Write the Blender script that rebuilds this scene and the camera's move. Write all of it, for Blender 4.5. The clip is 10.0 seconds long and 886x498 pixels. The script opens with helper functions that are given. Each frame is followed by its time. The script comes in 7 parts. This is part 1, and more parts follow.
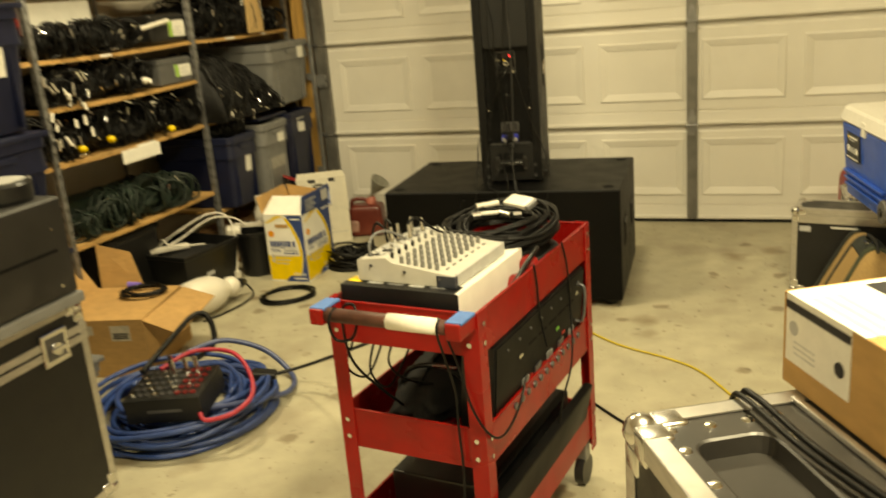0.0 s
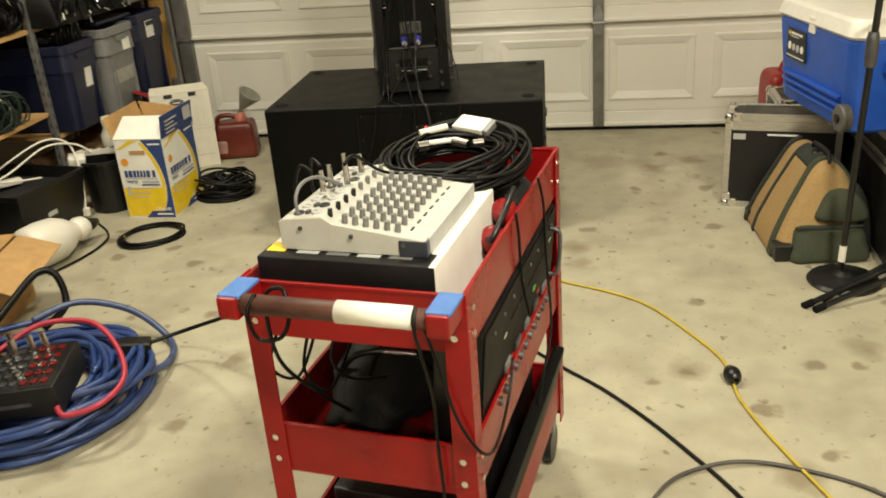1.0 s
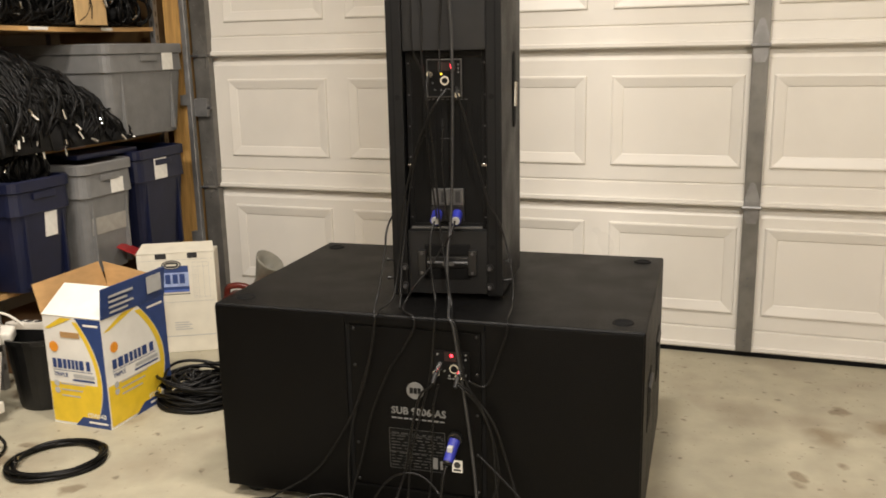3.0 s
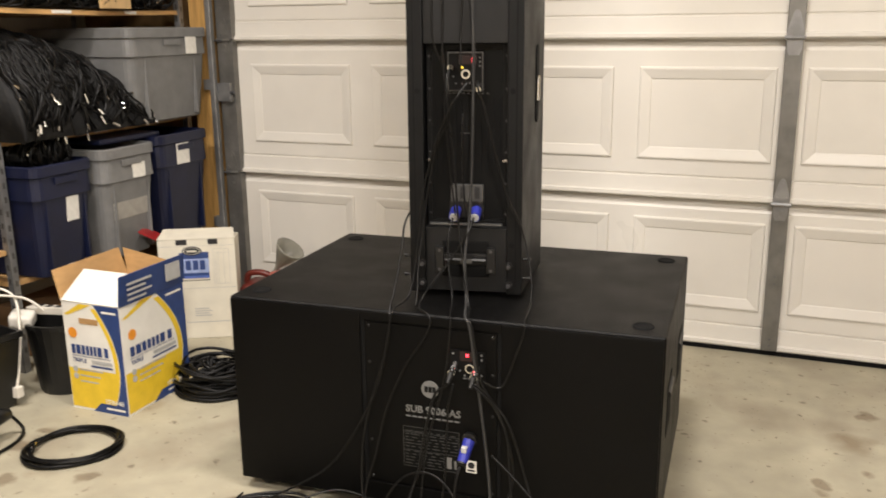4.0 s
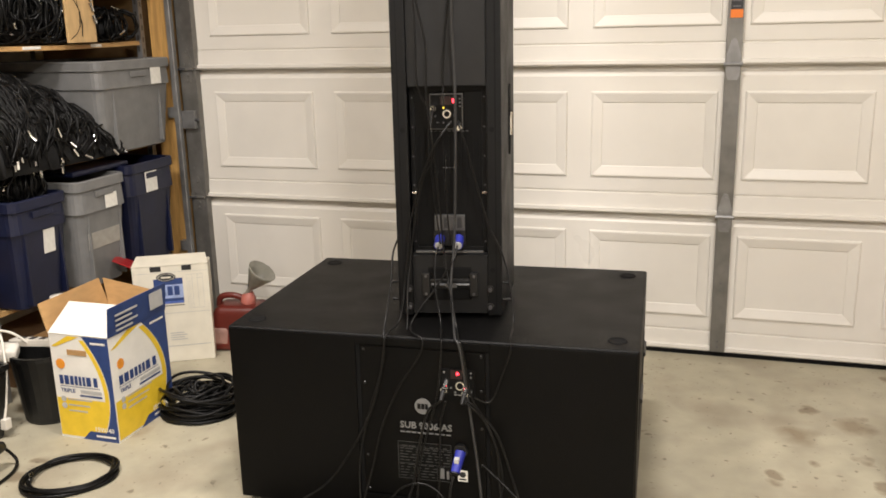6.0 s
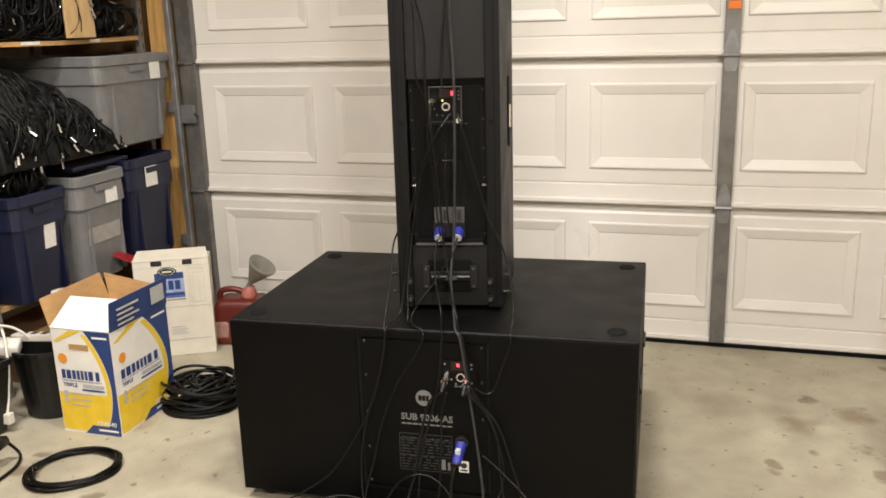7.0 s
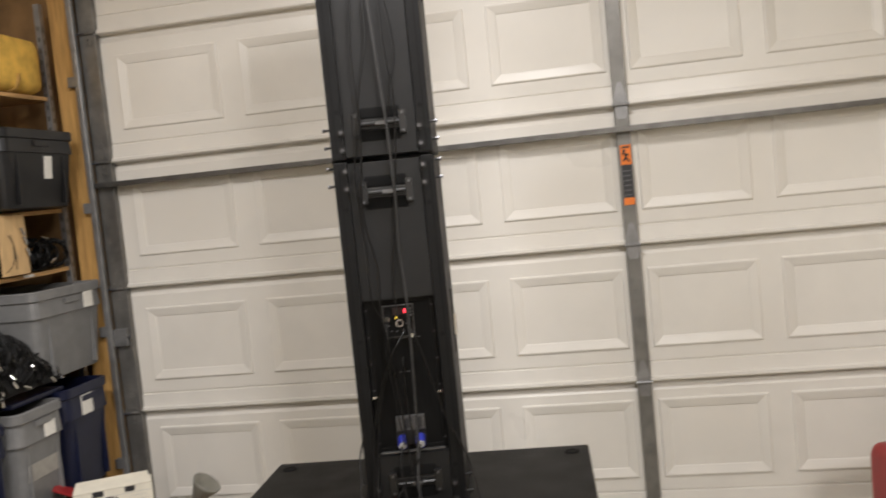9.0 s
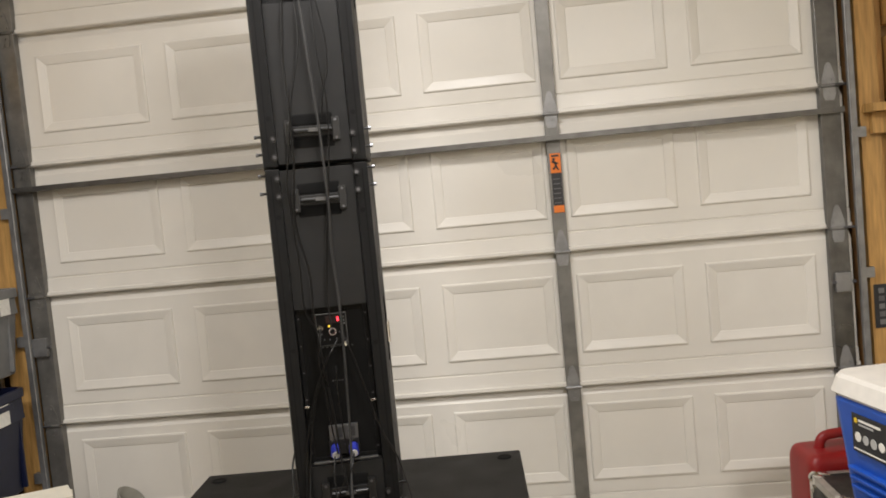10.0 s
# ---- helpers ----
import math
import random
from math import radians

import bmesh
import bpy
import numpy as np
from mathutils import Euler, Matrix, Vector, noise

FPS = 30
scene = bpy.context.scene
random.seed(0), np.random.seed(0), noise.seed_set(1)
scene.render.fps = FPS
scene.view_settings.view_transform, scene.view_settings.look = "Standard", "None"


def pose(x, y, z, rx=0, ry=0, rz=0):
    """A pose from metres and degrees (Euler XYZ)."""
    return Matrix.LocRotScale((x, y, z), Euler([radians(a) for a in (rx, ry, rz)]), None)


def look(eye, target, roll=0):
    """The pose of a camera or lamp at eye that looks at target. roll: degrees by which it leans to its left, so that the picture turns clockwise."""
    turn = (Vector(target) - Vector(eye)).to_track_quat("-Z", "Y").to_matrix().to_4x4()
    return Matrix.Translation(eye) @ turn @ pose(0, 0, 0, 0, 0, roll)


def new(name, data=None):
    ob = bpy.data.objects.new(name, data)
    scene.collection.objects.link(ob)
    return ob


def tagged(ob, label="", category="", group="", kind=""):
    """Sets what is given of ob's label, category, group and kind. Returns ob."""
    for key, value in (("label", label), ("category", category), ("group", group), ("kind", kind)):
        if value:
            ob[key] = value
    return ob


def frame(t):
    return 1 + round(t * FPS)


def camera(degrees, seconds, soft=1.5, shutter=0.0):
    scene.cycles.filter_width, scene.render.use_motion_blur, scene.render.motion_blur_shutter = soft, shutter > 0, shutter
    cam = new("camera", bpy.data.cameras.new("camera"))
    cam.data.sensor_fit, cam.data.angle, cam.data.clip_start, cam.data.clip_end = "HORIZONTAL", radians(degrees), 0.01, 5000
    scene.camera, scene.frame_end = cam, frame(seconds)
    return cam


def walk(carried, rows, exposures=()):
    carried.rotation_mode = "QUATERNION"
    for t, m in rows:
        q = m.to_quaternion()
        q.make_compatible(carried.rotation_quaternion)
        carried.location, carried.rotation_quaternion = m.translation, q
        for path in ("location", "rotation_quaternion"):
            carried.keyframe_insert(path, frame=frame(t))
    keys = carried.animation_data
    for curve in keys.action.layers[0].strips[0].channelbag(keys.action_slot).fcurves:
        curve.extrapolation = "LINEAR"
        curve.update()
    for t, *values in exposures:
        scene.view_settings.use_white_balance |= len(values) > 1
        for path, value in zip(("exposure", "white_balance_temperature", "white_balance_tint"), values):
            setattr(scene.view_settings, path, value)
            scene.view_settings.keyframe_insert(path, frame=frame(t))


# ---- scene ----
cam = camera(53.7, 10.0, soft=1.7, shutter=0.45)
PATH = [
    (0, (0.31, 0.146, 1.511), (-0.369, 1.941, 0.947), -4.9),
    (0.5, (0.116, 0.385, 1.456), (-0.36, 2.198, 0.759), -4.1),
    (1, (-0.052, 0.646, 1.432), (-0.414, 2.447, 0.642), -4.4),
    (1.5, (-0.152, 0.929, 1.405), (-0.457, 2.725, 0.581), -5.9),
    (2, (-0.106, 1.327, 1.402), (-0.572, 3.19, 0.844), -3.4),
    (2.2, (-0.086, 1.491, 1.396), (-0.658, 3.343, 0.904), -3.8),
    (3.3, (-0.06, 2.191, 1.211), (-0.757, 4.01, 0.758), -0.5),
    (3.5, (-0.056, 2.202, 1.214), (-0.768, 4.002, 0.712), -0.4),
    (4, (-0.06, 2.143, 1.272), (-0.784, 3.941, 0.78), -0.6),
    (4.5, (-0.073, 1.918, 1.367), (-0.812, 3.718, 0.904), -1.6),
    (5, (-0.106, 1.913, 1.398), (-0.797, 3.733, 0.939), -2.0),
    (5.5, (-0.14, 1.949, 1.387), (-0.725, 3.8, 0.908), -1.1),
    (7, (-0.137, 1.937, 1.385), (-0.716, 3.783, 0.88), -1.7),
    (7.5, (-0.125, 1.919, 1.392), (-0.683, 3.779, 0.911), -2.5),
    (8, (-0.104, 1.831, 1.427), (-0.674, 3.703, 1.014), -4.8),
    (8.5, (-0.137, 1.75, 1.471), (-0.658, 3.659, 1.184), -6.8),
    (9, (-0.256, 1.716, 1.534), (-0.593, 3.683, 1.404), -5.7),
    (9.5, (-0.268, 1.735, 1.531), (-0.478, 3.721, 1.416), -4.3),
    (10, (-0.271, 1.713, 1.542), (-0.445, 3.701, 1.409), -5.4),
]
EXPOSURES = [
    (0.0, -0.42, 12700, -6),
    (0.5, -0.52, 8300, -4),
    (1.0, -0.38, 7800, -1),
    (1.5, -0.34, 7600, 4),
    (2.0, -0.40, 7200, 8),
    (3.5, 0.06, 7000, 11),
    (4.5, 0.06, 6750, 12),
    (7.5, 0.07, 6750, 11),
    (8.5, 0.06, 6650, 12),
    (9.2, -0.43, 6350, 11),
    (9.6, -0.45, 6350, 11),
    (10.0, -0.37, 6500, 10),
]
walk(cam, [(t, look(eye, target, roll)) for t, eye, target, roll in PATH], EXPOSURES)

# ---------------------------------------------------------------- light
world = bpy.data.worlds.new("night")
scene.world = world
world.use_nodes = True
world.node_tree.nodes["Background"].inputs[0].default_value = (0.02, 0.02, 0.03, 1)
world.node_tree.nodes["Background"].inputs[1].default_value = 0.3


def unseen_lamp(x, y, z, sx, sy, watts, colour=(1.0, 0.965, 0.94)):
    data = bpy.data.lights.new("unseen_lamp", "AREA")
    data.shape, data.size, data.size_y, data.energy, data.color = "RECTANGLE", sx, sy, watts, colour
    ob = new("unseen_lamp", data)
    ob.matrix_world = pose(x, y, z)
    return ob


# lamps out of view, no fixtures; first three placed from the shadows
unseen_lamp(-0.55, 3.8, 3.1, 0.35, 0.35, 57)
unseen_lamp(-1.9, 3.1, 3.1, 0.5, 0.5, 80)
unseen_lamp(0.85, 0.9, 3.1, 0.4, 0.4, 190)
# fill light added far behind, with no known source
unseen_lamp(-0.2, -2.2, 3.1, 1.2, 0.3, 110)

# ---------------------------------------------------------------- materials
def mk(name, col, rough=0.5, metal=0.0, var=0.12, scale=25.0, bump=0.0, bscale=150.0, spec=0.5, dirt=None, dirt_amt=0.5,
       dirt_scale=4.0, stretch=(1, 1, 1), rvar=0.12, coat=0.0, per_object=0.0):
    m = bpy.data.materials.new(name)
    m.use_nodes = True
    nt = m.node_tree
    n, link = nt.nodes, nt.links
    b = n["Principled BSDF"]
    tc, mp = n.new("ShaderNodeTexCoord"), n.new("ShaderNodeMapping")
    mp.inputs["Scale"].default_value = stretch
    link.new(tc.outputs["Object"], mp.inputs["Vector"])

    def noise_tex(sc, detail=4.0):
        t = n.new("ShaderNodeTexNoise")
        t.inputs["Scale"].default_value, t.inputs["Detail"].default_value = sc, detail
        link.new(mp.outputs["Vector"], t.inputs["Vector"])
        return t

    def ramp(src, p0, p1, c0, c1):
        r = n.new("ShaderNodeValToRGB")
        r.color_ramp.elements[0].position, r.color_ramp.elements[1].position = p0, p1
        r.color_ramp.elements[0].color, r.color_ramp.elements[1].color = (*c0, 1), (*c1, 1)
        link.new(src, r.inputs["Fac"])
        return r

    fine, coarse = noise_tex(scale), noise_tex(scale / 7.0, 5.0)
    lo, hi = [c * (1 - var) for c in col], [min(1, c * (1 + var)) for c in col]
    base = ramp(fine.outputs["Fac"], 0.3, 0.7, lo, hi)
    big = ramp(coarse.outputs["Fac"], 0.3, 0.7, (1 - var,) * 3, (1, 1, 1))
    mul = n.new("ShaderNodeMix")
    mul.data_type, mul.blend_type = "RGBA", "MULTIPLY"
    mul.inputs["Factor"].default_value = 1.0
    link.new(base.outputs["Color"], mul.inputs["A"])
    link.new(big.outputs["Color"], mul.inputs["B"])
    out = mul.outputs["Result"]
    if dirt:
        d = noise_tex(dirt_scale, 6.0)
        mask = ramp(d.outputs["Fac"], 0.5, 0.72, (0, 0, 0), (dirt_amt,) * 3)
        mx = n.new("ShaderNodeMix")
        mx.data_type = "RGBA"
        link.new(mask.outputs["Color"], mx.inputs["Factor"])
        link.new(out, mx.inputs["A"])
        mx.inputs["B"].default_value = (*dirt, 1)
        out = mx.outputs["Result"]
    if per_object:
        oi, hs = n.new("ShaderNodeObjectInfo"), n.new("ShaderNodeHueSaturation")
        mr = n.new("ShaderNodeMapRange")
        mr.inputs["To Min"].default_value, mr.inputs["To Max"].default_value = 1 - per_object, 1 + per_object
        link.new(oi.outputs["Random"], mr.inputs["Value"])
        link.new(mr.outputs["Result"], hs.inputs["Value"])
        link.new(out, hs.inputs["Color"])
        out = hs.outputs["Color"]
    link.new(out, b.inputs["Base Color"])
    rr = ramp(coarse.outputs["Fac"], 0.3, 0.7, (max(0.03, rough - rvar),) * 3, (min(1, rough + rvar),) * 3)
    link.new(rr.outputs["Color"], b.inputs["Roughness"])
    b.inputs["Metallic"].default_value = metal
    b.inputs["Specular IOR Level"].default_value = spec
    b.inputs["Coat Weight"].default_value = coat
    if bump:
        bt, bp = noise_tex(bscale, 3.0), n.new("ShaderNodeBump")
        bp.inputs["Strength"].default_value = bump
        bp.inputs["Distance"].default_value = 0.004
        link.new(bt.outputs["Fac"], bp.inputs["Height"])
        link.new(bp.outputs["Normal"], b.inputs["Normal"])
    return m


def glow(name, col, strength):
    m = bpy.data.materials.new(name)
    m.use_nodes = True
    b = m.node_tree.nodes["Principled BSDF"]
    b.inputs["Base Color"].default_value = (*col, 1)
    b.inputs["Emission Color"].default_value = (*col, 1)
    b.inputs["Emission Strength"].default_value = strength
    return m


def concrete_material():
    """Garage slab: warm grey, clouded, with dark oily blots and scuffs."""
    m = mk("concrete", (0.40, 0.365, 0.27), 0.58, var=0.10, scale=9.0, bump=0.25, bscale=90.0, dirt=(0.255, 0.215, 0.155), dirt_amt=0.65,
           dirt_scale=3.1, spec=0.35)
    nt = m.node_tree
    n, link = nt.nodes, nt.links
    b = n["Principled BSDF"]
    src = b.inputs["Base Color"].links[0].from_socket
    tc = n.new("ShaderNodeTexCoord")
    warp = n.new("ShaderNodeTexNoise")
    warp.inputs["Scale"].default_value = 9.0
    warp.inputs["Detail"].default_value = 6.0
    add = n.new("ShaderNodeVectorMath")
    add.operation = "MULTIPLY_ADD"
    add.inputs[1].default_value = (0.13, 0.13, 0.13)
    link.new(tc.outputs["Object"], warp.inputs["Vector"])
    link.new(warp.outputs["Color"], add.inputs[0])
    link.new(tc.outputs["Object"], add.inputs[2])
    for sc, lo, hi, amt, tint in ((3.6, 0.10, 0.30, 0.75, (0.19, 0.145, 0.09)), (6.0, 0.15, 0.25, 0.7, (0.16, 0.12, 0.075)), (17.0, 0.10, 0.20, 0.7, (0.13, 0.105, 0.07)), (41.0, 0.08, 0.2, 0.6, (0.14, 0.11, 0.08))):
        v = n.new("ShaderNodeTexVoronoi")
        v.inputs["Scale"].default_value = sc
        link.new(add.outputs["Vector"], v.inputs["Vector"])
        gate = n.new("ShaderNodeMath")
        gate.operation = "GREATER_THAN"
        gate.inputs[1].default_value = 0.60
        sep = n.new("ShaderNodeSeparateColor")
        link.new(v.outputs["Color"], sep.inputs["Color"])
        link.new(sep.outputs["Red"], gate.inputs[0])
        r = n.new("ShaderNodeValToRGB")
        r.color_ramp.elements[0].position, r.color_ramp.elements[1].position = lo, hi
        r.color_ramp.elements[0].color, r.color_ramp.elements[1].color = (amt, amt, amt, 1), (0, 0, 0, 1)
        link.new(v.outputs["Distance"], r.inputs["Fac"])
        both = n.new("ShaderNodeMath")
        both.operation = "MULTIPLY"
        link.new(r.outputs["Color"], both.inputs[0])
        link.new(gate.outputs["Value"], both.inputs[1])
        mx = n.new("ShaderNodeMix")
        mx.data_type = "RGBA"
        link.new(both.outputs["Value"], mx.inputs["Factor"])
        link.new(src, mx.inputs["A"])
        mx.inputs["B"].default_value = (*tint, 1)
        src = mx.outputs["Result"]
    link.new(src, b.inputs["Base Color"])
    return m


CONCRETE = concrete_material()
DOOR_WHITE = mk("door_paint", (0.74, 0.71, 0.65), 0.36, var=0.03, scale=6, bump=0.04, bscale=60, dirt=(0.60, 0.55, 0.47), dirt_amt=0.35, dirt_scale=1.5)
PLASTER = mk("drywall", (0.62, 0.57, 0.48), 0.8, var=0.05, scale=8, bump=0.08)
STUD = mk("pine_stud", (0.56, 0.32, 0.10), 0.6, var=0.25, scale=14, stretch=(6, 6, 0.5), bump=0.15, bscale=40, dirt=(0.25, 0.13, 0.04), dirt_amt=0.5)
BOARD = mk("shelf_board", (0.56, 0.33, 0.13), 0.65, var=0.22, scale=12, stretch=(5, 0.6, 5), bump=0.15, bscale=40, dirt=(0.15, 0.09, 0.05), dirt_amt=0.5)
GALV = mk("galvanised", (0.33, 0.33, 0.33), 0.5, 0.8, var=0.18, scale=18, dirt=(0.2, 0.19, 0.18), dirt_amt=0.4)
STEEL_DK = mk("dark_steel", (0.16, 0.16, 0.17), 0.4, 0.85, var=0.2, scale=18)
CHROME = mk("chrome", (0.75, 0.74, 0.72), 0.18, 1.0, var=0.05, scale=20, rvar=0.06)
ALU = mk("case_aluminium", (0.62, 0.60, 0.57), 0.36, 0.9, var=0.1, scale=30, stretch=(1, 1, 4), rvar=0.08)
SUBBLACK = mk("cabinet_black", (0.0013, 0.0012, 0.0012), 0.46, var=0.2, scale=60, bump=0.3, bscale=420, spec=0.15, dirt=(0.003, 0.0027, 0.0025), dirt_amt=0.2, rvar=0.05)
SPKBLACK = mk("speaker_black", (0.003, 0.003, 0.0031), 0.48, var=0.2, scale=60, bump=0.25, bscale=500, spec=0.22)
GRILLE = mk("speaker_panel", (0.0040, 0.0040, 0.0041), 0.55, var=0.15, scale=50, bump=0.2, bscale=300, spec=0.38)
BLACK = mk("black_plastic", (0.007, 0.007, 0.007), 0.38, var=0.3, scale=25)
BLACK_SOFT = mk("black_cloth", (0.006, 0.006, 0.0065), 0.8, var=0.3, scale=40, bump=0.4, bscale=120)
CABLE = mk("cable_rubber", (0.005, 0.0048, 0.0047), 0.40, var=0.3, scale=30, spec=0.2, per_object=0.3)
CABLE_GREY = mk("cable_grey", (0.028, 0.028, 0.028), 0.4, var=0.2, scale=30)
BLUE_CABLE = mk("blue_cable", (0.022, 0.055, 0.20), 0.35, var=0.2, scale=25, dirt=(0.05, 0.06, 0.1), dirt_amt=0.4)
RED_CABLE = mk("red_cable", (0.38, 0.02, 0.045), 0.4, var=0.15)
YELLOW_CABLE = mk("yellow_cable", (0.50, 0.37, 0.045), 0.45, var=0.12)
GREEN_CABLE = mk("green_cable", (0.004, 0.014, 0.008), 0.55, var=0.3)
WHITE_PL = mk("white_plastic", (0.74, 0.70, 0.62), 0.35, var=0.05, scale=15, dirt=(0.5, 0.44, 0.34), dirt_amt=0.3)
RED_PAINT = mk("red_enamel", (0.26, 0.006, 0.008), 0.30, var=0.12, scale=18, coat=0.0, spec=0.3, dirt=(0.2, 0.02, 0.015), dirt_amt=0.45, dirt_scale=7)
SOCKET_RED = mk("socket_red", (0.14, 0.008, 0.01), 0.4, var=0.2)
RED_PL = mk("red_plastic", (0.29, 0.012, 0.013), 0.42, var=0.12, scale=14, dirt=(0.2, 0.03, 0.02), dirt_amt=0.4)
BROWN_GRIP = mk("brown_rubber", (0.09, 0.032, 0.022), 0.6, var=0.25, scale=40)
TAPE_BLUE = mk("painters_tape", (0.065, 0.17, 0.45), 0.7, var=0.12, scale=60)
TAPE_PALE = mk("pale_tape", (0.34, 0.325, 0.29), 0.5, var=0.1, scale=30)
TAPE_WHITE = mk("white_tape", (0.78, 0.75, 0.68), 0.6, var=0.05, scale=60)
CARD = mk("cardboard", (0.46, 0.27, 0.11), 0.75, var=0.1, scale=22, stretch=(1, 1, 3), bump=0.1, bscale=60, dirt=(0.33, 0.19, 0.08), dirt_amt=0.35)
CARD_WHITE = mk("white_card", (0.80, 0.78, 0.72), 0.6, var=0.04, scale=20, dirt=(0.65, 0.6, 0.5), dirt_amt=0.2)
PAPER = mk("paper_label", (0.78, 0.76, 0.70), 0.65, var=0.05, scale=60)
INK = mk("print_black", (0.02, 0.02, 0.022), 0.5, var=0.2)
BOX_YELLOW = mk("print_yellow", (0.80, 0.55, 0.035), 0.5, var=0.06)
BOX_BLUE = mk("print_blue", (0.022, 0.052, 0.18), 0.5, var=0.1)
BOX_ORANGE = mk("print_orange", (0.80, 0.30, 0.03), 0.5, var=0.06)
BOX_GREY_DK = mk("wheel_grey", (0.11, 0.105, 0.10), 0.5, var=0.15)
BOX_GREY = mk("print_grey", (0.45, 0.45, 0.44), 0.5, var=0.1)
TUB_BLUE = mk("blue_tub_plastic", (0.0065, 0.0095, 0.032), 0.42, var=0.15, scale=20, bump=0.1, bscale=80)
TUB_GREY = mk("grey_tub_plastic", (0.175, 0.175, 0.172), 0.42, var=0.1, scale=20, bump=0.1, bscale=80)
COOL_BLUE = mk("cooler_blue", (0.012, 0.085, 0.46), 0.38, var=0.08, scale=20, bump=0.06)
COOL_WHITE = mk("cooler_white", (0.78, 0.75, 0.69), 0.4, var=0.05, scale=20, dirt=(0.6, 0.54, 0.44), dirt_amt=0.3)
CASE_PLY = mk("case_laminate", (0.005, 0.005, 0.0052), 0.42, var=0.25, scale=80, bump=0.2, bscale=300)
BAG_TAN = mk("tan_canvas", (0.34, 0.215, 0.09), 0.85, var=0.14, scale=120, bump=0.4, bscale=260)
BAG_GREEN = mk("green_canvas", (0.042, 0.05, 0.028), 0.85, var=0.2, scale=120, bump=0.4, bscale=260)
MIXER = mk("mixer_grey", (0.50, 0.485, 0.44), 0.4, 0.0, var=0.05, scale=30)
KNOB = mk("knob_grey", (0.16, 0.158, 0.15), 0.5, var=0.1)
PLUG_BLUE = mk("plug_blue", (0.022, 0.03, 0.28), 0.35, var=0.1)
AMP_PANEL = mk("amp_panel", (0.0035, 0.0035, 0.0035), 0.5, 0.0, var=0.2, spec=0.15)
SILVER_PLATE = mk("silver_plate", (0.12, 0.12, 0.12), 0.35, 0.6, var=0.15)
LED_RED = glow("led_red", (1.0, 0.03, 0.05), 6.0)
LED_GREEN = glow("led_green", (0.25, 0.9, 0.1), 1.2)
# darker and middle tones of GALV
GALV_DARK = mk("dark_galvanised", (0.165, 0.160, 0.150), 0.36, 0.8, var=0.25, scale=14, dirt=(0.08, 0.075, 0.07), dirt_amt=0.5)
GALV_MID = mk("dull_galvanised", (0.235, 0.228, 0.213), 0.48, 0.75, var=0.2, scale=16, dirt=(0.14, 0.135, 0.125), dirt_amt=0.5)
PRINT_DIM = mk("faded_print", (0.15, 0.15, 0.15), 0.5, var=0.1)
TABLE_INK = mk("table_print", (0.045, 0.045, 0.044), 0.5, var=0.2)
PRINT_PALE = mk("pale_print", (0.16, 0.16, 0.155), 0.5, var=0.1)
LED_AMBER = glow("led_amber", (0.9, 0.6, 0.05), 1.5)
ORANGE = mk("warning_orange", (0.80, 0.20, 0.02), 0.5, var=0.05)
FUNNEL = mk("funnel_plastic", (0.25, 0.24, 0.20), 0.32, var=0.2, scale=14)
EDGE_BLACK = mk("rubber_seal", (0.005, 0.005, 0.005), 0.8, var=0.2, spec=0.15)


# ---------------------------------------------------------------- mesh helpers
def smooth(me, on=True):
    me.polygons.foreach_set("use_smooth", [on] * len(me.polygons))


def part(name, bm, material, parent=None, label="", soft=False, at=None):
    """Link a bmesh as one mesh object under a thing or a part."""
    me = bpy.data.meshes.new(name)
    bmesh.ops.recalc_face_normals(bm, faces=bm.faces)
    bm.to_mesh(me)
    bm.free()
    for m in (material if isinstance(material, (list, tuple)) else [material]):
        me.materials.append(m)
    if soft:
        smooth(me)
    ob = new(name, me)
    if at is not None:
        ob.matrix_basis = at
    if parent is not None:
        ob.parent = parent
    if label:
        ob["label"] = label
    return ob


def thing(name, m, label, category, group="", kind=""):
    """An Empty at a thing's base."""
    ob = new(name)
    ob.matrix_basis = m
    return tagged(ob, label, category, group, kind)


def box(x0, x1, y0, y1, z0, z1, bevel=0.0, bm=None, seg=2, m=None):
    own = bm is None
    b2 = bmesh.new()
    bmesh.ops.create_cube(b2, size=1.0)
    for v in b2.verts:
        v.co = Vector((x0 + (v.co.x + 0.5) * (x1 - x0), y0 + (v.co.y + 0.5) * (y1 - y0), z0 + (v.co.z + 0.5) * (z1 - z0)))
    if bevel:
        bmesh.ops.bevel(b2, geom=list(b2.edges), offset=bevel, segments=seg, affect="EDGES", profile=0.7)
    if m is not None:
        bmesh.ops.transform(b2, matrix=m, verts=b2.verts)
    if own:
        return b2
    join(bm, b2)
    return bm


def join(bm, other):
    me = bpy.data.meshes.new("tmp")
    other.to_mesh(me)
    other.free()
    bm.from_mesh(me)
    bpy.data.meshes.remove(me)
    return bm


def rod(p0, p1, r, seg=12, bm=None, r2=None, cap=True):
    b2 = bmesh.new()
    p0, p1 = Vector(p0), Vector(p1)
    d = p1 - p0
    bmesh.ops.create_cone(b2, cap_ends=cap, segments=seg, radius1=r, radius2=r if r2 is None else r2, depth=d.length)
    bmesh.ops.transform(b2, matrix=Matrix.Translation((p0 + p1) / 2) @ d.to_track_quat("Z", "Y").to_matrix().to_4x4(), verts=b2.verts)
    return b2 if bm is None else join(bm, b2)


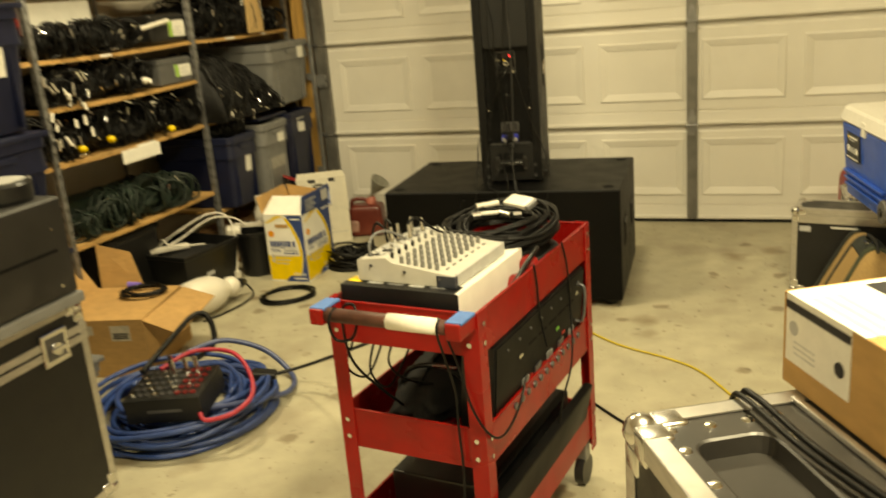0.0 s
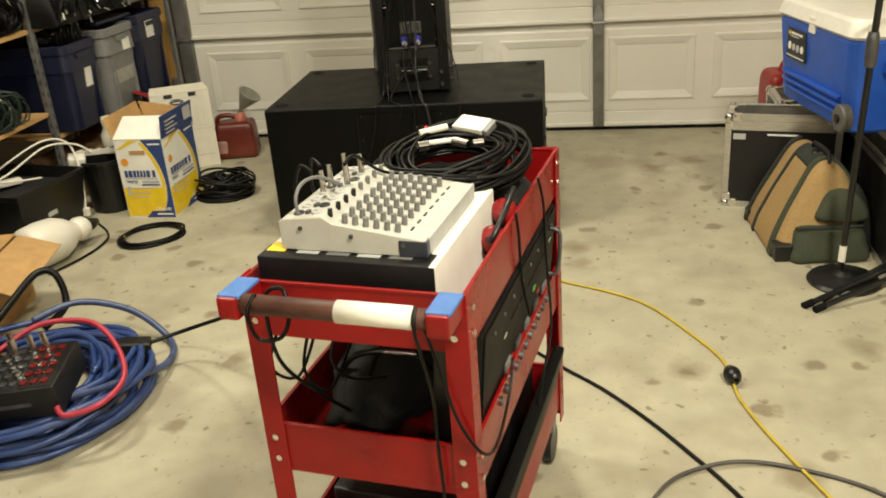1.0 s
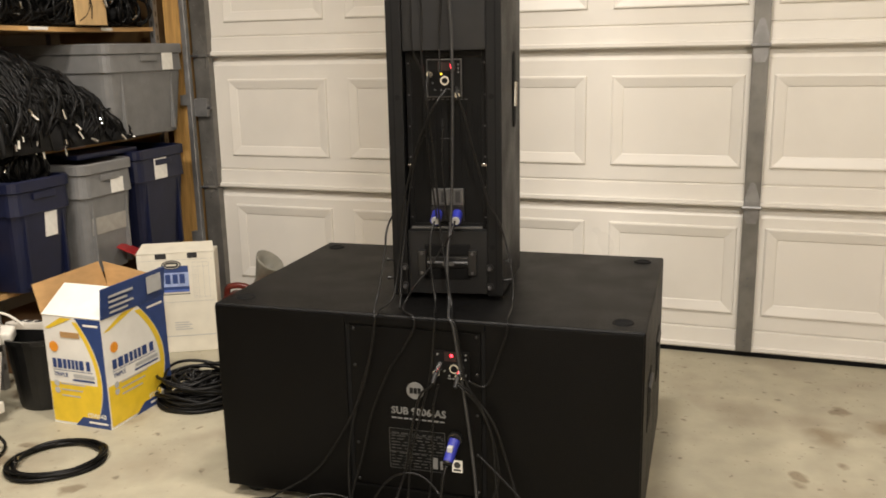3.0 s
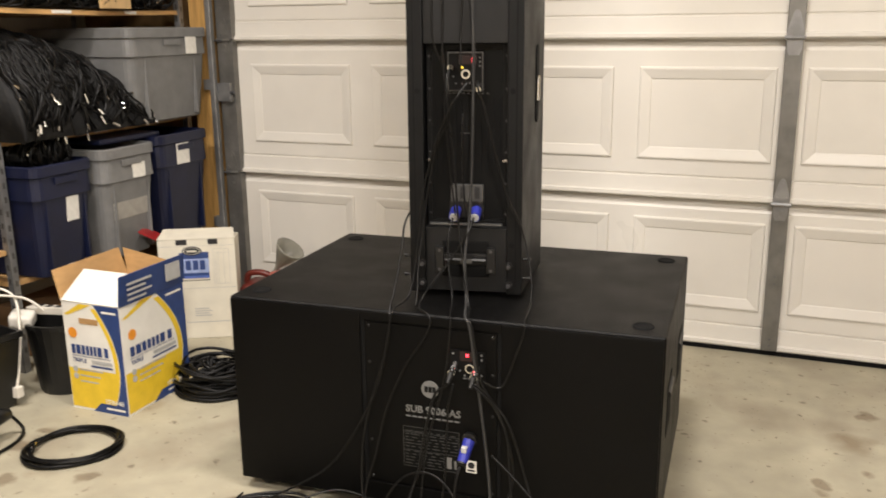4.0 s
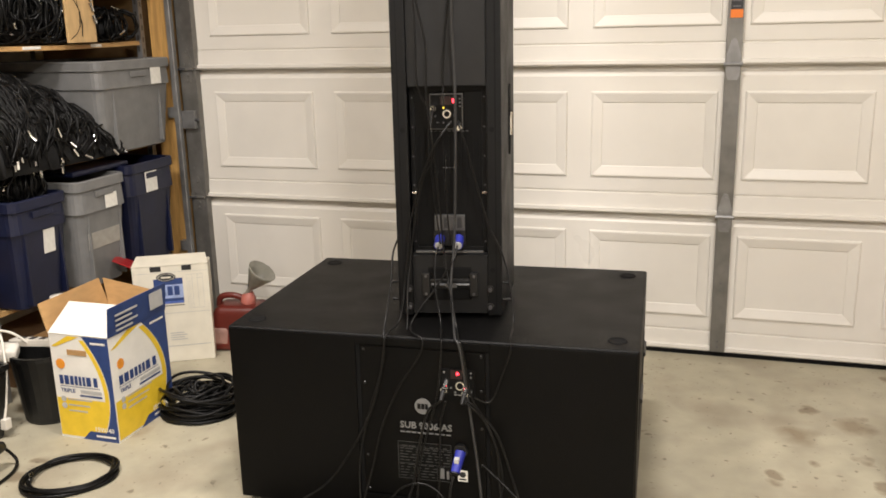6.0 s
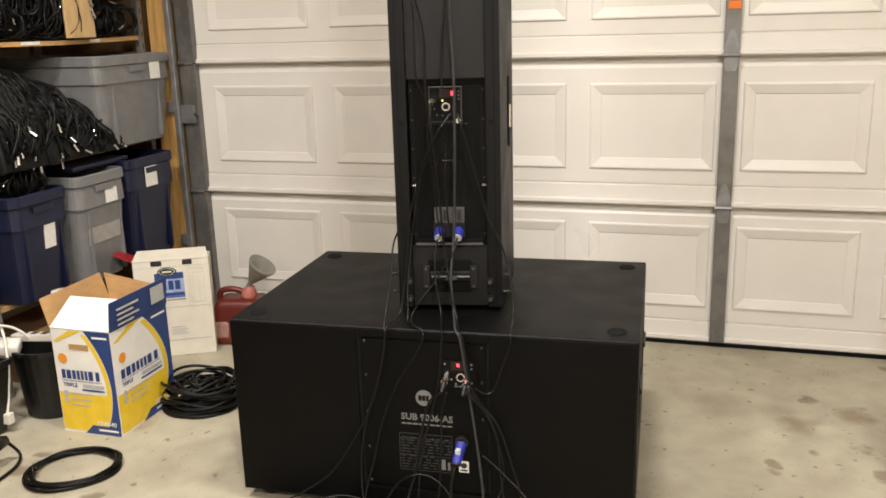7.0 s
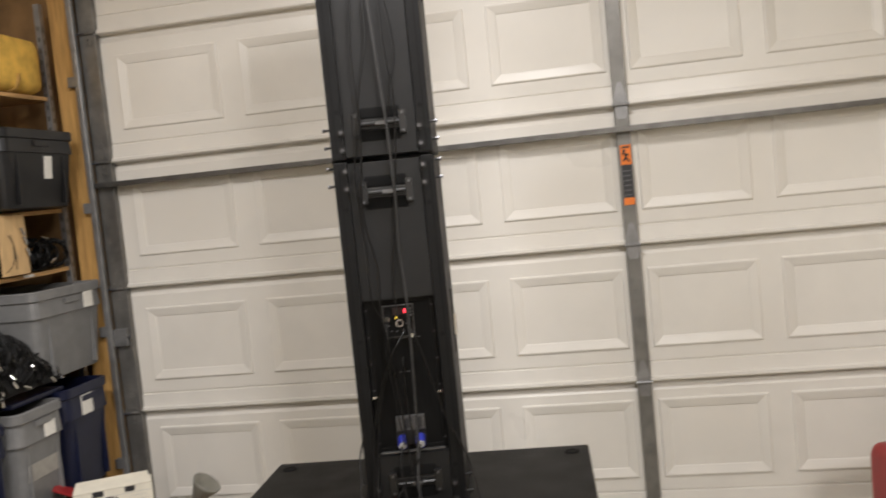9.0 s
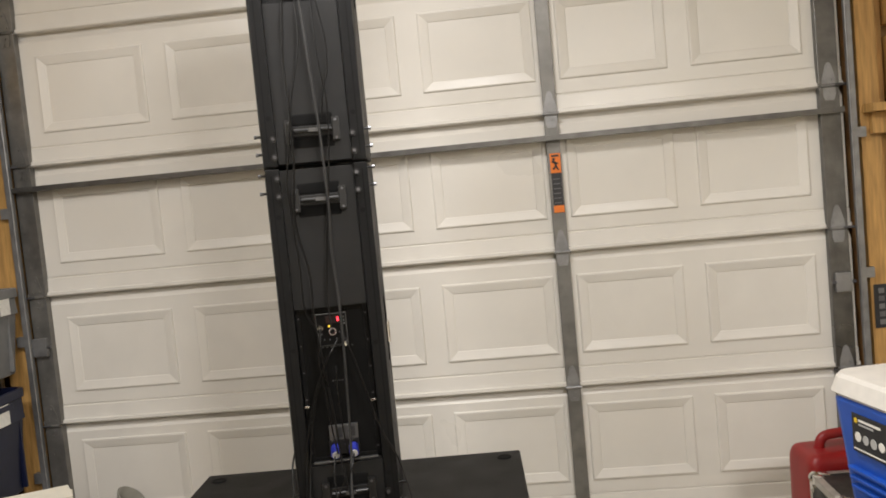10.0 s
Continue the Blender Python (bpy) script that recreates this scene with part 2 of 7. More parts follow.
def lathe(profile, seg=24, bm=None, m=None):
    """Turn a profile of (radius, height) about z."""
    b2 = bmesh.new()
    rings = []
    for r, z in profile:
        rings.append([b2.verts.new((max(r, 1e-4) * math.cos(2 * math.pi * k / seg), max(r, 1e-4) * math.sin(2 * math.pi * k / seg), z)) for k in range(seg)])
    for a, b in zip(rings, rings[1:]):
        for k in range(seg):
            b2.faces.new((a[k], a[(k + 1) % seg], b[(k + 1) % seg], b[k]))
    if m is not None:
        bmesh.ops.transform(b2, matrix=m, verts=b2.verts)
    return b2 if bm is None else join(bm, b2)


def spline(pts, n=8, closed=False):
    """A smooth line through points."""
    p = [Vector(q) for q in pts]
    if len(p) < 3:
        return p
    out = []
    m = len(p)
    for i in range(m if closed else m - 1):
        if closed:
            a, b, c, d = p[i - 1], p[i], p[(i + 1) % m], p[(i + 2) % m]
        else:
            a, b, c, d = p[max(i - 1, 0)], p[i], p[i + 1], p[min(i + 2, m - 1)]
        for k in range(n):
            t = k / n
            out.append(0.5 * ((2 * b) + (c - a) * t + (2 * a - 5 * b + 4 * c - d) * t * t + (3 * b - a - 3 * c + d) * t ** 3))
    if not closed:
        out.append(p[-1])
    return out


def tube(line, r, seg=8, bm=None, closed=False):
    """A tube swept along a line."""
    b2 = bmesh.new() if bm is None else bm
    rings = []
    m = len(line)
    side = None
    for i, p in enumerate(line):
        a = line[i - 1] if (i or closed) else line[0]
        b = line[(i + 1) % m] if (i < m - 1 or closed) else line[-1]
        d = (b - a).normalized() if (b - a).length > 1e-9 else Vector((0, 0, 1))
        if side is None:
            side = d.orthogonal().normalized()
        side = side - d * side.dot(d)
        side = side.normalized() if side.length > 1e-6 else d.orthogonal().normalized()
        up = d.cross(side)
        rings.append([b2.verts.new(p + r * (math.cos(2 * math.pi * k / seg) * side + math.sin(2 * math.pi * k / seg) * up)) for k in range(seg)])
    for i in range(m if closed else m - 1):
        a, b = rings[i], rings[(i + 1) % m]
        for k in range(seg):
            b2.faces.new((a[k], a[(k + 1) % seg], b[(k + 1) % seg], b[k]))
    if not closed:
        b2.faces.new(rings[0])
        b2.faces.new(rings[-1][::-1])
    return b2


def cable(name, pts, r, material, label, category="cable", n=10, seg=8, parent=None, group=""):
    ob = part(name, tube(spline(pts, n), r, seg), material, parent, soft=True)
    if parent is None:
        tagged(ob, label, category, group)
    return ob


def coil_bm(rx, ry, loops, r, height, seed, seg=6, spread=0.25, steps=40):
    """A hand-wound coil of cable lying flat: loops of uneven size, stacked."""
    rnd = random.Random(seed)
    pts = []
    ph = rnd.uniform(0, 6)
    for k in range(loops * steps + 1):
        a = 2 * math.pi * k / steps
        lp = k / steps
        s = 1 - spread * (0.5 + 0.5 * math.sin(lp * 2.4 + ph)) + 0.03 * math.sin(a * 3 + lp * 5)
        z = r + height * (0.5 + 0.5 * math.sin(lp * 1.7 + ph * 2)) * (0.75 + 0.25 * math.sin(a + lp * 2.1))
        pts.append(Vector((rx * s * math.cos(a) + 0.04 * rx * math.sin(lp * 3.1), ry * s * math.sin(a) + 0.04 * ry * math.cos(lp * 2.3), z)))
    return tube(pts, r, seg)


def glyphs(name, text, size, material, parent, m, depth=0.0006, bold=1.0):
    """Raised print in the built-in font, as a mesh."""
    cu = bpy.data.curves.new(name, "FONT")
    cu.body, cu.size, cu.extrude, cu.align_x, cu.resolution_u = text, size, depth, "LEFT", 2
    cu.offset = 0.0012 * bold
    tmp = bpy.data.objects.new("tmp_text", cu)
    scene.collection.objects.link(tmp)
    dg = bpy.context.evaluated_depsgraph_get()
    me = bpy.data.meshes.new_from_object(tmp.evaluated_get(dg))
    me.name = name
    bpy.data.objects.remove(tmp)
    bpy.data.curves.remove(cu)
    me.materials.clear()
    me.materials.append(material)
    ob = new(name, me)
    ob.matrix_basis = m
    ob.parent = parent
    return ob


# the frame of a wall that faces the viewer: x to the right, z up, print on its front
FRONT = pose(0, 0, 0, 90, 0, 0)

# ---------------------------------------------------------------- the garage
DOOR_Y = 5.645
WALL_Y = 5.70
WEST, EAST, SOUTH, TOP = -3.42, 3.0, -3.2, 3.25

tagged(part("floor", box(WEST - 0.15, EAST + 0.15, SOUTH - 0.15, WALL_Y + 0.6, -0.12, 0.0), CONCRETE), "stained bare concrete garage slab", "floor", kind="structure")
tagged(part("ceiling", box(WEST - 0.15, EAST + 0.15, SOUTH - 0.15, WALL_Y + 0.6, TOP, TOP + 0.1), PLASTER), "plain drywall garage ceiling", "ceiling", kind="structure")
tagged(part("wall_west", box(WEST - 0.12, WEST, SOUTH, WALL_Y + 0.12, 0, TOP), PLASTER), "plain pale garage wall behind the shelving", "wall", kind="structure")
tagged(part("wall_east", box(EAST, EAST + 0.12, SOUTH, WALL_Y + 0.12, 0, TOP), PLASTER), "plain pale garage wall", "wall", kind="structure")
tagged(part("wall_south", box(WEST, EAST, SOUTH - 0.12, SOUTH, 0, TOP), PLASTER), "plain pale garage wall", "wall", kind="structure")

# door wall: sheathing left, right and over the opening
bm = box(WEST, -2.60, WALL_Y, WALL_Y + 0.12, 0, TOP)
box(1.19, EAST, WALL_Y, WALL_Y + 0.12, 0, TOP, bm=bm)
box(-2.60, 1.19, WALL_Y + 0.003, WALL_Y + 0.12, 3.06, TOP, bm=bm)
tagged(part("wall_north", bm, mk("sheathing", (0.26, 0.15, 0.06), 0.75, var=0.25, scale=9, bump=0.2, bscale=40)), "bare timber garage wall around the roller door", "wall", kind="structure")


def stud(x0, x1, y0, z0=0.0, z1=TOP, label="bare pine stud beside the garage door"):
    return tagged(part("wall_stud", box(x0, x1, y0, WALL_Y - 0.002, z0, z1, 0.004), STUD), label, "stud", kind="structure")


stud(-2.708, -2.600, 5.600)
stud(1.215, 1.30, 5.60)
stud(1.305, 1.345, 5.655)
stud(1.35, 1.43, 5.60, 2.07)
stud(1.35, 1.43, 5.60, 0.0, 2.02)
stud(1.86, 1.95, 5.60)

# sectional door
door = thing("door_1", pose(0, DOOR_Y, 0), "white sectional garage door with embossed steel panels", "garage door", kind="structure")
SEAMS = [0.022, 0.611, 1.222, 1.832, 2.444, 3.05]
EMBOSS = [(-2.418, -1.905), (-1.802, -1.295), (-1.232, -0.737), (-0.637, -0.134), (-0.030, 0.440), (0.536, 1.010)]
DX0, DX1 = -2.585, 1.165


def door_section(z0, z1):
    """One section: lipped bottom rail, shallow groove, raised picture-frame beads, tucked-in top edge."""
    pz0, pz1 = z0 + 0.148, z0 + 0.504
    xs, holes = [DX0], []
    for a, b in EMBOSS:
        holes.append(len(xs))
        xs += [a, b]
    xs.append(DX1)
    zs = [(z0 - 0.002, 0.034), (z0 - 0.002, -0.013), (z0 + 0.004, -0.018), (z0 + 0.017, -0.017), (z0 + 0.020, -0.005), (z0 + 0.079, -0.001), (z0 + 0.082, 0.009), (z0 + 0.087, 0.009), (z0 + 0.089, 0.004), (pz0, 0.004), (pz1, 0.004), (z1 - 0.046, 0.004),
          (z1 - 0.036, 0.012), (z1 - 0.026, 0.022), (z1 - 0.014, 0.030), (z1 - 0.010, 0.034)]
    b = bmesh.new()
    grid = [[b.verts.new((x, y, z)) for x in xs] for z, y in zs]
    for j in range(len(zs) - 1):
        for i in range(len(xs) - 1):
            if j == 9 and i in holes:
                ring = [grid[j][i], grid[j][i + 1], grid[j + 1][i + 1], grid[j + 1][i]]
                cx0, cx1 = xs[i], xs[i + 1]
                for inset, dep in ((0.0035, -0.0040), (0.0090, -0.0048), (0.044, 0.0040), (0.0470, 0.0075)):
                    nxt = [b.verts.new(c) for c in ((cx0 + inset, dep, pz0 + inset), (cx1 - inset, dep, pz0 + inset), (cx1 - inset, dep, pz1 - inset), (cx0 + inset, dep, pz1 - inset))]
                    for k in range(4):
                        b.faces.new((ring[k], ring[(k + 1) % 4], nxt[(k + 1) % 4], nxt[k]))
                    ring = nxt
                b.faces.new(ring)
            else:
                b.faces.new((grid[j][i], grid[j][i + 1], grid[j + 1][i + 1], grid[j + 1][i]))
    return b


def hinge_bm(x, z):
    """A spade-shaped hinge leaf over the pin, a short leaf under it, five bolts."""
    b = bmesh.new()
    for pts in (((-0.030, 0.006), (0.030, 0.006), (0.028, 0.032), (0.012, 0.088), (0.005, 0.098), (-0.005, 0.098), (-0.012, 0.088), (-0.028, 0.032)),
                ((-0.026, -0.006), (-0.026, -0.040), (-0.018, -0.062), (0.018, -0.062), (0.026, -0.040), (0.026, -0.006))):
        lo = [b.verts.new((x + u, -0.034, z + w)) for u, w in pts]
        hi = [b.verts.new((x + u, -0.0375, z + w)) for u, w in pts]
        b.faces.new(lo)
        b.faces.new(hi[::-1])
        for k in range(len(pts)):
            b.faces.new((lo[k], lo[(k + 1) % len(pts)], hi[(k + 1) % len(pts)], hi[k]))
    rod((x - 0.036, -0.041, z), (x + 0.036, -0.041, z), 0.0072, 10, b)
    for dx, dz in ((-0.016, 0.024), (0.016, 0.024), (0, 0.078), (0.004, -0.026), (-0.002, -0.050)):
        rod((x + dx, -0.037, z + dz), (x + dx, -0.0435, z + dz), 0.0055, 6, b)
    return b


for z0, z1 in zip(SEAMS, SEAMS[1:]):
    part("door_panel", door_section(z0, z1), DOOR_WHITE, door)
    for cx, w in ((-2.53, 0.042), (-1.265, 0.03), (-0.085, 0.03), (1.100, 0.042)):
        b = box(cx - w, cx + w, -0.034, 0.004, z0 + 0.004, z1 - 0.004, 0.003)
        if abs(cx) > 1.0:
            for k in range(7):
                z = z0 + 0.06 + k * (z1 - z0 - 0.12) / 6
                rod((cx + 0.016 * (1 if cx > 0 else -1), -0.0335, z), (cx + 0.016 * (1 if cx > 0 else -1), -0.036, z), 0.006, 6, b)
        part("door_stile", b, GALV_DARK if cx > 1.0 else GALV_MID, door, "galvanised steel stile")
for z in SEAMS[1:-1]:
    for cx in (-2.53, -1.265, -0.085, 1.100):
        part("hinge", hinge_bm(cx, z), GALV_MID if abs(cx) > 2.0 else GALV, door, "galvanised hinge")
b = box(DX0 + 0.02, DX1 - 0.02, -0.070, 0.002, 1.734, 1.737)
box(DX0 + 0.02, DX1 - 0.02, -0.073, -0.069, 1.713, 1.737, 0.001, b)
box(DX0 + 0.02, DX1 - 0.02, -0.069, -0.050, 1.713, 1.7155, 0, b)
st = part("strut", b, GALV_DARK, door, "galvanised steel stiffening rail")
for cx in (-2.53, -1.265, -0.085, 1.100):
    part("strut_screw", rod((cx, -0.072, 1.725), (cx, -0.077, 1.725), 0.004, 8), STEEL_DK, st)
# unseen plate added behind the sections to shut out light
part("outer_skin", box(DX0, DX1, 0.034, 0.05, 0.0, 3.055), DOOR_WHITE, door)
part("bottom_seal", box(DX0, DX1, -0.012, 0.034, 0.0, 0.021, 0.004), EDGE_BLACK, door, "black rubber bottom seal")
for z in (0.05, 0.075, 0.30, 0.33):
    part("screw", rod((-0.085, -0.033, z), (-0.085, -0.037, z), 0.004, 8), STEEL_DK, door)
# warning label on the middle stile
lab = part("warning_label", box(-0.104, -0.060, -0.037, -0.0345, 1.398, 1.657), INK, door, "orange and black warning label")
part("label_head", box(-0.105, -0.059, -0.0385, -0.037, 1.572, 1.658), ORANGE, lab)
part("label_foot", box(-0.105, -0.059, -0.0385, -0.037, 1.397, 1.428), ORANGE, lab)
part("label_mark", rod((-0.089, -0.0385, 1.632), (-0.089, -0.0395, 1.632), 0.007, 10), INK, lab)
for x0, z0, x1, z1 in ((-0.097, 1.622, -0.072, 1.612), (-0.087, 1.624, -0.080, 1.600), (-0.080, 1.600, -0.070, 1.584), (-0.082, 1.602, -0.094, 1.588)):
    part("label_mark", rod((x0, -0.039, z0), (x1, -0.039, z1), 0.004, 6), INK, lab)
part("label_bar", box(-0.098, -0.066, -0.039, -0.0385, 1.643, 1.651), INK, lab)
for k in range(6):
    part("label_line", box(-0.099, -0.068, -0.0376, -0.037, 1.438 + k * 0.021, 1.442 + k * 0.021), STEEL_DK, lab)


def track(name, x, side):
    """Vertical roller track: a channel on an angle with slotted brackets."""
    b = box(x - 0.011, x + 0.011, 5.566, 5.569, 0.02, 3.05)
    box(x + side * 0.010, x + side * 0.013, 5.566, 5.598, 0.02, 3.05, 0, b)
    box(x - side * 0.013, x - side * 0.010, 5.566, 5.590, 0.02, 3.05, 0, b)
    rod((x - side * 0.011, 5.566, 0.02), (x - side * 0.011, 5.566, 3.05), 0.005, 8, b)
    for z in (0.35, 1.0, 1.6, 2.2):
        box(x + side * 0.013, x + side * 0.05, 5.572, 5.597, z, z + 0.045, 0.002, b)
    return tagged(part(name, b, GALV), "galvanised vertical roller track of the garage door", "door track", kind="structure")


track("door_track", -2.582, -1)
track("door_track", 1.178, 1)
for x in (-2.535, 1.105):
    lt = part("slide_latch", box(x - 0.034, x + 0.034, -0.058, -0.034, 0.945, 1.03, 0.004), GALV, door, "galvanised slide latch")
    part("latch_bolt", rod((x - 0.05, -0.05, 0.987), (x + 0.05, -0.05, 0.987), 0.008, 10), STEEL_DK, lt)
for x in (-2.575, 1.150):
    for z in SEAMS[1:-1]:
        r = part("roller", rod((x - 0.03, -0.045, z), (x + 0.04, -0.045, z), 0.006, 8), STEEL_DK, door)


# ---------------------------------------------------------------- the loudspeakers
SUBW, SUBD, SH, SLIFT = 1.155, 0.782, 0.572, 0.03
sub = thing("subwoofer", pose(-0.891, 4.449, 0, 0, 0, 3.1), "large black double subwoofer cabinet standing on the concrete floor", "subwoofer")
HX, FY, BY = SUBW / 2, -SUBD / 2, SUBD / 2
part("cabinet", box(-HX, HX, FY + 0.006, BY, SLIFT, SH, 0.010, seg=3), SUBBLACK, sub)
for x in (-HX + 0.06, HX - 0.06):
    for y in (FY + 0.075, BY - 0.075):
        part("foot", lathe([(0, 0.0), (0.032, 0.0), (0.037, 0.006), (0.037, SLIFT + 0.002), (0, SLIFT + 0.002)], 18, m=pose(x, y, 0)), BLACK, sub, "round rubber foot")
        cup = part("stacking_cup", lathe([(0.0, 0.0010), (0.018, 0.0010), (0.020, 0.0035), (0.024, 0.0035), (0.027, 0.0)], 24, m=pose(x, y, SH - 0.0005)), EDGE_BLACK, sub, "round black stacking cup", soft=True)
        part("cup_well", rod((x, y, SH + 0.0008), (x, y, SH + 0.0014), 0.017, 18), EDGE_BLACK, cup)
for y in (FY + 0.20, BY - 0.22):
    for s in (-1, 1):
        recess = part("side_handle", box(min(s * (HX - 0.004), s * (HX + 0.0015)), max(s * (HX - 0.004), s * (HX + 0.0015)), y - 0.062, y + 0.062, 0.26, 0.40, 0.001), EDGE_BLACK, sub, "recessed side handle")
        part("handle_grip", rod((s * (HX + 0.001), y - 0.055, 0.375), (s * (HX + 0.001), y + 0.055, 0.375), 0.008, 10), BLACK, recess)
# the back: two plain cheeks with the amplifier bay between them
part("cheek", box(-HX + 0.004, -0.192, FY, FY + 0.008, SLIFT + 0.005, SH - 0.005, 0.004), SUBBLACK, sub)
part("cheek", box(0.186, HX - 0.004, FY, FY + 0.008, SLIFT + 0.005, SH - 0.005, 0.004), SUBBLACK, sub)
part("rear_ledge", box(-0.192, 0.186, FY, FY + 0.008, SLIFT + 0.005, 0.088, 0.002), SUBBLACK, sub)
part("rear_header", box(-0.192, 0.186, FY, FY + 0.008, 0.546, SH - 0.005, 0.002), SUBBLACK, sub)
part("groove", box(-0.1925, -0.180, FY + 0.0045, FY + 0.0062, 0.088, 0.546), EDGE_BLACK, sub)
part("groove", box(0.176, 0.1865, FY + 0.0045, FY + 0.0062, 0.088, 0.546), EDGE_BLACK, sub)
amp = part("amplifier_panel", box(-0.178, 0.174, FY + 0.0025, FY + 0.0065, 0.094, 0.540, 0.001), SUBBLACK, sub, "recessed black rear amplifier panel")
for x in (-0.168, 0.164):
    for z in (0.104, 0.21, 0.32, 0.43, 0.53):
        part("panel_screw", lathe([(0, 0.002), (0.003, 0.0016), (0.0045, 0)], 10, m=pose(x, FY + 0.0025, z, 90, 0, 0)), BLACK, amp)
fy = FY + 0.0024
bdg = part("badge", rod((-0.002, fy + 0.001, 0.373), (-0.002, fy - 0.0015, 0.373), 0.0235, 32), PRINT_PALE, amp, "round pale maker's badge")
for x0, x1 in ((-0.017, -0.008), (-0.006, 0.003), (0.005, 0.013)):
    part("badge_mark", box(x0, x1, fy - 0.0022, fy - 0.0015, 0.365, 0.381), SPKBLACK, bdg)
glyphs("model_name", "SUB 9006-AS", 0.0275, PRINT_PALE, amp, Matrix.Translation((-0.070, fy - 0.0002, 0.3045)) @ FRONT, bold=0.6)
for k in range(9):
    part("print_bar", box(-0.069 + 0.0165 * k, -0.056 + 0.0165 * k, fy - 0.001, fy, 0.2905, 0.2945), PRINT_DIM, amp)
# specification table: thin frame, rows of small print, two approval marks
sheet = part("spec_table", box(-0.078, 0.076, fy - 0.0008, fy, 0.149, 0.263), AMP_PANEL, amp, "printed specification table")
for x0, x1, z0, z1 in ((-0.078, 0.076, 0.2618, 0.2630), (-0.078, 0.076, 0.149, 0.1502), (-0.078, -0.0768, 0.149, 0.263), (0.0748, 0.076, 0.149, 0.263), (-0.078, 0.076, 0.246, 0.2470), (-0.078, 0.076, 0.196, 0.197), (0.034, 0.035, 0.149, 0.197)):
    part("table_rule", box(x0, x1, fy - 0.0013, fy - 0.0008, z0, z1), TABLE_INK, sheet)
rnd = random.Random(5)
for k in range(11):
    z = 0.157 + 0.0088 * k + (0.004 if k > 4 else 0)
    x = -0.072
    while x < (0.028 if k < 5 else 0.068):
        w = rnd.uniform(0.008, 0.024)
        part("print_word", box(x, min(x + w, 0.072), fy - 0.0012, fy - 0.0008, z, z + 0.0022), TABLE_INK, sheet)
        x += w + rnd.uniform(0.004, 0.012)
part("print_square", box(0.042, 0.055, fy - 0.0014, fy - 0.0008, 0.158, 0.190), PRINT_PALE, sheet)
part("print_square", box(0.062, 0.069, fy - 0.0014, fy - 0.0008, 0.158, 0.182), PRINT_DIM, sheet)
sq = part("warning_square", box(0.094, 0.122, fy - 0.0012, fy, 0.156, 0.190), PAPER, amp, "white square approval label")
part("square_mark", rod((0.108, fy - 0.0012, 0.177), (0.108, fy - 0.0018, 0.177), 0.009, 16), INK, sq)
part("square_bar", box(0.098, 0.118, fy - 0.0018, fy - 0.0012, 0.160, 0.165), INK, sq)
io = part("input_panel", box(0.052, 0.146, fy - 0.003, fy, 0.412, 0.490, 0.001), AMP_PANEL, amp, "input panel with sockets")
part("display", box(0.080, 0.112, fy - 0.0042, fy - 0.003, 0.463, 0.488), mk("display_red", (0.016, 0.002, 0.003), 0.3), io, "dark red display")
part("power_light", box(0.0955, 0.1025, fy - 0.005, fy - 0.0042, 0.475, 0.482), LED_RED, io)
for x, z in ((0.068, 0.452), (0.126, 0.446)):
    so = part("connector", rod((x, fy - 0.003, z), (x - 0.001, fy - 0.036, z - 0.012), 0.0095, 16), CHROME, io, "chrome signal plug")
    part("cable_boot", rod((x - 0.001, fy - 0.036, z - 0.012), (x - 0.004, fy - 0.056, z - 0.032), 0.0075, 12, r2=0.005), BLACK, so)
part("socket_well", rod((0.106, fy - 0.003, 0.444), (0.106, fy - 0.0055, 0.444), 0.0082, 16), EDGE_BLACK, io)
part("socket", lathe([(0.0, 0.001), (0.0085, 0.001), (0.009, 0.004), (0.0125, 0.004), (0.0135, 0)], 20, m=pose(0.106, fy - 0.003, 0.444, 90, 0, 0)), CHROME, io, "bright ringed socket")
for x, z in ((0.062, 0.480), (0.120, 0.482), (0.136, 0.482), (0.120, 0.470), (0.136, 0.470), (0.092, 0.424), (0.080, 0.436), (0.136, 0.428)):
    part("panel_dot", rod((x, fy - 0.003, z), (x, fy - 0.005, z), 0.0028, 10), PRINT_PALE, io)
for k in range(4):
    part("print_word", box(0.088 + 0.012 * k, 0.097 + 0.012 * k, fy - 0.0034, fy - 0.003, 0.4145, 0.418), PRINT_PALE, io)
part("mains_inlet", rod((0.105, fy, 0.252), (0.105, fy - 0.012, 0.252), 0.019, 18), BLACK, amp)
pl = part("mains_plug", rod((0.105, fy - 0.008, 0.250), (0.098, fy - 0.05, 0.208), 0.0150, 18, r2=0.013), PLUG_BLUE, amp, "blue locking mains plug")
part("plug_latch", box(0.094, 0.108, fy - 0.046, fy - 0.028, 0.232, 0.246, 0.003), BOX_GREY, pl)
part("plug_cap", rod((0.098, fy - 0.05, 0.208), (0.0975, fy - 0.053, 0.205), 0.0132, 18), BLACK, pl)

# column loudspeakers, one on the other: local x across the back, y into the depth, widening towards the front
CWX, CDEP = 0.1485, 0.37
LOW0, JOIN, HIGH = SH + 0.012, 1.654, 2.77


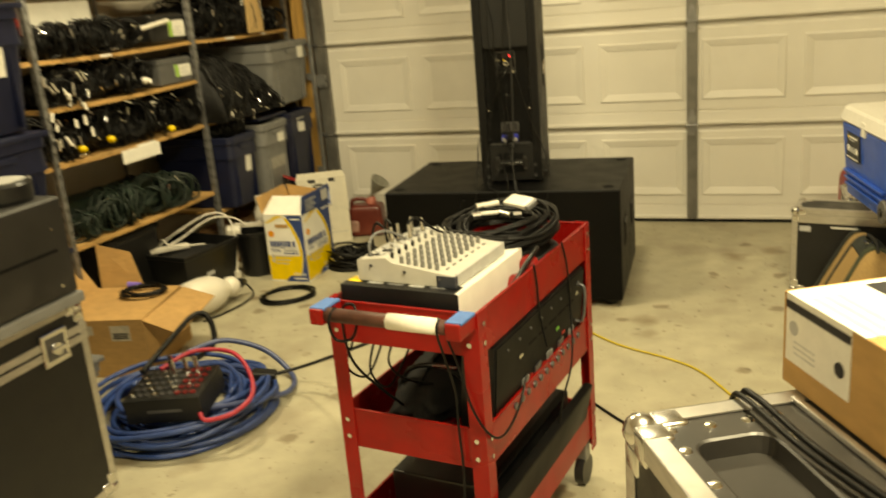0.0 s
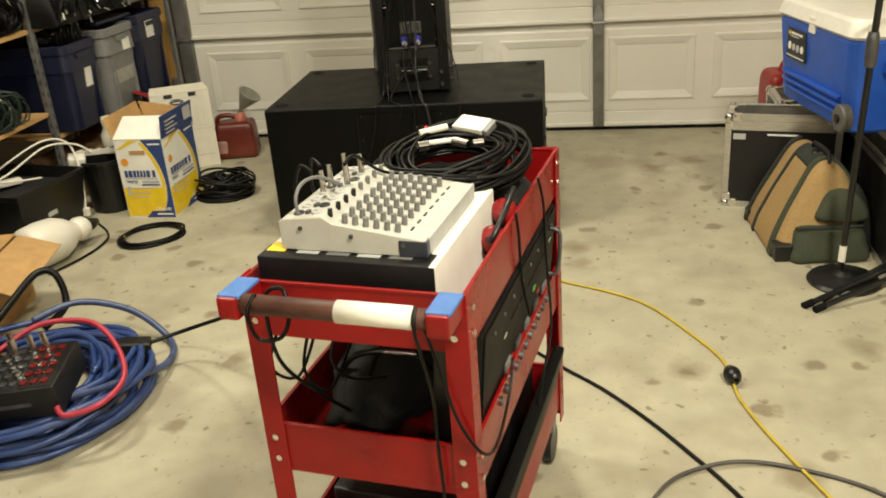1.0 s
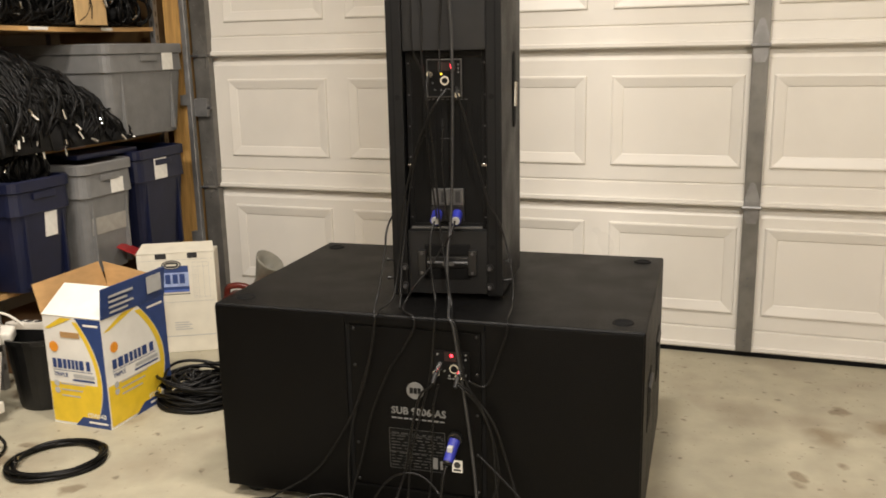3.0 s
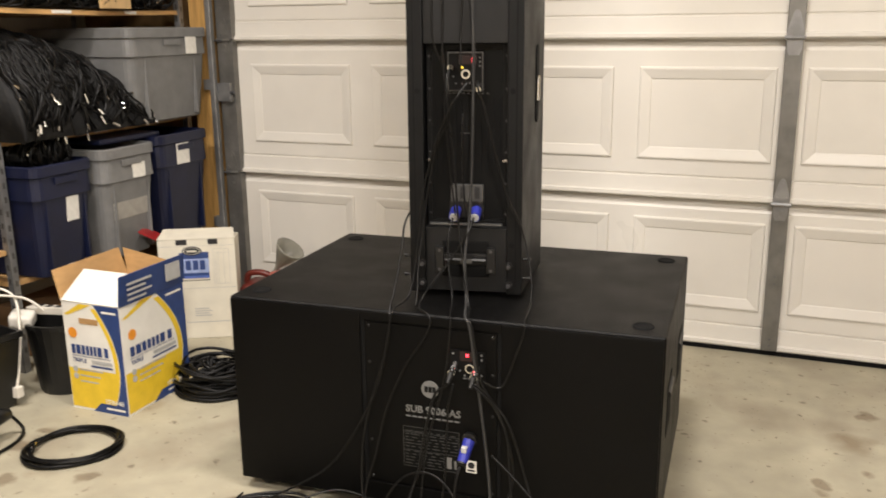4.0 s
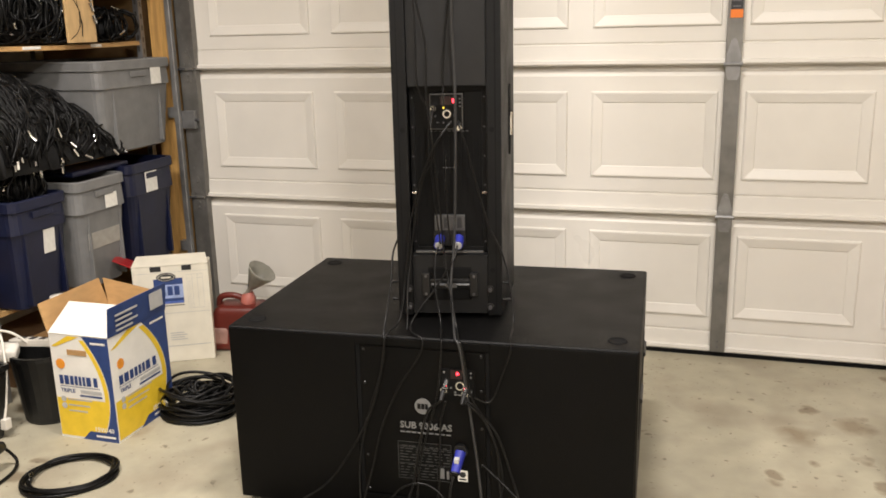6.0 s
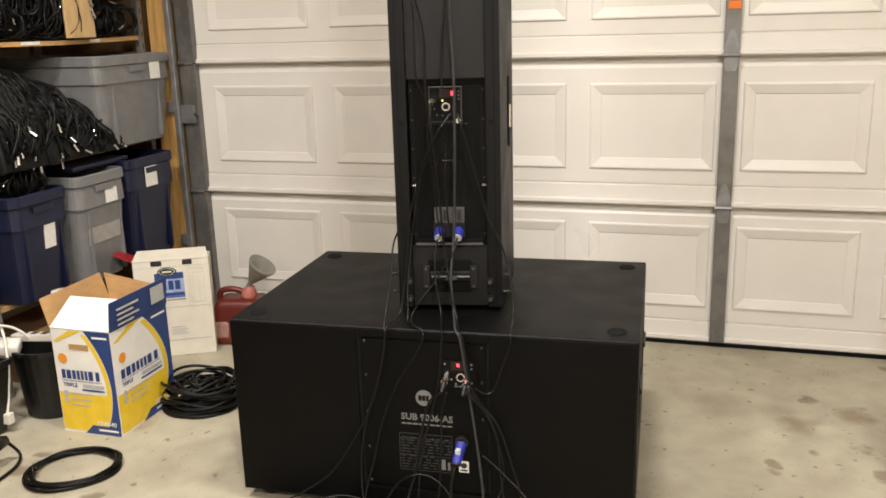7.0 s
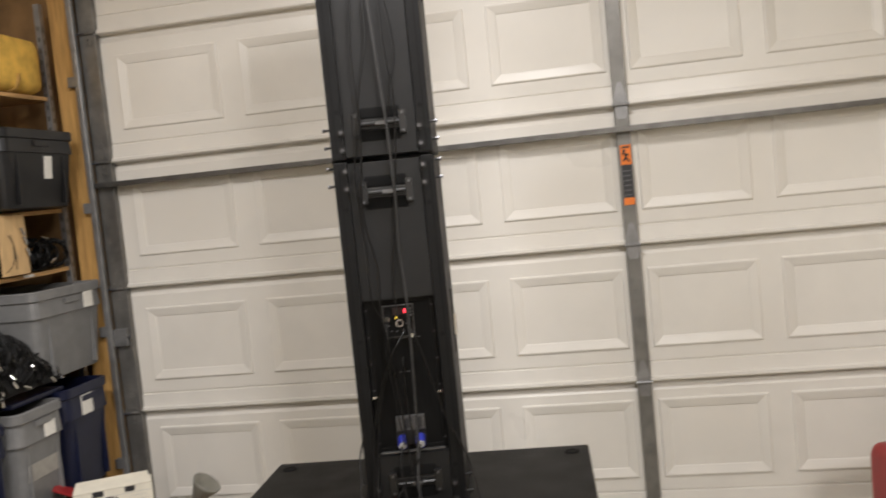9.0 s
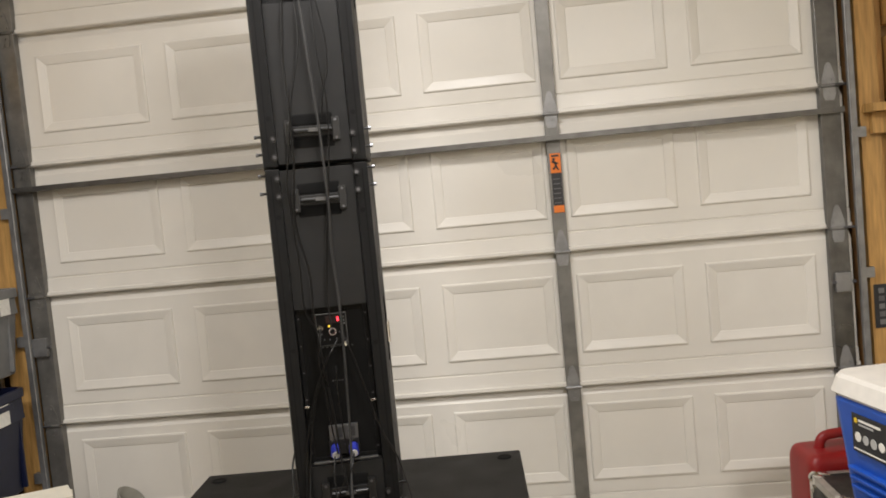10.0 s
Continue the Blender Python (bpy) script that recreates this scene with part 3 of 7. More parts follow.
def column_speaker(z0, z1, flip, label):
    """A tall cabinet seen from its back: side rails, recessed amplifier, handle cut-outs at both ends."""
    sp = thing("column_loudspeaker", pose(-0.838, 4.232, z0, 0, 0, 11.5), label, "loudspeaker", "stacked column loudspeakers")
    h = z1 - z0

    def zz(v):
        return h - v if flip else v

    def span(a, b):
        return (min(zz(a), zz(b)), max(zz(a), zz(b)))

    def slab(q, material, name, label=""):
        b = bmesh.new()
        lo = [b.verts.new((x, y, 0.002)) for x, y in q]
        hi = [b.verts.new((x, y, h - 0.002)) for x, y in q]
        b.faces.new(lo)
        b.faces.new(hi[::-1])
        for k in range(len(q)):
            b.faces.new((lo[k], lo[(k + 1) % len(q)], hi[(k + 1) % len(q)], hi[k]))
        bmesh.ops.bevel(b, geom=list(b.edges), offset=0.003, segments=2, affect="EDGES")
        return part(name, b, material, sp, label)

    slab([(-CWX + 0.03, 0.082), (CWX - 0.03, 0.082), (CWX - 0.02, CDEP), (-CWX + 0.02, CDEP)], SPKBLACK, "cabinet")
    for s in (-1, 1):
        slab([(s * CWX, 0.012), (s * (CWX + 0.027), CDEP - 0.05), (s * (CWX + 0.012), CDEP), (s * (CWX - 0.034), CDEP), (s * (CWX - 0.034), 0.012)], GRILLE, "flank", "dark side panel")
        e0, e1 = sorted((s * CWX, s * (CWX - 0.041)))
        rail = part("rear_rail", box(e0, e1, 0.0, 0.022, 0.0, h, 0.005), SPKBLACK, sp, "black rear edge rail")
        g0, g1 = sorted((s * (CWX - 0.0145), s * (CWX - 0.0185)))
        part("rail_groove", box(g0, g1, -0.0007, 0.002, 0.02, h - 0.02), EDGE_BLACK, rail)
        for v in (0.135, 0.531, h - 0.14):
            hole = rod((s * (CWX - 0.0265), -0.0010, zz(v)), (s * (CWX - 0.0265), 0.004, zz(v)), 0.0072, 14)
            part("rail_hole", hole, EDGE_BLACK, rail)
        for v in (0.028, 0.080, h - 0.028, h - 0.080):
            part("rigging_pin", rod((s * (CWX - 0.034), 0.002, v), (s * (CWX - 0.034), -0.018, v), 0.0048, 12), STEEL_DK, rail, "steel rigging pin")
            part("pin_collar", rod((s * (CWX - 0.034), 0.0, v), (s * (CWX - 0.034), -0.006, v), 0.010, 12), BLACK, rail)
            part("pin_bar", rod((s * (CWX - 0.006), 0.03, v + 0.012), (s * (CWX + 0.016), 0.03, v + 0.012), 0.0038, 8), BLACK, rail)
            part("pin_tip", rod((s * (CWX + 0.014), 0.03, v + 0.012), (s * (CWX + 0.022), 0.03, v + 0.012), 0.0055, 10), STEEL_DK if (v < 0.1) == flip else BLACK, rail)
    x0, x1 = -CWX + 0.0415, CWX - 0.0415
    a, c = span(0.648, h - 0.006)
    cover = part("rear_cover", box(x0, x1, 0.010, 0.05, a, c, 0.0015), GRILLE, sp, "dark grey rear cover panel")
    # recessed amplifier with a screwed border
    a, c = span(0.178, 0.646)
    am = part("amplifier_panel", box(x0, x1, 0.052, 0.082, a, c, 0.002), AMP_PANEL, sp, "recessed black amplifier panel")
    for q0, q1, w0, w1 in ((x0, x0 + 0.014, a, c), (x1 - 0.014, x1, a, c), (x0 + 0.014, x1 - 0.014, c - 0.014, c), (x0 + 0.014, x1 - 0.014, a, a + 0.014)):
        part("panel_border", box(q0, q1, 0.046, 0.052, w0, w1, 0.0015), SPKBLACK, am)
    for xs in (x0 + 0.007, x1 - 0.007):
        for k in range(6):
            z = a + 0.03 + (c - a - 0.06) * k / 5
            part("panel_screw", rod((xs, 0.046, z), (xs, 0.0445, z), 0.0026, 8), STEEL_DK, am)
        part("catch", box(xs - 0.008, xs + 0.006, 0.040, 0.046, zz(0.35) - 0.003, zz(0.35) + 0.003, 0.001), CHROME, am, "small bright catch")
    for k in range(11):
        xf = x0 + 0.024 + k * (x1 - x0 - 0.048) / 10
        part("cooling_fin", box(xf - 0.0018, xf + 0.0018, 0.048, 0.052, min(zz(0.31), zz(0.51)), max(zz(0.31), zz(0.51))), EDGE_BLACK, am)
    for k in range(9):
        part("print_word", box(-0.052 + 0.0125 * k, -0.045 + 0.0125 * k, 0.0512, 0.052, zz(0.522) - 0.001, zz(0.522) + 0.001), PRINT_DIM, am)
    for k in range(4):
        part("print_word", box(-0.018 + 0.009 * k, -0.013 + 0.009 * k, 0.0475, 0.048, zz(0.42) - 0.001, zz(0.42) + 0.001), PRINT_DIM, am)
    a, c = span(0.528, 0.626)
    io2 = part("control_panel", box(-0.050, 0.042, 0.036, 0.046, a, c, 0.002), SILVER_PLATE, am, "control panel with sockets")
    part("panel_face", box(-0.047, 0.039, 0.0345, 0.036, a + 0.003, c - 0.003), AMP_PANEL, io2)
    part("display", box(-0.020, 0.026, 0.0332, 0.0345, zz(0.607) - 0.011, zz(0.607) + 0.011), bpy.data.materials["display_red"], io2, "dark red display")
    part("power_light", box(0.0135, 0.0185, 0.0318, 0.0332, zz(0.607) - 0.0055, zz(0.607) + 0.0055), LED_RED, io2)
    part("connector", rod((-0.036, 0.0345, zz(0.594)), (-0.037, 0.004, zz(0.588)), 0.0085, 14), CHROME, io2, "chrome signal plug")
    part("connector", rod((0.030, 0.0345, zz(0.545)), (0.033, 0.006, zz(0.535)), 0.0075, 14), CHROME, io2, "chrome signal plug")
    part("socket", lathe([(0.0, 0.001), (0.0075, 0.001), (0.008, 0.004), (0.0118, 0.004), (0.0128, 0)], 20, m=pose(-0.002, 0.0345, zz(0.571), 90, 0, 0)), CHROME, io2, "bright ringed socket")
    part("socket_well", rod((-0.002, 0.0345, zz(0.571)), (-0.002, 0.032, zz(0.571)), 0.0072, 16), EDGE_BLACK, io2)
    part("power_dot", rod((-0.011, 0.0345, zz(0.588)), (-0.011, 0.031, zz(0.588)), 0.0028, 8), LED_AMBER, io2)
    for x, v in ((0.034, 0.612), (0.034, 0.602), (0.034, 0.592), (-0.034, 0.565), (-0.028, 0.548), (0.008, 0.549), (-0.012, 0.547), (0.018, 0.568)):
        part("panel_dot", rod((x, 0.0345, zz(v)), (x, 0.031, zz(v)), 0.0024, 10), PRINT_DIM if v > 0.58 else STEEL_DK, io2)
    a, c = span(0.243, 0.287)
    pw = part("mains_panel", box(-0.043, 0.043, 0.030, 0.046, a, c, 0.002), SILVER_PLATE, am, "small silver mains connector plate")
    for k in range(4):
        part("plate_line", box(-0.036 + 0.019 * k, -0.023 + 0.019 * k, 0.0285, 0.030, a + 0.008, c - 0.006), INK if k % 2 else STEEL_DK, pw)
    part("plug_bay", box(-0.047, 0.043, 0.034, 0.046, min(zz(0.198), zz(0.242)), max(zz(0.198), zz(0.242)), 0.002), BLACK, am)
    for x in (-0.029, 0.025):
        mp = part("mains_plug", rod((x, 0.034, zz(0.219)), (x, -0.004, zz(0.208)), 0.0142, 18), PLUG_BLUE, pw, "blue locking mains plug")
        part("plug_ring", rod((x, -0.004, zz(0.208)), (x, -0.007, zz(0.207)), 0.011, 16), BOX_GREY, mp)
    part("metal_lip", box(x0 + 0.012, x1 - 0.012, 0.004, 0.014, zz(0.187) - 0.0025, zz(0.187) + 0.0025, 0.001), SILVER_PLATE, am, "dull metal lip")
    # end plates with a handle bracket across a cut-out
    for v0, v1, low in ((0.004, 0.176, True), (h - 0.188, h - 0.006, False)):
        a, c = span(v0, v1)
        hp = part("handle_plate", box(x0, x1, 0.010, 0.05, a, c, 0.0015), GRILLE, sp, "end plate with a carrying handle") if low else cover
        m = (a + c) / 2 + (0.002 if low else 0.0)
        for w0, w1 in ((m + 0.016, m + 0.050), (m - 0.050, m - 0.016)):
            part("handle_recess", box(-0.064, 0.062, 0.0085, 0.016, w0, w1, 0.006), EDGE_BLACK, hp, "dark handle opening")
        br = part("handle_bracket", box(-0.070, 0.076, 0.002, 0.0105, m - 0.014, m + 0.014, 0.003), BLACK, hp, "steel handle bracket")
        part("handle_bar", rod((-0.052, -0.006, m), (0.056, -0.006, m), 0.0060, 12), BLACK, br, "black carrying handle")
        part("handle_tab", box(-0.012, 0.020, -0.0145, -0.011, m - 0.005, m + 0.006, 0.001), SILVER_PLATE, br)
        for s in (-1, 1):
            part("handle_mount", box(s * 0.068 - 0.011, s * 0.068 + 0.011, -0.008, 0.0105, m - 0.034, m + 0.034, 0.003), BLACK, br)
            for dz in (-0.026, 0.026):
                part("mount_bolt", rod((s * 0.068, -0.008, m + dz), (s * 0.068, -0.011, m + dz), 0.004, 8), STEEL_DK, br)
    # side handle slot with a bright grip
    a, c = span(0.435, 0.640)
    b = bmesh.new()
    for y, z in [(0.032 * math.cos(t) * 0.6, (c - a) / 2 - 0.019 + 0.019 * math.sin(t)) for t in np.linspace(0, math.pi, 9)] + [(0.032 * math.cos(t) * 0.6, -(c - a) / 2 + 0.019 + 0.019 * math.sin(t)) for t in np.linspace(math.pi, 2 * math.pi, 9)]:
        b.verts.new((0, y, z))
    b.verts.ensure_lookup_table()
    face = b.faces.new(list(b.verts))
    out = bmesh.ops.extrude_face_region(b, geom=[face])
    bmesh.ops.translate(b, vec=(0.003, 0, 0), verts=[v for v in out["geom"] if isinstance(v, bmesh.types.BMVert)])
    sl = part("side_handle", b, EDGE_BLACK, sp, "long rounded side handle slot", at=pose(CWX + 0.0165, 0.20, (a + c) / 2, 0, 0, -5))
    part("grip", rod((0.0035, -0.004, -0.045), (0.0035, 0.008, 0.02), 0.0065, 10), CHROME, sl, "chrome grip")
    return sp


column_speaker(LOW0, JOIN - 0.006, False, "tall black column loudspeaker standing on the subwoofer")
column_speaker(JOIN, HIGH, True, "tall black column loudspeaker stacked on another one")

# ---------------------------------------------------------------- the red cart
CART = Matrix(((0.9905, 0.137, 0, -0.262), (-0.137, 0.9905, 0, 1.824), (0, 0, 1, 0), (0, 0, 0, 1)))
CW, CL = 0.385, 0.755   # local: x from -CW to 0, y from 0 to CL


def tray(z0, z1, label=""):
    """A pressed tray: pan and four rolled lips."""
    t = 0.003
    pan = part("tray", box(-CW, 0, 0, CL, z0, z0 + t), RED_PAINT, cart, label)
    for x0, x1, y0, y1, ex, ey in ((-CW, 0, 0, t, 0.002, 0.002), (-CW, 0, CL - t, CL, 0.002, 0.002), (-CW, -CW + t, t, CL - t, 0.002, 0), (-t, 0, t, CL - t, 0.002, 0)):
        b = box(x0, x1, y0, y1, z0 + t, z1)
        box(x0 - ex, x1 + ex, y0 - ey, y1 + ey, z1, z1 + 0.005, 0.0015, b)
        part("lip", b, RED_PAINT, pan)
    return pan


cart = thing("service_cart", CART, "red steel three-tier service cart on casters", "cart")
tray(0.735, 0.833, "red top tray")
tray(0.455, 0.553)
tray(0.165, 0.263)
for x, sx in ((-CW, 1), (0, -1)):
    for y, sy in ((0, 1), (CL, -1)):
        b = box(min(x - sx * 0.004, x + sx * 0.036), max(x - sx * 0.004, x + sx * 0.036), min(y - sy * 0.0045, y - sy * 0.001), max(y - sy * 0.0045, y - sy * 0.001), 0.12, 0.84, 0.001)
        box(min(x - sx * 0.0045, x - sx * 0.001), max(x - sx * 0.0045, x - sx * 0.001), min(y - sy * 0.004, y + sy * 0.036), max(y - sy * 0.004, y + sy * 0.036), 0.12, 0.84, 0.001, b)
        post = part("corner_post", b, RED_PAINT, cart, "red angle post")
        for z in (0.20, 0.24, 0.485, 0.53, 0.765, 0.81):
            part("bolt", rod((x + sx * 0.018, y - sy * 0.004, z), (x + sx * 0.018, y - sy * 0.009, z), 0.006, 8), CHROME, post)
            part("bolt", rod((x - sx * 0.004, y + sy * 0.018, z), (x - sx * 0.009, y + sy * 0.018, z), 0.006, 8), CHROME, post)
        cs = part("caster", box(x + sx * 0.03 - 0.017, x + sx * 0.03 + 0.017, y + sy * 0.03 - 0.02, y + sy * 0.03 + 0.02, 0.085, 0.166, 0.004), GALV, cart, "swivel caster")
        part("wheel", rod((x + sx * 0.03 - 0.014, y + sy * 0.03, 0.048), (x + sx * 0.03 + 0.014, y + sy * 0.03, 0.048), 0.048, 24), BLACK, cs, "black rubber wheel")
# handle
hz = 0.826
grip = part("handle", rod((-CW + 0.03, -0.062, hz), (-0.03, -0.062, hz), 0.0165, 16), BROWN_GRIP, cart, "brown foam grip patched with white tape", soft=True)
part("tape_wrap", rod((-0.185, -0.062, hz), (-0.06, -0.062, hz), 0.0185, 16), TAPE_WHITE, grip, soft=True)
for x in (-CW, -0.036):
    arm = part("handle_arm", box(x, x + 0.036, -0.082, 0.0, hz - 0.022, hz + 0.016, 0.006), RED_PAINT, cart, "red handle bracket")
    part("tape_strip", box(x - 0.0015, x + 0.038, -0.075, -0.005, hz + 0.012, hz + 0.0185, 0.003), TAPE_BLUE, arm, "strip of blue painter's tape")

# ---------------------------------------------------------------- shelving along the west wall
FX, BX = -2.73, -3.36
unit = thing("shelving_unit", pose(0, 0, 0), "slotted steel shelving with plywood shelves crammed with cables and tubs", "shelving")


def angle_post(x, y, sx):
    b = box(min(x, x - sx * 0.027), max(x, x - sx * 0.027), y - 0.0012, y + 0.0012, 0, 2.6)
    box(x - 0.0012, x + 0.0012, y, y + 0.027, 0, 2.6, 0, b)
    ps = part("post", b, GALV, unit, "slotted galvanised angle post")
    if sx > 0:
        hb = bmesh.new()
        for k in range(46):
            z = 0.08 + k * 0.053
            box(x + 0.0011, x + 0.0022, y + 0.009, y + 0.019, z, z + 0.022, 0, hb)
            box(x - 0.019, x - 0.009, y - 0.0024, y - 0.0013, z + 0.01, z + 0.032, 0, hb)
        part("slot", hb, GALV_DARK, ps)["kind"] = "stuff"
    return ps


for y in (2.05, 3.26, 4.455, 5.545):
    angle_post(FX + 0.01, y, 1)
    angle_post(BX, y, -1)


def shelf(y0, y1, z, sag=0.008):
    b = bmesh.new()
    n = 8
    rows = []
    for k in range(n + 1):
        y = y0 + (y1 - y0) * k / n
        dz = -sag * math.sin(math.pi * k / n)
        rows.append([b.verts.new(c) for c in ((BX + 0.01, y, z + dz), (FX, y, z + dz), (FX, y, z + dz - 0.018), (BX + 0.01, y, z + dz - 0.018))])
    for a, c in zip(rows, rows[1:]):
        for k in range(4):
            b.faces.new((a[k], a[(k + 1) % 4], c[(k + 1) % 4], c[k]))
    b.faces.new(rows[0])
    b.faces.new(rows[-1][::-1])
    return part("shelf", b, BOARD, unit, "plywood shelf board")


for z in (0.36, 0.885, 1.358, 1.635, 2.165):
    shelf(4.46, 5.58, z)
for z in (0.487, 0.885, 1.14, 1.358, 1.85):
    shelf(3.27, 4.45, z)
for z in (0.487, 0.885, 1.358, 1.85):
    shelf(2.06, 3.25, z)
for y0, y1, z in ((4.95, 5.03, 0.879), (4.62, 4.70, 0.879), (3.85, 4.0, 0.879), (5.2, 5.27, 1.352), (4.8, 4.9, 1.352), (3.7, 3.78, 1.352)):
    tagged(part("shelf_label", box(FX + 0.0005, FX + 0.002, y0, y1, z - 0.014, z - 0.002), PAPER), "small white paper label stuck on a shelf edge", "label", "shelf labels")


def tub(y0, y1, x0, x1, z, h, material, label, lid=False, sticker=None, taper=0.035, band=False):
    """A moulded storage tub: tapered walls, rolled rim, ribs and handle recess."""
    cx, cy = (x0 + x1) / 2, (y0 + y1) / 2
    t = thing("storage_tub", pose(cx, cy, z), label, "storage tub", "storage tubs")
    hx, hy = (x1 - x0) / 2, (y1 - y0) / 2

    def ring(b, ax, ay, zz, r=0.04, n=5):
        pts = []
        for sx, sy, a0 in ((1, 1, 0), (-1, 1, 90), (-1, -1, 180), (1, -1, 270)):
            for k in range(n):
                a = radians(a0 + 90 * k / (n - 1))
                pts.append((sx * (ax - r) + r * math.cos(a), sy * (ay - r) + r * math.sin(a), zz))
        return [b.verts.new(p) for p in pts]

    b = bmesh.new()
    prof = [(taper + 0.01, 0.0), (taper, 0.006), (taper * 0.35, h * 0.70), (taper * 0.30 - 0.006, h * 0.705), (0.008, h - 0.045), (0.0, h - 0.04), (0.0, h - 0.004), (0.004, h),
            (0.014, h), (0.016, h - 0.03), (taper + 0.012, 0.012)]
    rings = [ring(b, hx - d, hy - d, zz) for d, zz in prof]
    for a, c in zip(rings, rings[1:]):
        m = len(a)
        for k in range(m):
            b.faces.new((a[k], a[(k + 1) % m], c[(k + 1) % m], c[k]))
    b.faces.new(rings[0][::-1])
    b.faces.new(rings[-1])
    part("body", b, material, t, soft=False)
    part("handle_recess", box(hx - 0.004, hx + 0.0015, -0.055, 0.055, h - 0.075, h - 0.05, 0.004), material, t)
    for k in (-1, 1):
        part("rib", box(hx - taper - 0.004, hx - taper * 0.45 + 0.004, k * hy * 0.62 - 0.006, k * hy * 0.62 + 0.006, 0.02, h * 0.68, 0.003), material, t)
    if sticker:
        sy, sz, sw, sh, mat = sticker
        tilt = math.degrees(math.atan2(taper * 0.65, h * 0.7))
        out = hx - taper + taper * 0.65 * sz / (h * 0.7) + 0.0025
        if sz > 0.66 * h:   # on the upright band under the rim
            sz, tilt, out = 0.705 * h + sh / 2 + 0.003, 0, hx - 0.002
        st = part("sticker", box(-0.001, 0.001, -sw / 2, sw / 2, -sh / 2, sh / 2), mat, t, "paper label on the tub", at=pose(out, sy, sz, 0, tilt, 0))
    if band:
        tilt = math.degrees(math.atan2(taper * 0.65, h * 0.7))
        part("tape_band", box(-0.0008, 0.0008, -hy + 0.05, hy - 0.05, -0.035, 0.035), TAPE_PALE, t, "wide strip of pale tape", at=pose(hx - taper + taper * 0.65 * 0.2 / (h * 0.7) + 0.002, 0, 0.20, 0, tilt, 0))
    if lid:
        part("lid", box(-hx - 0.006, hx + 0.006, -hy - 0.006, hy + 0.006, h - 0.006, h + 0.016, 0.007), material, t)
    return t


LABEL_GREEN = mk("label_green", (0.30, 0.52, 0.10), 0.5, var=0.1)
tub(4.495, 4.80, -3.17, -2.60, 0.362, 0.43, TUB_BLUE, "dark blue plastic tub heaped with cables", sticker=(0.03, 0.25, 0.06, 0.095, PAPER))
tub(4.80, 5.115, -3.14, -2.555, 0.362, 0.455, TUB_GREY, "open grey plastic storage tub with a paper label", sticker=(0.04, 0.31, 0.075, 0.06, PAPER), band=True)
tub(5.15, 5.50, -3.14, -2.57, 0.362, 0.47, TUB_BLUE, "dark blue plastic tub with taped label", sticker=(-0.02, 0.33, 0.085, 0.09, PAPER))
tub(5.045, 5.572, -3.16, -2.585, 0.887, 0.395, TUB_GREY, "large grey plastic tub with cables spilling over its rim", sticker=(0.13, 0.29, 0.075, 0.075, PAPER))
tub(4.99, 5.52, -3.14, -2.60, 1.637, 0.345, mk("black_tub_plastic", (0.005, 0.005, 0.0055), 0.42, var=0.2), "black plastic tub with a product sticker", sticker=(0.05, 0.18, 0.055, 0.10, PAPER))
tagged(part("dark_blue_lid", box(-3.1, -2.62, 4.86, 5.22, 0.0, 0.02, 0.008, m=pose(0, 0, 0.828, 0, 0, 0)), TUB_BLUE), "dark blue tub lid lying over the tubs", "tub lid")


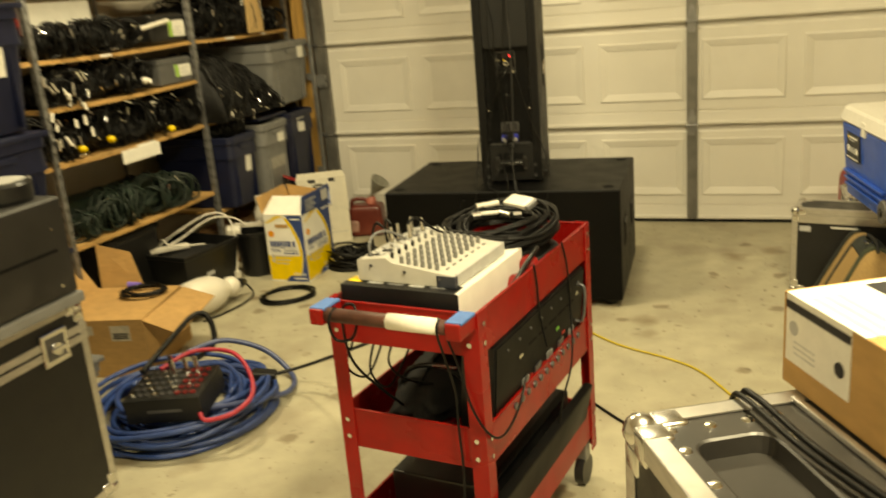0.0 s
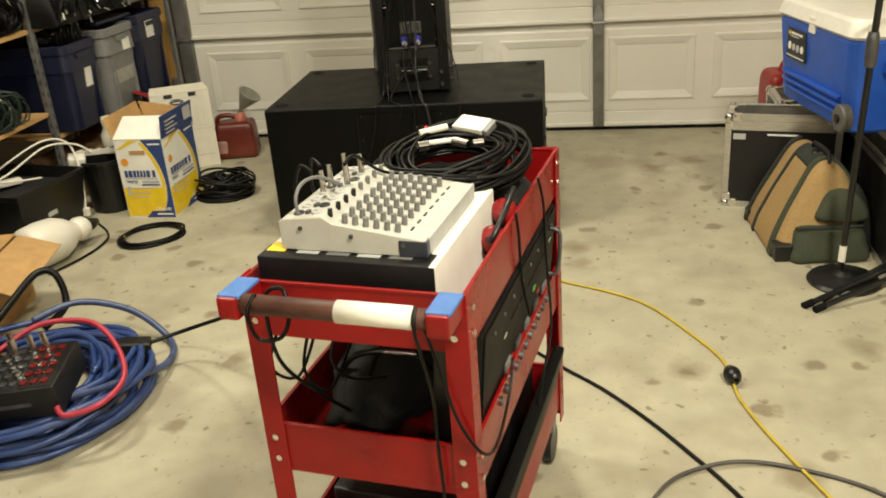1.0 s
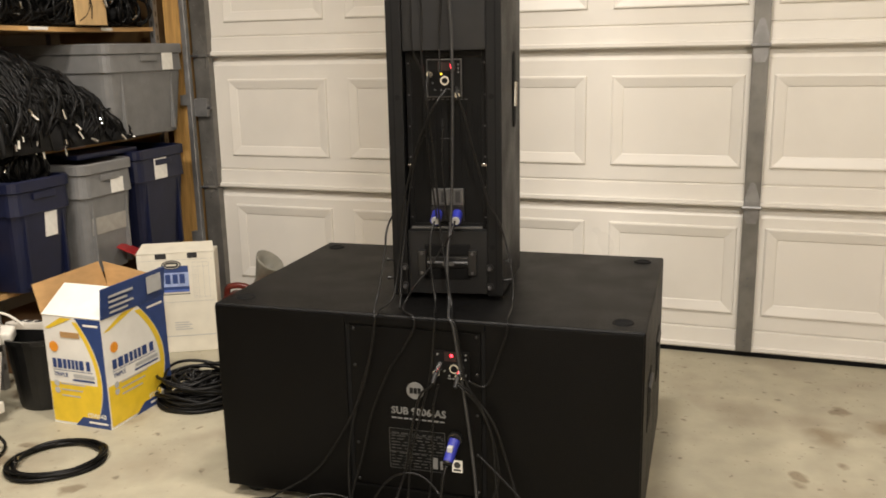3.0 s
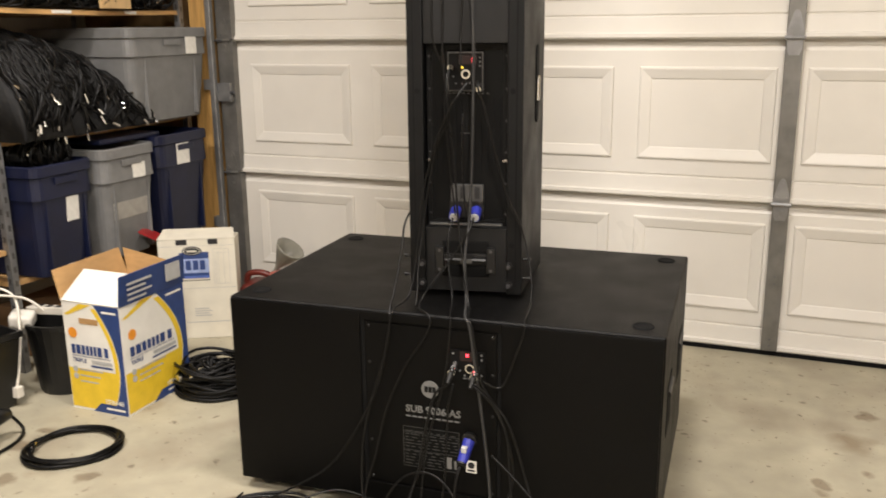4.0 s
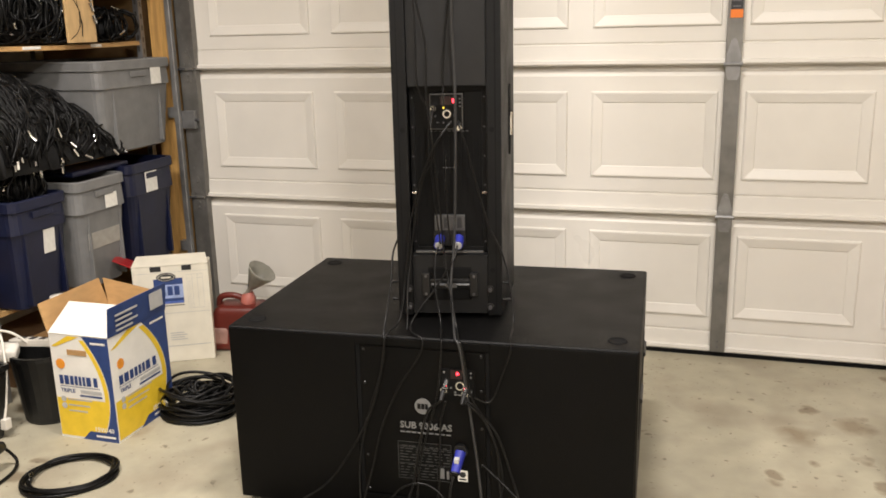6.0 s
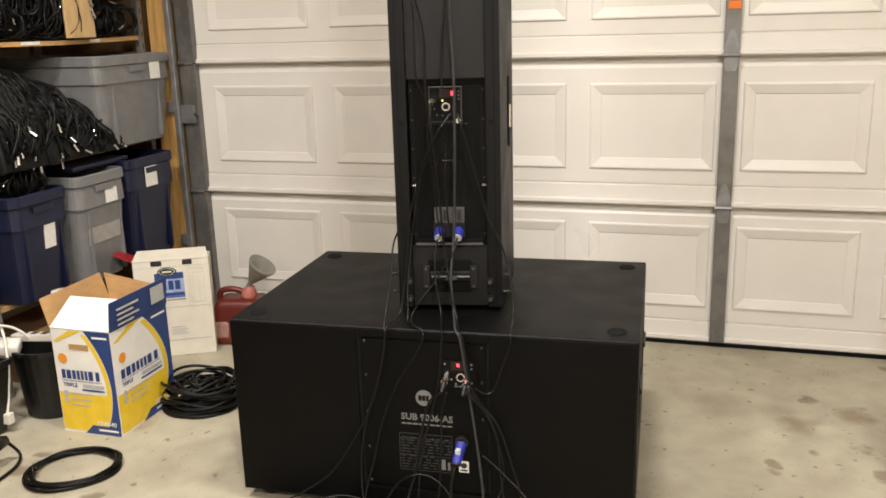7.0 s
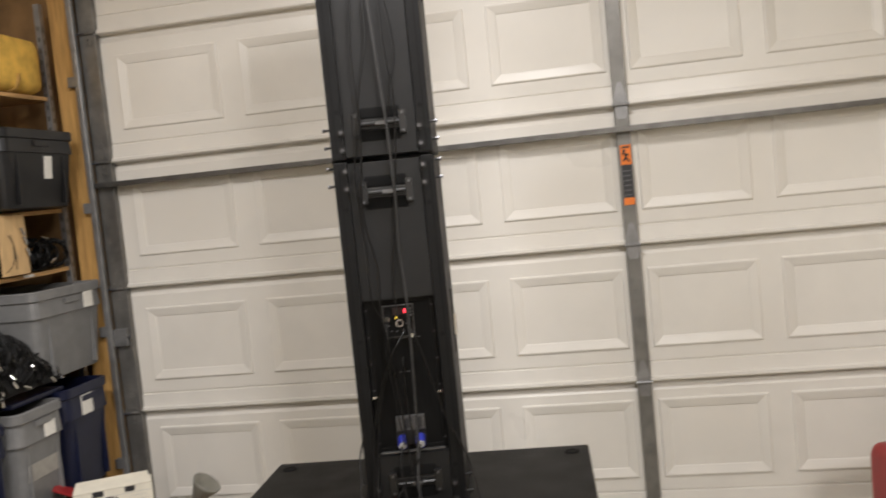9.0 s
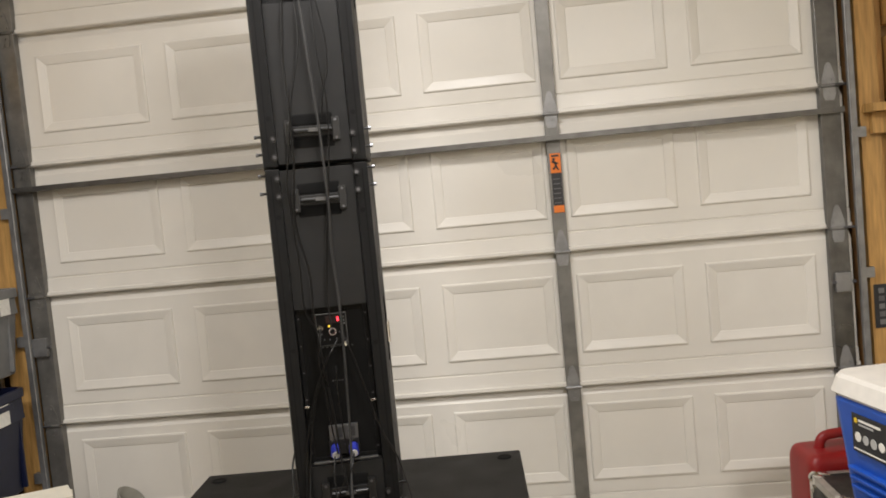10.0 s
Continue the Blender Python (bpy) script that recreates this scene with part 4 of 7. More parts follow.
def heap(y0, y1, z0, z1, n, seed, material, label, x_back=-3.2, x_front=-2.70, r=0.0042, spill=0.0, metal=14, centre=None):
    """A tangle of coiled cables on a shelf, with a few bright plug ends."""
    rnd = random.Random(seed)
    t = thing("cable_heap", pose(0, 0, z0), label, "cables", "heaps of cable")
    H = z1 - z0
    b = bmesh.new()
    ends = []
    for i in range(n):
        y = rnd.uniform(y0 + 0.06, y1 - 0.06)
        edge = 1 - abs(2 * (y - y0) / (y1 - y0) - 1) ** 3
        top = max(0.07, H * (0.45 + 0.55 * edge))
        rad = rnd.uniform(0.05, max(0.06, min(0.15, top * 0.5)))
        cz = rnd.uniform(rad * 0.9, max(rad, top - rad * 0.9))
        x = x_front - 0.05 - rnd.random() ** 2 * 0.30 + (0.06 if cz < H * 0.5 else 0) * spill
        tilt, turn = radians(rnd.uniform(-35, 35)), radians(rnd.uniform(-60, 60))
        fl = rnd.uniform(0.7, 1.35)
        q = Euler((tilt, 0, turn)).to_matrix()
        pts = []
        turns = rnd.choice((1.6, 2.3, 3.2))
        steps = int(15 * turns)
        ph = rnd.uniform(0, 6.28)
        for k in range(steps + 1):
            a = ph + 2 * math.pi * turns * k / steps
            rr = rad * (1 + 0.13 * math.sin(2.3 * a + ph))
            v = q @ Vector((0.02 * math.sin(a * 0.37 + ph) + 0.012 * (k / steps - 0.5), rr * math.cos(a) * fl, rr * math.sin(a)))
            v += Vector((x, y, cz))
            v.z, v.y = max(r, v.z), min(max(v.y, y0), y1)
            v.x = min(v.x, x_front + 0.10 * spill)
            pts.append(v)
        tube(pts, r * rnd.uniform(0.75, 1.35), 5, b)
        ends.append((pts[-1], (pts[-1] - pts[-3]).normalized()))
    part("tangle", b, material, t, soft=True)["kind"] = "stuff"
    lump = bmesh.new()
    bmesh.ops.create_icosphere(lump, subdivisions=4, radius=1.0)
    for v in lump.verts:
        nz = noise.noise(v.co * 3 + Vector((seed, 0, 0))) * 0.22 + noise.noise(v.co * 8 + Vector((0, seed, 0))) * 0.1
        c = v.co * (1 + nz)
        v.co = Vector(((x_back + x_front - 0.07) / 2 + c.x * (x_front - 0.07 - x_back) / 2, (y0 + y1) / 2 + c.y * (y1 - y0) * 0.47, max(0.0, H * 0.38 + c.z * H * 0.48)))
    part("mound", lump, BLACK_SOFT if material is CABLE else material, t, soft=True)
    ends.sort(key=lambda e: -e[0].x)
    for p, d in ends[:min(int(metal * 1.7), len(ends))]:
        e = p + d * 0.045
        if e.z > 0.012:
            part("plug", rod(p, p + d * rnd.uniform(0.022, 0.04), rnd.uniform(0.0045, 0.007), 8), CHROME if rnd.random() < 0.93 else WHITE_PL, t, "bright metal plug")
    return t


def draped_heap(y0, y1, z0, peak, seed, label, x_back=-3.25, x_front=-2.60):
    """A dense mound of cables that droops over itself and falls away to one end."""
    rnd = random.Random(seed)
    t = thing("cable_heap", pose(0, 0, z0), label, "cables", "heaps of cable")

    def top(y):
        u = (y - y0) / (y1 - y0)
        return peak * max(0.06, (0.90 + 0.3 * min(u, 0.3)) * math.sqrt(max(0.0, 1 - (max(0.0, u - 0.15) / 0.85) ** 1.7)))

    def skin(y, s, off=0.0):
        """s from 0 at the crest to 1 at the foot of the mound."""
        h = top(y)
        a = s * math.pi / 2
        depth = (x_front - x_back) * 0.62
        x = x_front - depth + (depth + off) * math.sin(a) ** 0.8
        n = noise.noise(Vector((y * 14, s * 4.0, seed))) * 0.022 + noise.noise(Vector((y * 40, s * 9.0, seed))) * 0.008
        return Vector((x + n, y, max(0.003, (h + off) * math.cos(a) ** 0.75 + n)))

    b = bmesh.new()
    ny, ns = 34, 16
    grid = [[b.verts.new(skin(y0 + (y1 - y0) * i / ny, j / ns)) for j in range(ns + 1)] for i in range(ny + 1)]
    for i in range(ny):
        for j in range(ns):
            b.faces.new((grid[i][j], grid[i + 1][j], grid[i + 1][j + 1], grid[i][j + 1]))
    back = [[b.verts.new((x_back, g[0].co.y, g[0].co.z * 0.9)), b.verts.new((x_back, g[0].co.y, 0.0)), b.verts.new((g[-1].co.x - 0.01, g[0].co.y, 0.0))] for g in grid]
    for i in range(ny):
        p, q, g, h = back[i], back[i + 1], grid[i], grid[i + 1]
        for a1, a2, b2, b1 in ((p[0], q[0], h[0], g[0]), (p[1], q[1], q[0], p[0]), (p[2], q[2], q[1], p[1]), (g[-1], h[-1], q[2], p[2])):
            b.faces.new((a1, a2, b2, b1))
    for g, p in ((grid[0], back[0]), (grid[-1], back[-1])):
        b.faces.new(g + [p[2], p[1], p[0]])
    part("mound", b, BLACK_SOFT, t, soft=True)
    b = bmesh.new()
    tips = []
    for i in range(150):
        y = y0 + 0.006 + (y1 - y0 - 0.13) * rnd.random() ** 1.35
        drift = rnd.uniform(-0.12, 0.36) * rnd.random()
        if y < y0 + 0.2:
            drift *= 0.3
        s0, s1 = rnd.uniform(0.0, 0.55), rnd.uniform(0.7, 1.0)
        off = rnd.uniform(0.0, 0.022)
        wob, ph = rnd.uniform(0.008, 0.035), rnd.uniform(0, 6)
        pts = []
        for k in range(13):
            u = k / 12
            yy = min(y1 - 0.01, max(y0 + 0.006, y + drift * u ** 1.4 + wob * math.sin(5 * u + ph)))
            pts.append(skin(yy, s0 + (s1 - s0) * u, off))
        if i % 4 == 0:
            e = pts[-1]
            for k in range(1, 8):
                u = k / 7
                pts.append(skin(min(y1 - 0.01, max(y0 + 0.006, e.y + 0.05 * math.sin(u * 3) + 0.06 * u)), s1 - (s1 - s0) * 0.5 * u, off + 0.012))
        tube(pts, rnd.uniform(0.003, 0.0055), 5, b)
        if pts[-1].z < top(pts[-1].y) * 0.75:
            tips.append((pts[-1], (pts[-1] - pts[-2]).normalized()))
    for i in range(34):
        yc, sc = rnd.uniform(y0 + 0.06, y1 - 0.14), rnd.uniform(0.25, 0.85)
        ra, rb = rnd.uniform(0.035, 0.10), rnd.uniform(0.10, 0.30)
        ph, turns, off = rnd.uniform(0, 6), rnd.choice((1.2, 1.7, 2.4)), rnd.uniform(0.008, 0.03)
        pts = []
        for k in range(int(18 * turns)):
            a = ph + 2 * math.pi * k / 18
            pts.append(skin(min(y1 - 0.01, max(y0 + 0.006, yc + ra * math.cos(a) * (1 + 0.1 * math.sin(1.7 * a)))), min(1.0, max(0.0, sc + rb * math.sin(a))), off))
        tube(pts, rnd.uniform(0.003, 0.0055), 5, b)
    part("tangle", b, CABLE, t, soft=True)["kind"] = "stuff"
    for p, d in tips[:26]:
        d = (d + Vector((0.3, rnd.uniform(-0.4, 0.4), rnd.uniform(-0.3, 0.2)))).normalized()
        part("plug", rod(p, p + d * rnd.uniform(0.02, 0.038), rnd.uniform(0.004, 0.0068), 8), CHROME if rnd.random() < 0.85 else WHITE_PL, t, "bright metal plug")
    return t


draped_heap(4.47, 5.17, 0.885, 0.40, 3, "big drooping heap of black audio cables on a shelf")
heap(4.48, 5.20, 1.358, 1.60, 60, 5, CABLE, "tangled black cables on a shelf", metal=12)
heap(5.22, 5.54, 1.358, 1.50, 24, 6, CABLE, "small heap of black cables behind a plywood divider", metal=3)
heap(4.52, 4.79, 0.775, 0.885, 30, 7, CABLE, "black cables heaped in a blue tub", x_front=-2.62, metal=9)
heap(3.28, 4.44, 0.885, 1.10, 75, 8, CABLE, "long heap of black cables on a shelf", metal=18)
heap(3.28, 4.13, 1.14, 1.32, 62, 9, CABLE, "long heap of coiled black cables on a shelf", metal=24)
heap(3.28, 4.13, 1.358, 1.52, 70, 10, CABLE, "long heap of black cables on an upper shelf", metal=14)
heap(3.30, 4.44, 0.487, 0.68, 60, 11, GREEN_CABLE, "heap of dark green extension cords on a low shelf", metal=3, r=0.0055)
heap(2.2, 3.24, 0.885, 1.25, 60, 12, CABLE, "heap of black cables on a shelf", metal=22)
heap(2.2, 3.24, 1.358, 1.65, 50, 13, CABLE, "heap of black cables on an upper shelf", metal=8)
heap(4.50, 5.5, 2.165, 2.30, 20, 14, mk("tan_rope", (0.45, 0.25, 0.05), 0.7, var=0.2), "tan straps heaped on the top shelf", metal=0, r=0.009)

tagged(part("plywood_divider", box(-3.2, -2.70, 5.19, 5.206, 1.3585, 1.622, 0.002), mk("plywood", (0.52, 0.34, 0.15), 0.6, var=0.15, scale=10, stretch=(1, 4, 1))), "upright plywood divider on a shelf", "divider")
dv = tagged(part("plywood_sheet", box(-2.708, -2.696, 5.03, 5.205, 1.3585, 1.618, 0.003), mk("plywood_pale", (0.60, 0.40, 0.19), 0.6, var=0.12, scale=10, stretch=(1, 4, 1))), "pale plywood offcut with plugs clipped to it", "plywood")
for z, y in ((1.56, 5.165), (1.52, 5.175), (1.47, 5.185)):
    part("clipped_plug", rod((-2.69, y, z), (-2.684, y + 0.008, z - 0.035), 0.0075, 10), CHROME, dv, "chrome plug")
tagged(part("yellow_sack", box(-3.1, -2.70, 4.95, 5.5, 2.167, 2.42, 0.08, seg=4), mk("yellow_cloth", (0.72, 0.44, 0.08), 0.8, var=0.2, scale=18, bump=0.5, bscale=30), soft=True), "mustard yellow cloth bundle on the top shelf", "cloth")
def labelled_box(z, h, label, material, r):
    """A plastic box by the post with a white card and a green strip on its front."""
    t = thing("cable_box", pose(-2.84, 4.28, z), label, "box")
    part("body", box(-0.18, 0.10, -0.14, 0.155, 0, h, r, seg=4), material, t, soft=r > 0.03)
    part("lid", box(-0.183, 0.103, -0.143, 0.158, h - 0.028, h - 0.016, 0.003), material, t)
    card = part("label", box(0.1, 0.1015, 0.0, 0.145, 0.035, h - 0.04), PAPER, t, "white card label")
    part("label_band", box(0.1015, 0.1025, 0.0, 0.035, 0.035, h - 0.04), LABEL_GREEN, card, "green strip")
    for k in range(3):
        part("label_line", box(0.1015, 0.1021, 0.05, 0.125 - 0.02 * (k % 2), 0.048 + 0.016 * k, 0.053 + 0.016 * k), BOX_GREY, card)
    return t


labelled_box(1.1405, 0.14, "grey plastic box with a green and white label", mk("smoky_plastic", (0.09, 0.09, 0.09), 0.35, var=0.15), 0.014)
labelled_box(1.3585, 0.16, "dark round-topped case with a green label", BLACK, 0.04)
for y, w, h in ((3.5, 0.30, 0.2), (3.85, 0.26, 0.23), (4.15, 0.24, 0.2)):
    cb = tagged(part("carton", box(-3.3, -3.0, y - w / 2, y + w / 2, 1.8505, 1.8505 + h, 0.004), CARD_WHITE), "white cardboard carton on an upper shelf", "carton", "cartons on the shelf")
for y0, y1, h, mat, lab in ((3.36, 3.44, 0.24, RED_PL, "red box behind the cables on an upper shelf"), (3.46, 3.92, 0.255, CARD_WHITE, "white carton behind the cables on an upper shelf")):
    tagged(part("carton", box(-3.2, -2.93, y0, y1, 1.3585, 1.3585 + h, 0.004), mat), lab, "carton", "cartons on the shelf")
rnd = random.Random(77)
for k in range(30):
    y, z = 3.28 + 0.30 * rnd.random() ** 1.4, 0.98 + 0.32 * rnd.random()
    d = Vector((0.25, rnd.uniform(-0.6, 0.6), -1)).normalized() * rnd.uniform(0.03, 0.05)
    p = Vector((-2.715 + 0.02 * rnd.random(), y, z))
    tagged(part("cable_plug", rod(p, p + d, rnd.uniform(0.006, 0.009), 10), CHROME if k % 3 else WHITE_PL), "bright plug hanging from a shelf of cables", "plug", "hanging cable plugs")
for k, (y, z) in enumerate(((3.42, 0.935), (3.62, 0.945), (4.10, 0.915), (3.95, 1.19))):
    tagged(part("cable_end", lathe([(0, 0), (0.016, 0.0), (0.018, 0.02), (0.012, 0.034), (0, 0.034)], 14, m=pose(-2.695 - 0.012, y, z, 0, 80, 20 * k)), BOX_YELLOW if k < 3 else WHITE_PL, soft=True), "bright plastic cable end hanging from the heap", "cable end", "bright cable ends")
tagged(part("white_board", box(-2.728, -2.722, 3.72, 4.02, 0.80, 0.868, 0.002), PAPER), "white card sign hung under a shelf edge", "sign")
tagged(part("power_tube", rod((-2.72, 4.02, 1.45), (-2.72, 4.26, 1.48), 0.012, 12), WHITE_PL), "short white tube light lying among the cables", "tube")

# stacked blue tubs by the near end of the shelves
for z, lab in ((1.142, "dark blue plastic storage tub stacked on another tub"), (0.68, "dark blue plastic storage tub with torn paper labels")):
    tb = tub(2.28, 2.72, -2.72, -2.20, z, 0.44, TUB_BLUE, lab, lid=True, sticker=(0.07, 0.26, 0.07, 0.11, PAPER))
tub(2.28, 2.72, -2.72, -2.20, 0.22, 0.44, TUB_BLUE, "dark blue plastic storage tub at the bottom of a stack", lid=True)
tub(2.26, 2.74, -2.74, -2.18, 0.0, 0.20, TUB_GREY, "shallow grey plastic tub under a stack of tubs", lid=True)

# ---------------------------------------------------------------- road cases
def road_case(name, m, w, d, h, label, lid_at=0.75, latches=(), group="road cases", dish=False, z0=0.0):
    """Plywood case with aluminium edges, ball corners, a lid seam and butterfly latches. Local x 0..w, y 0..d, z 0..h."""
    c = thing(name, m, label, "road case", group)
    e = 0.026
    part("body", box(0.003, w - 0.003, 0.003, d - 0.003, z0 + 0.003, h - (0.030 if dish else 0.003)), CASE_PLY, c)
    for x in (0, w):
        for y in (0, d):
            sx, sy = (1 if x == 0 else -1), (1 if y == 0 else -1)
            b = box(min(x, x + sx * e), max(x, x + sx * e), min(y, y + sy * 0.0025), max(y, y + sy * 0.0025), z0 + 0.02, h - 0.02, 0.0008)
            box(min(x, x + sx * 0.0025), max(x, x + sx * 0.0025), min(y, y + sy * e), max(y, y + sy * e), z0 + 0.02, h - 0.02, 0.0008, b)
            part("edge_trim", b, ALU, c, "aluminium edge trim")
            for z in (z0, h):
                sz = 1 if z == z0 else -1
                cb = bmesh.new()
                bmesh.ops.create_uvsphere(cb, u_segments=14, v_segments=10, radius=0.021)
                bmesh.ops.translate(cb, vec=(x + sx * 0.014, y + sy * 0.014, z + sz * 0.014), verts=cb.verts)
                for dx, dy, dz in ((0.028, 0, 0), (0, 0.028, 0), (0, 0, 0.028)):
                    q = Vector((x + sx * (0.018 + dx), y + sy * (0.018 + dy), z + sz * (0.018 + dz)))
                    box(q.x - 0.0185, q.x + 0.0185, q.y - 0.0185, q.y + 0.0185, q.z - 0.0185, q.z + 0.0185, 0.006, cb)
                part("ball_corner", cb, CHROME, c, "chrome ball corner", soft=True)
    for z in (z0, h):
        sz = 1 if z == z0 else -1
        for y in (0, d):
            sy = 1 if y == 0 else -1
            b = box(0.03, w - 0.03, min(y, y + sy * 0.0025), max(y, y + sy * 0.0025), min(z, z + sz * e), max(z, z + sz * e), 0.0008)
            box(0.03, w - 0.03, min(y, y + sy * e), max(y, y + sy * e), min(z, z + sz * 0.0025), max(z, z + sz * 0.0025), 0.0008, b)
            part("edge_trim", b, ALU, c)
        for x in (0, w):
            sx = 1 if x == 0 else -1
            b = box(min(x, x + sx * 0.0025), max(x, x + sx * 0.0025), 0.03, d - 0.03, min(z, z + sz * e), max(z, z + sz * e), 0.0008)
            box(min(x, x + sx * e), max(x, x + sx * e), 0.03, d - 0.03, min(z, z + sz * 0.0025), max(z, z + sz * 0.0025), 0.0008, b)
            part("edge_trim", b, ALU, c)
    if lid_at:
        for zz, t in ((lid_at + 0.004, 0.022), (lid_at - 0.026, 0.022)):
            for x0, x1, y0, y1 in ((-0.002, w + 0.002, -0.002, 0.001), (-0.002, w + 0.002, d - 0.001, d + 0.002), (-0.002, 0.001, 0.001, d - 0.001), (w - 0.001, w + 0.002, 0.001, d - 0.001)):
                part("lid_band", box(x0, x1, y0, y1, zz, zz + t, 0.0008), ALU, c)
    for kind, x, y in latches:
        ax = 0 if kind in "xX" else 1
        s = 1 if kind in "XY" else -1
        lp = Matrix.Translation((x, y, lid_at)) @ {"X": pose(0, 0, 0, 90, 0, 90), "x": pose(0, 0, 0, 90, 0, -90), "Y": pose(0, 0, 0, 90, 0, 180), "y": pose(0, 0, 0, 90, 0, 0)}[kind]
        la = part("latch", box(-0.052, 0.052, -0.05, 0.05, 0, 0.006, 0.004), CHROME, c, "recessed butterfly latch", at=lp)
        lb = box(-0.036, 0.036, -0.034, 0.034, 0.006, 0.0075, 0.001)
        part("latch_dish", lb, STEEL_DK, la)
        kb = rod((0, -0.004, 0.007), (0, -0.004, 0.016), 0.019, 14)
        box(-0.026, 0.026, -0.011, 0.003, 0.012, 0.018, 0.003, kb)
        part("latch_key", kb, CHROME, la)
        for dx in (-0.043, 0.043):
            for dy in (-0.04, 0.04):
                part("rivet", rod((dx, dy, 0.005), (dx, dy, 0.009), 0.005, 8), CHROME, la)
    return c


# near case on casters, with a speaker box on it
c1 = road_case("road_case", pose(-2.30, 1.50, 0.07), 0.69, 0.605, 0.645, "black road case with aluminium edges on casters", lid_at=0.545, latches=(("X", 0.692, 0.47), ("X", 0.692, 0.14)))
for x in (0.07, 0.62):
    for y in (0.07, 0.535):
        cs = part("caster", box(x - 0.018, x + 0.018, y - 0.02, y + 0.02, -0.025, 0.001, 0.003), STEEL_DK, c1, "small caster")
        part("wheel", rod((x - 0.012, y, -0.04), (x + 0.012, y, -0.04), 0.03, 16), BLACK, cs)
fb = thing("monitor_speaker", pose(-1.885, 1.835, 0.7155), "black plastic amplifier box with rounded corners on a road case", "amplifier")
part("shell", box(-0.27, 0.300, -0.27, 0.255, 0.035, 0.325, 0.02, seg=3), mk("worn_black_plastic", (0.016, 0.015, 0.014), 0.5, var=0.25, scale=12, bump=0.2, bscale=200, dirt=(0.05, 0.045, 0.04), dirt_amt=0.5), fb, soft=False)
part("base_tray", box(-0.27, 0.306, -0.275, 0.262, 0, 0.033, 0.008), TUB_GREY, fb, "grey base tray")
part("side_groove", box(0.299, 0.3012, -0.2, 0.2, 0.17, 0.180), EDGE_BLACK, fb)
for y in (-0.19, 0.19):
    for z in (0.07, 0.24):
        part("screw", rod((0.298, y, z), (0.303, y, z), 0.005, 8), CHROME, fb)
dk = thing("round_speaker", pose(-1.705, 1.995, 1.041), "round black puck with a pale top lying on the box", "puck")
part("body", lathe([(0, 0), (0.082, 0), (0.086, 0.01), (0.086, 0.05), (0.08, 0.058), (0, 0.058)], 32), BLACK, dk, soft=False)
part("top", lathe([(0, 0.0585), (0.07, 0.0585), (0.072, 0.062), (0, 0.063)], 32), BOX_GREY, dk)

# foreground case with a recessed dish in its lid
E1, E2 = Vector((0.88, 0.475, 0)).normalized(), Vector((0.475, -0.88, 0)).normalized()
M2 = Matrix(((E1.x, -E2.x, 0, 0.166 + E2.x * 0.62), (E1.y, -E2.y, 0, 1.075 + E2.y * 0.62), (0, 0, 1, 0.0), (0, 0, 0, 1)))
c2 = road_case("road_case", M2, 0.62, 0.62, 1.02, "tall black road case with aluminium edges and a riveted top plate", lid_at=0.88, dish=True)


def rounded_loop(b, x0, x1, y0, y1, z, r, n=6):
    pts = []
    for cx, cy, a0 in ((x1 - r, y1 - r, 0), (x0 + r, y1 - r, 90), (x0 + r, y0 + r, 180), (x1 - r, y0 + r, 270)):
        for k in range(n):
            a = radians(a0 + 90 * k / (n - 1))
            pts.append(b.verts.new((cx + r * math.cos(a), cy + r * math.sin(a), z)))
    return pts


b = bmesh.new()
loops = [rounded_loop(b, 0.005, 0.615, 0.005, 0.615, 0.992, 0.002), rounded_loop(b, 0.005, 0.615, 0.005, 0.615, 1.0165, 0.002),
         rounded_loop(b, 0.046, 0.142, 0.20, 0.547, 1.0165, 0.024), rounded_loop(b, 0.049, 0.139, 0.203, 0.544, 1.0145, 0.022), rounded_loop(b, 0.052, 0.136, 0.206, 0.541, 0.994, 0.020)]
for p, q in zip(loops, loops[1:]):
    for k in range(len(p)):
        b.faces.new((p[k], p[(k + 1) % len(p)], q[(k + 1) % len(p)], q[k]))
b.faces.new(loops[-1])
pl = part("top_plate", b, mk("plate_grey", (0.035, 0.032, 0.029), 0.42, 0.2, var=0.25, scale=14), c2, "dark top plate with a recessed dish")
for x in (0.038, 0.085, 0.13, 0.165):
    for y in (0.22, 0.575):
        part("rivet", lathe([(0, 0.003), (0.006, 0.002), (0.0075, 0)], 12, m=pose(x, y, 1.0165)), CHROME, pl)
for y in (0.30, 0.38, 0.46, 0.53):
    for x in (0.036, 0.160):
        part("rivet", lathe([(0, 0.003), (0.006, 0.002), (0.0075, 0)], 12, m=pose(x, y, 1.0165)), CHROME, pl)
part("hinge_rail", box(0.196, 0.205, 0.03, 0.60, 1.0175, 1.024, 0.002), ALU, c2, "raised aluminium rail")


def on2(x, y, z=1.026):
    return M2 @ Vector((x, y, z))


cable("power_cable", [on2(0.150, 0.65, 0.93), on2(0.150, 0.629, 1.015), on2(0.152, 0.60, 1.030), on2(0.155, 0.48, 1.0275), on2(0.172, 0.32, 1.0275), on2(0.185, 0.15, 1.0275), on2(0.19, -0.01, 1.027), on2(0.19, -0.05, 0.9)], 0.0042, CABLE, "black cable draped over a road case")
cable("power_cable", [on2(0.138, 0.65, 0.94), on2(0.138, 0.629, 1.014), on2(0.140, 0.60, 1.029), on2(0.143, 0.48, 1.0275), on2(0.159, 0.34, 1.0275), on2(0.172, 0.15, 1.0275), on2(0.178, -0.01, 1.027), on2(0.178, -0.05, 0.9)], 0.0036, CABLE, "black cable draped over a road case")

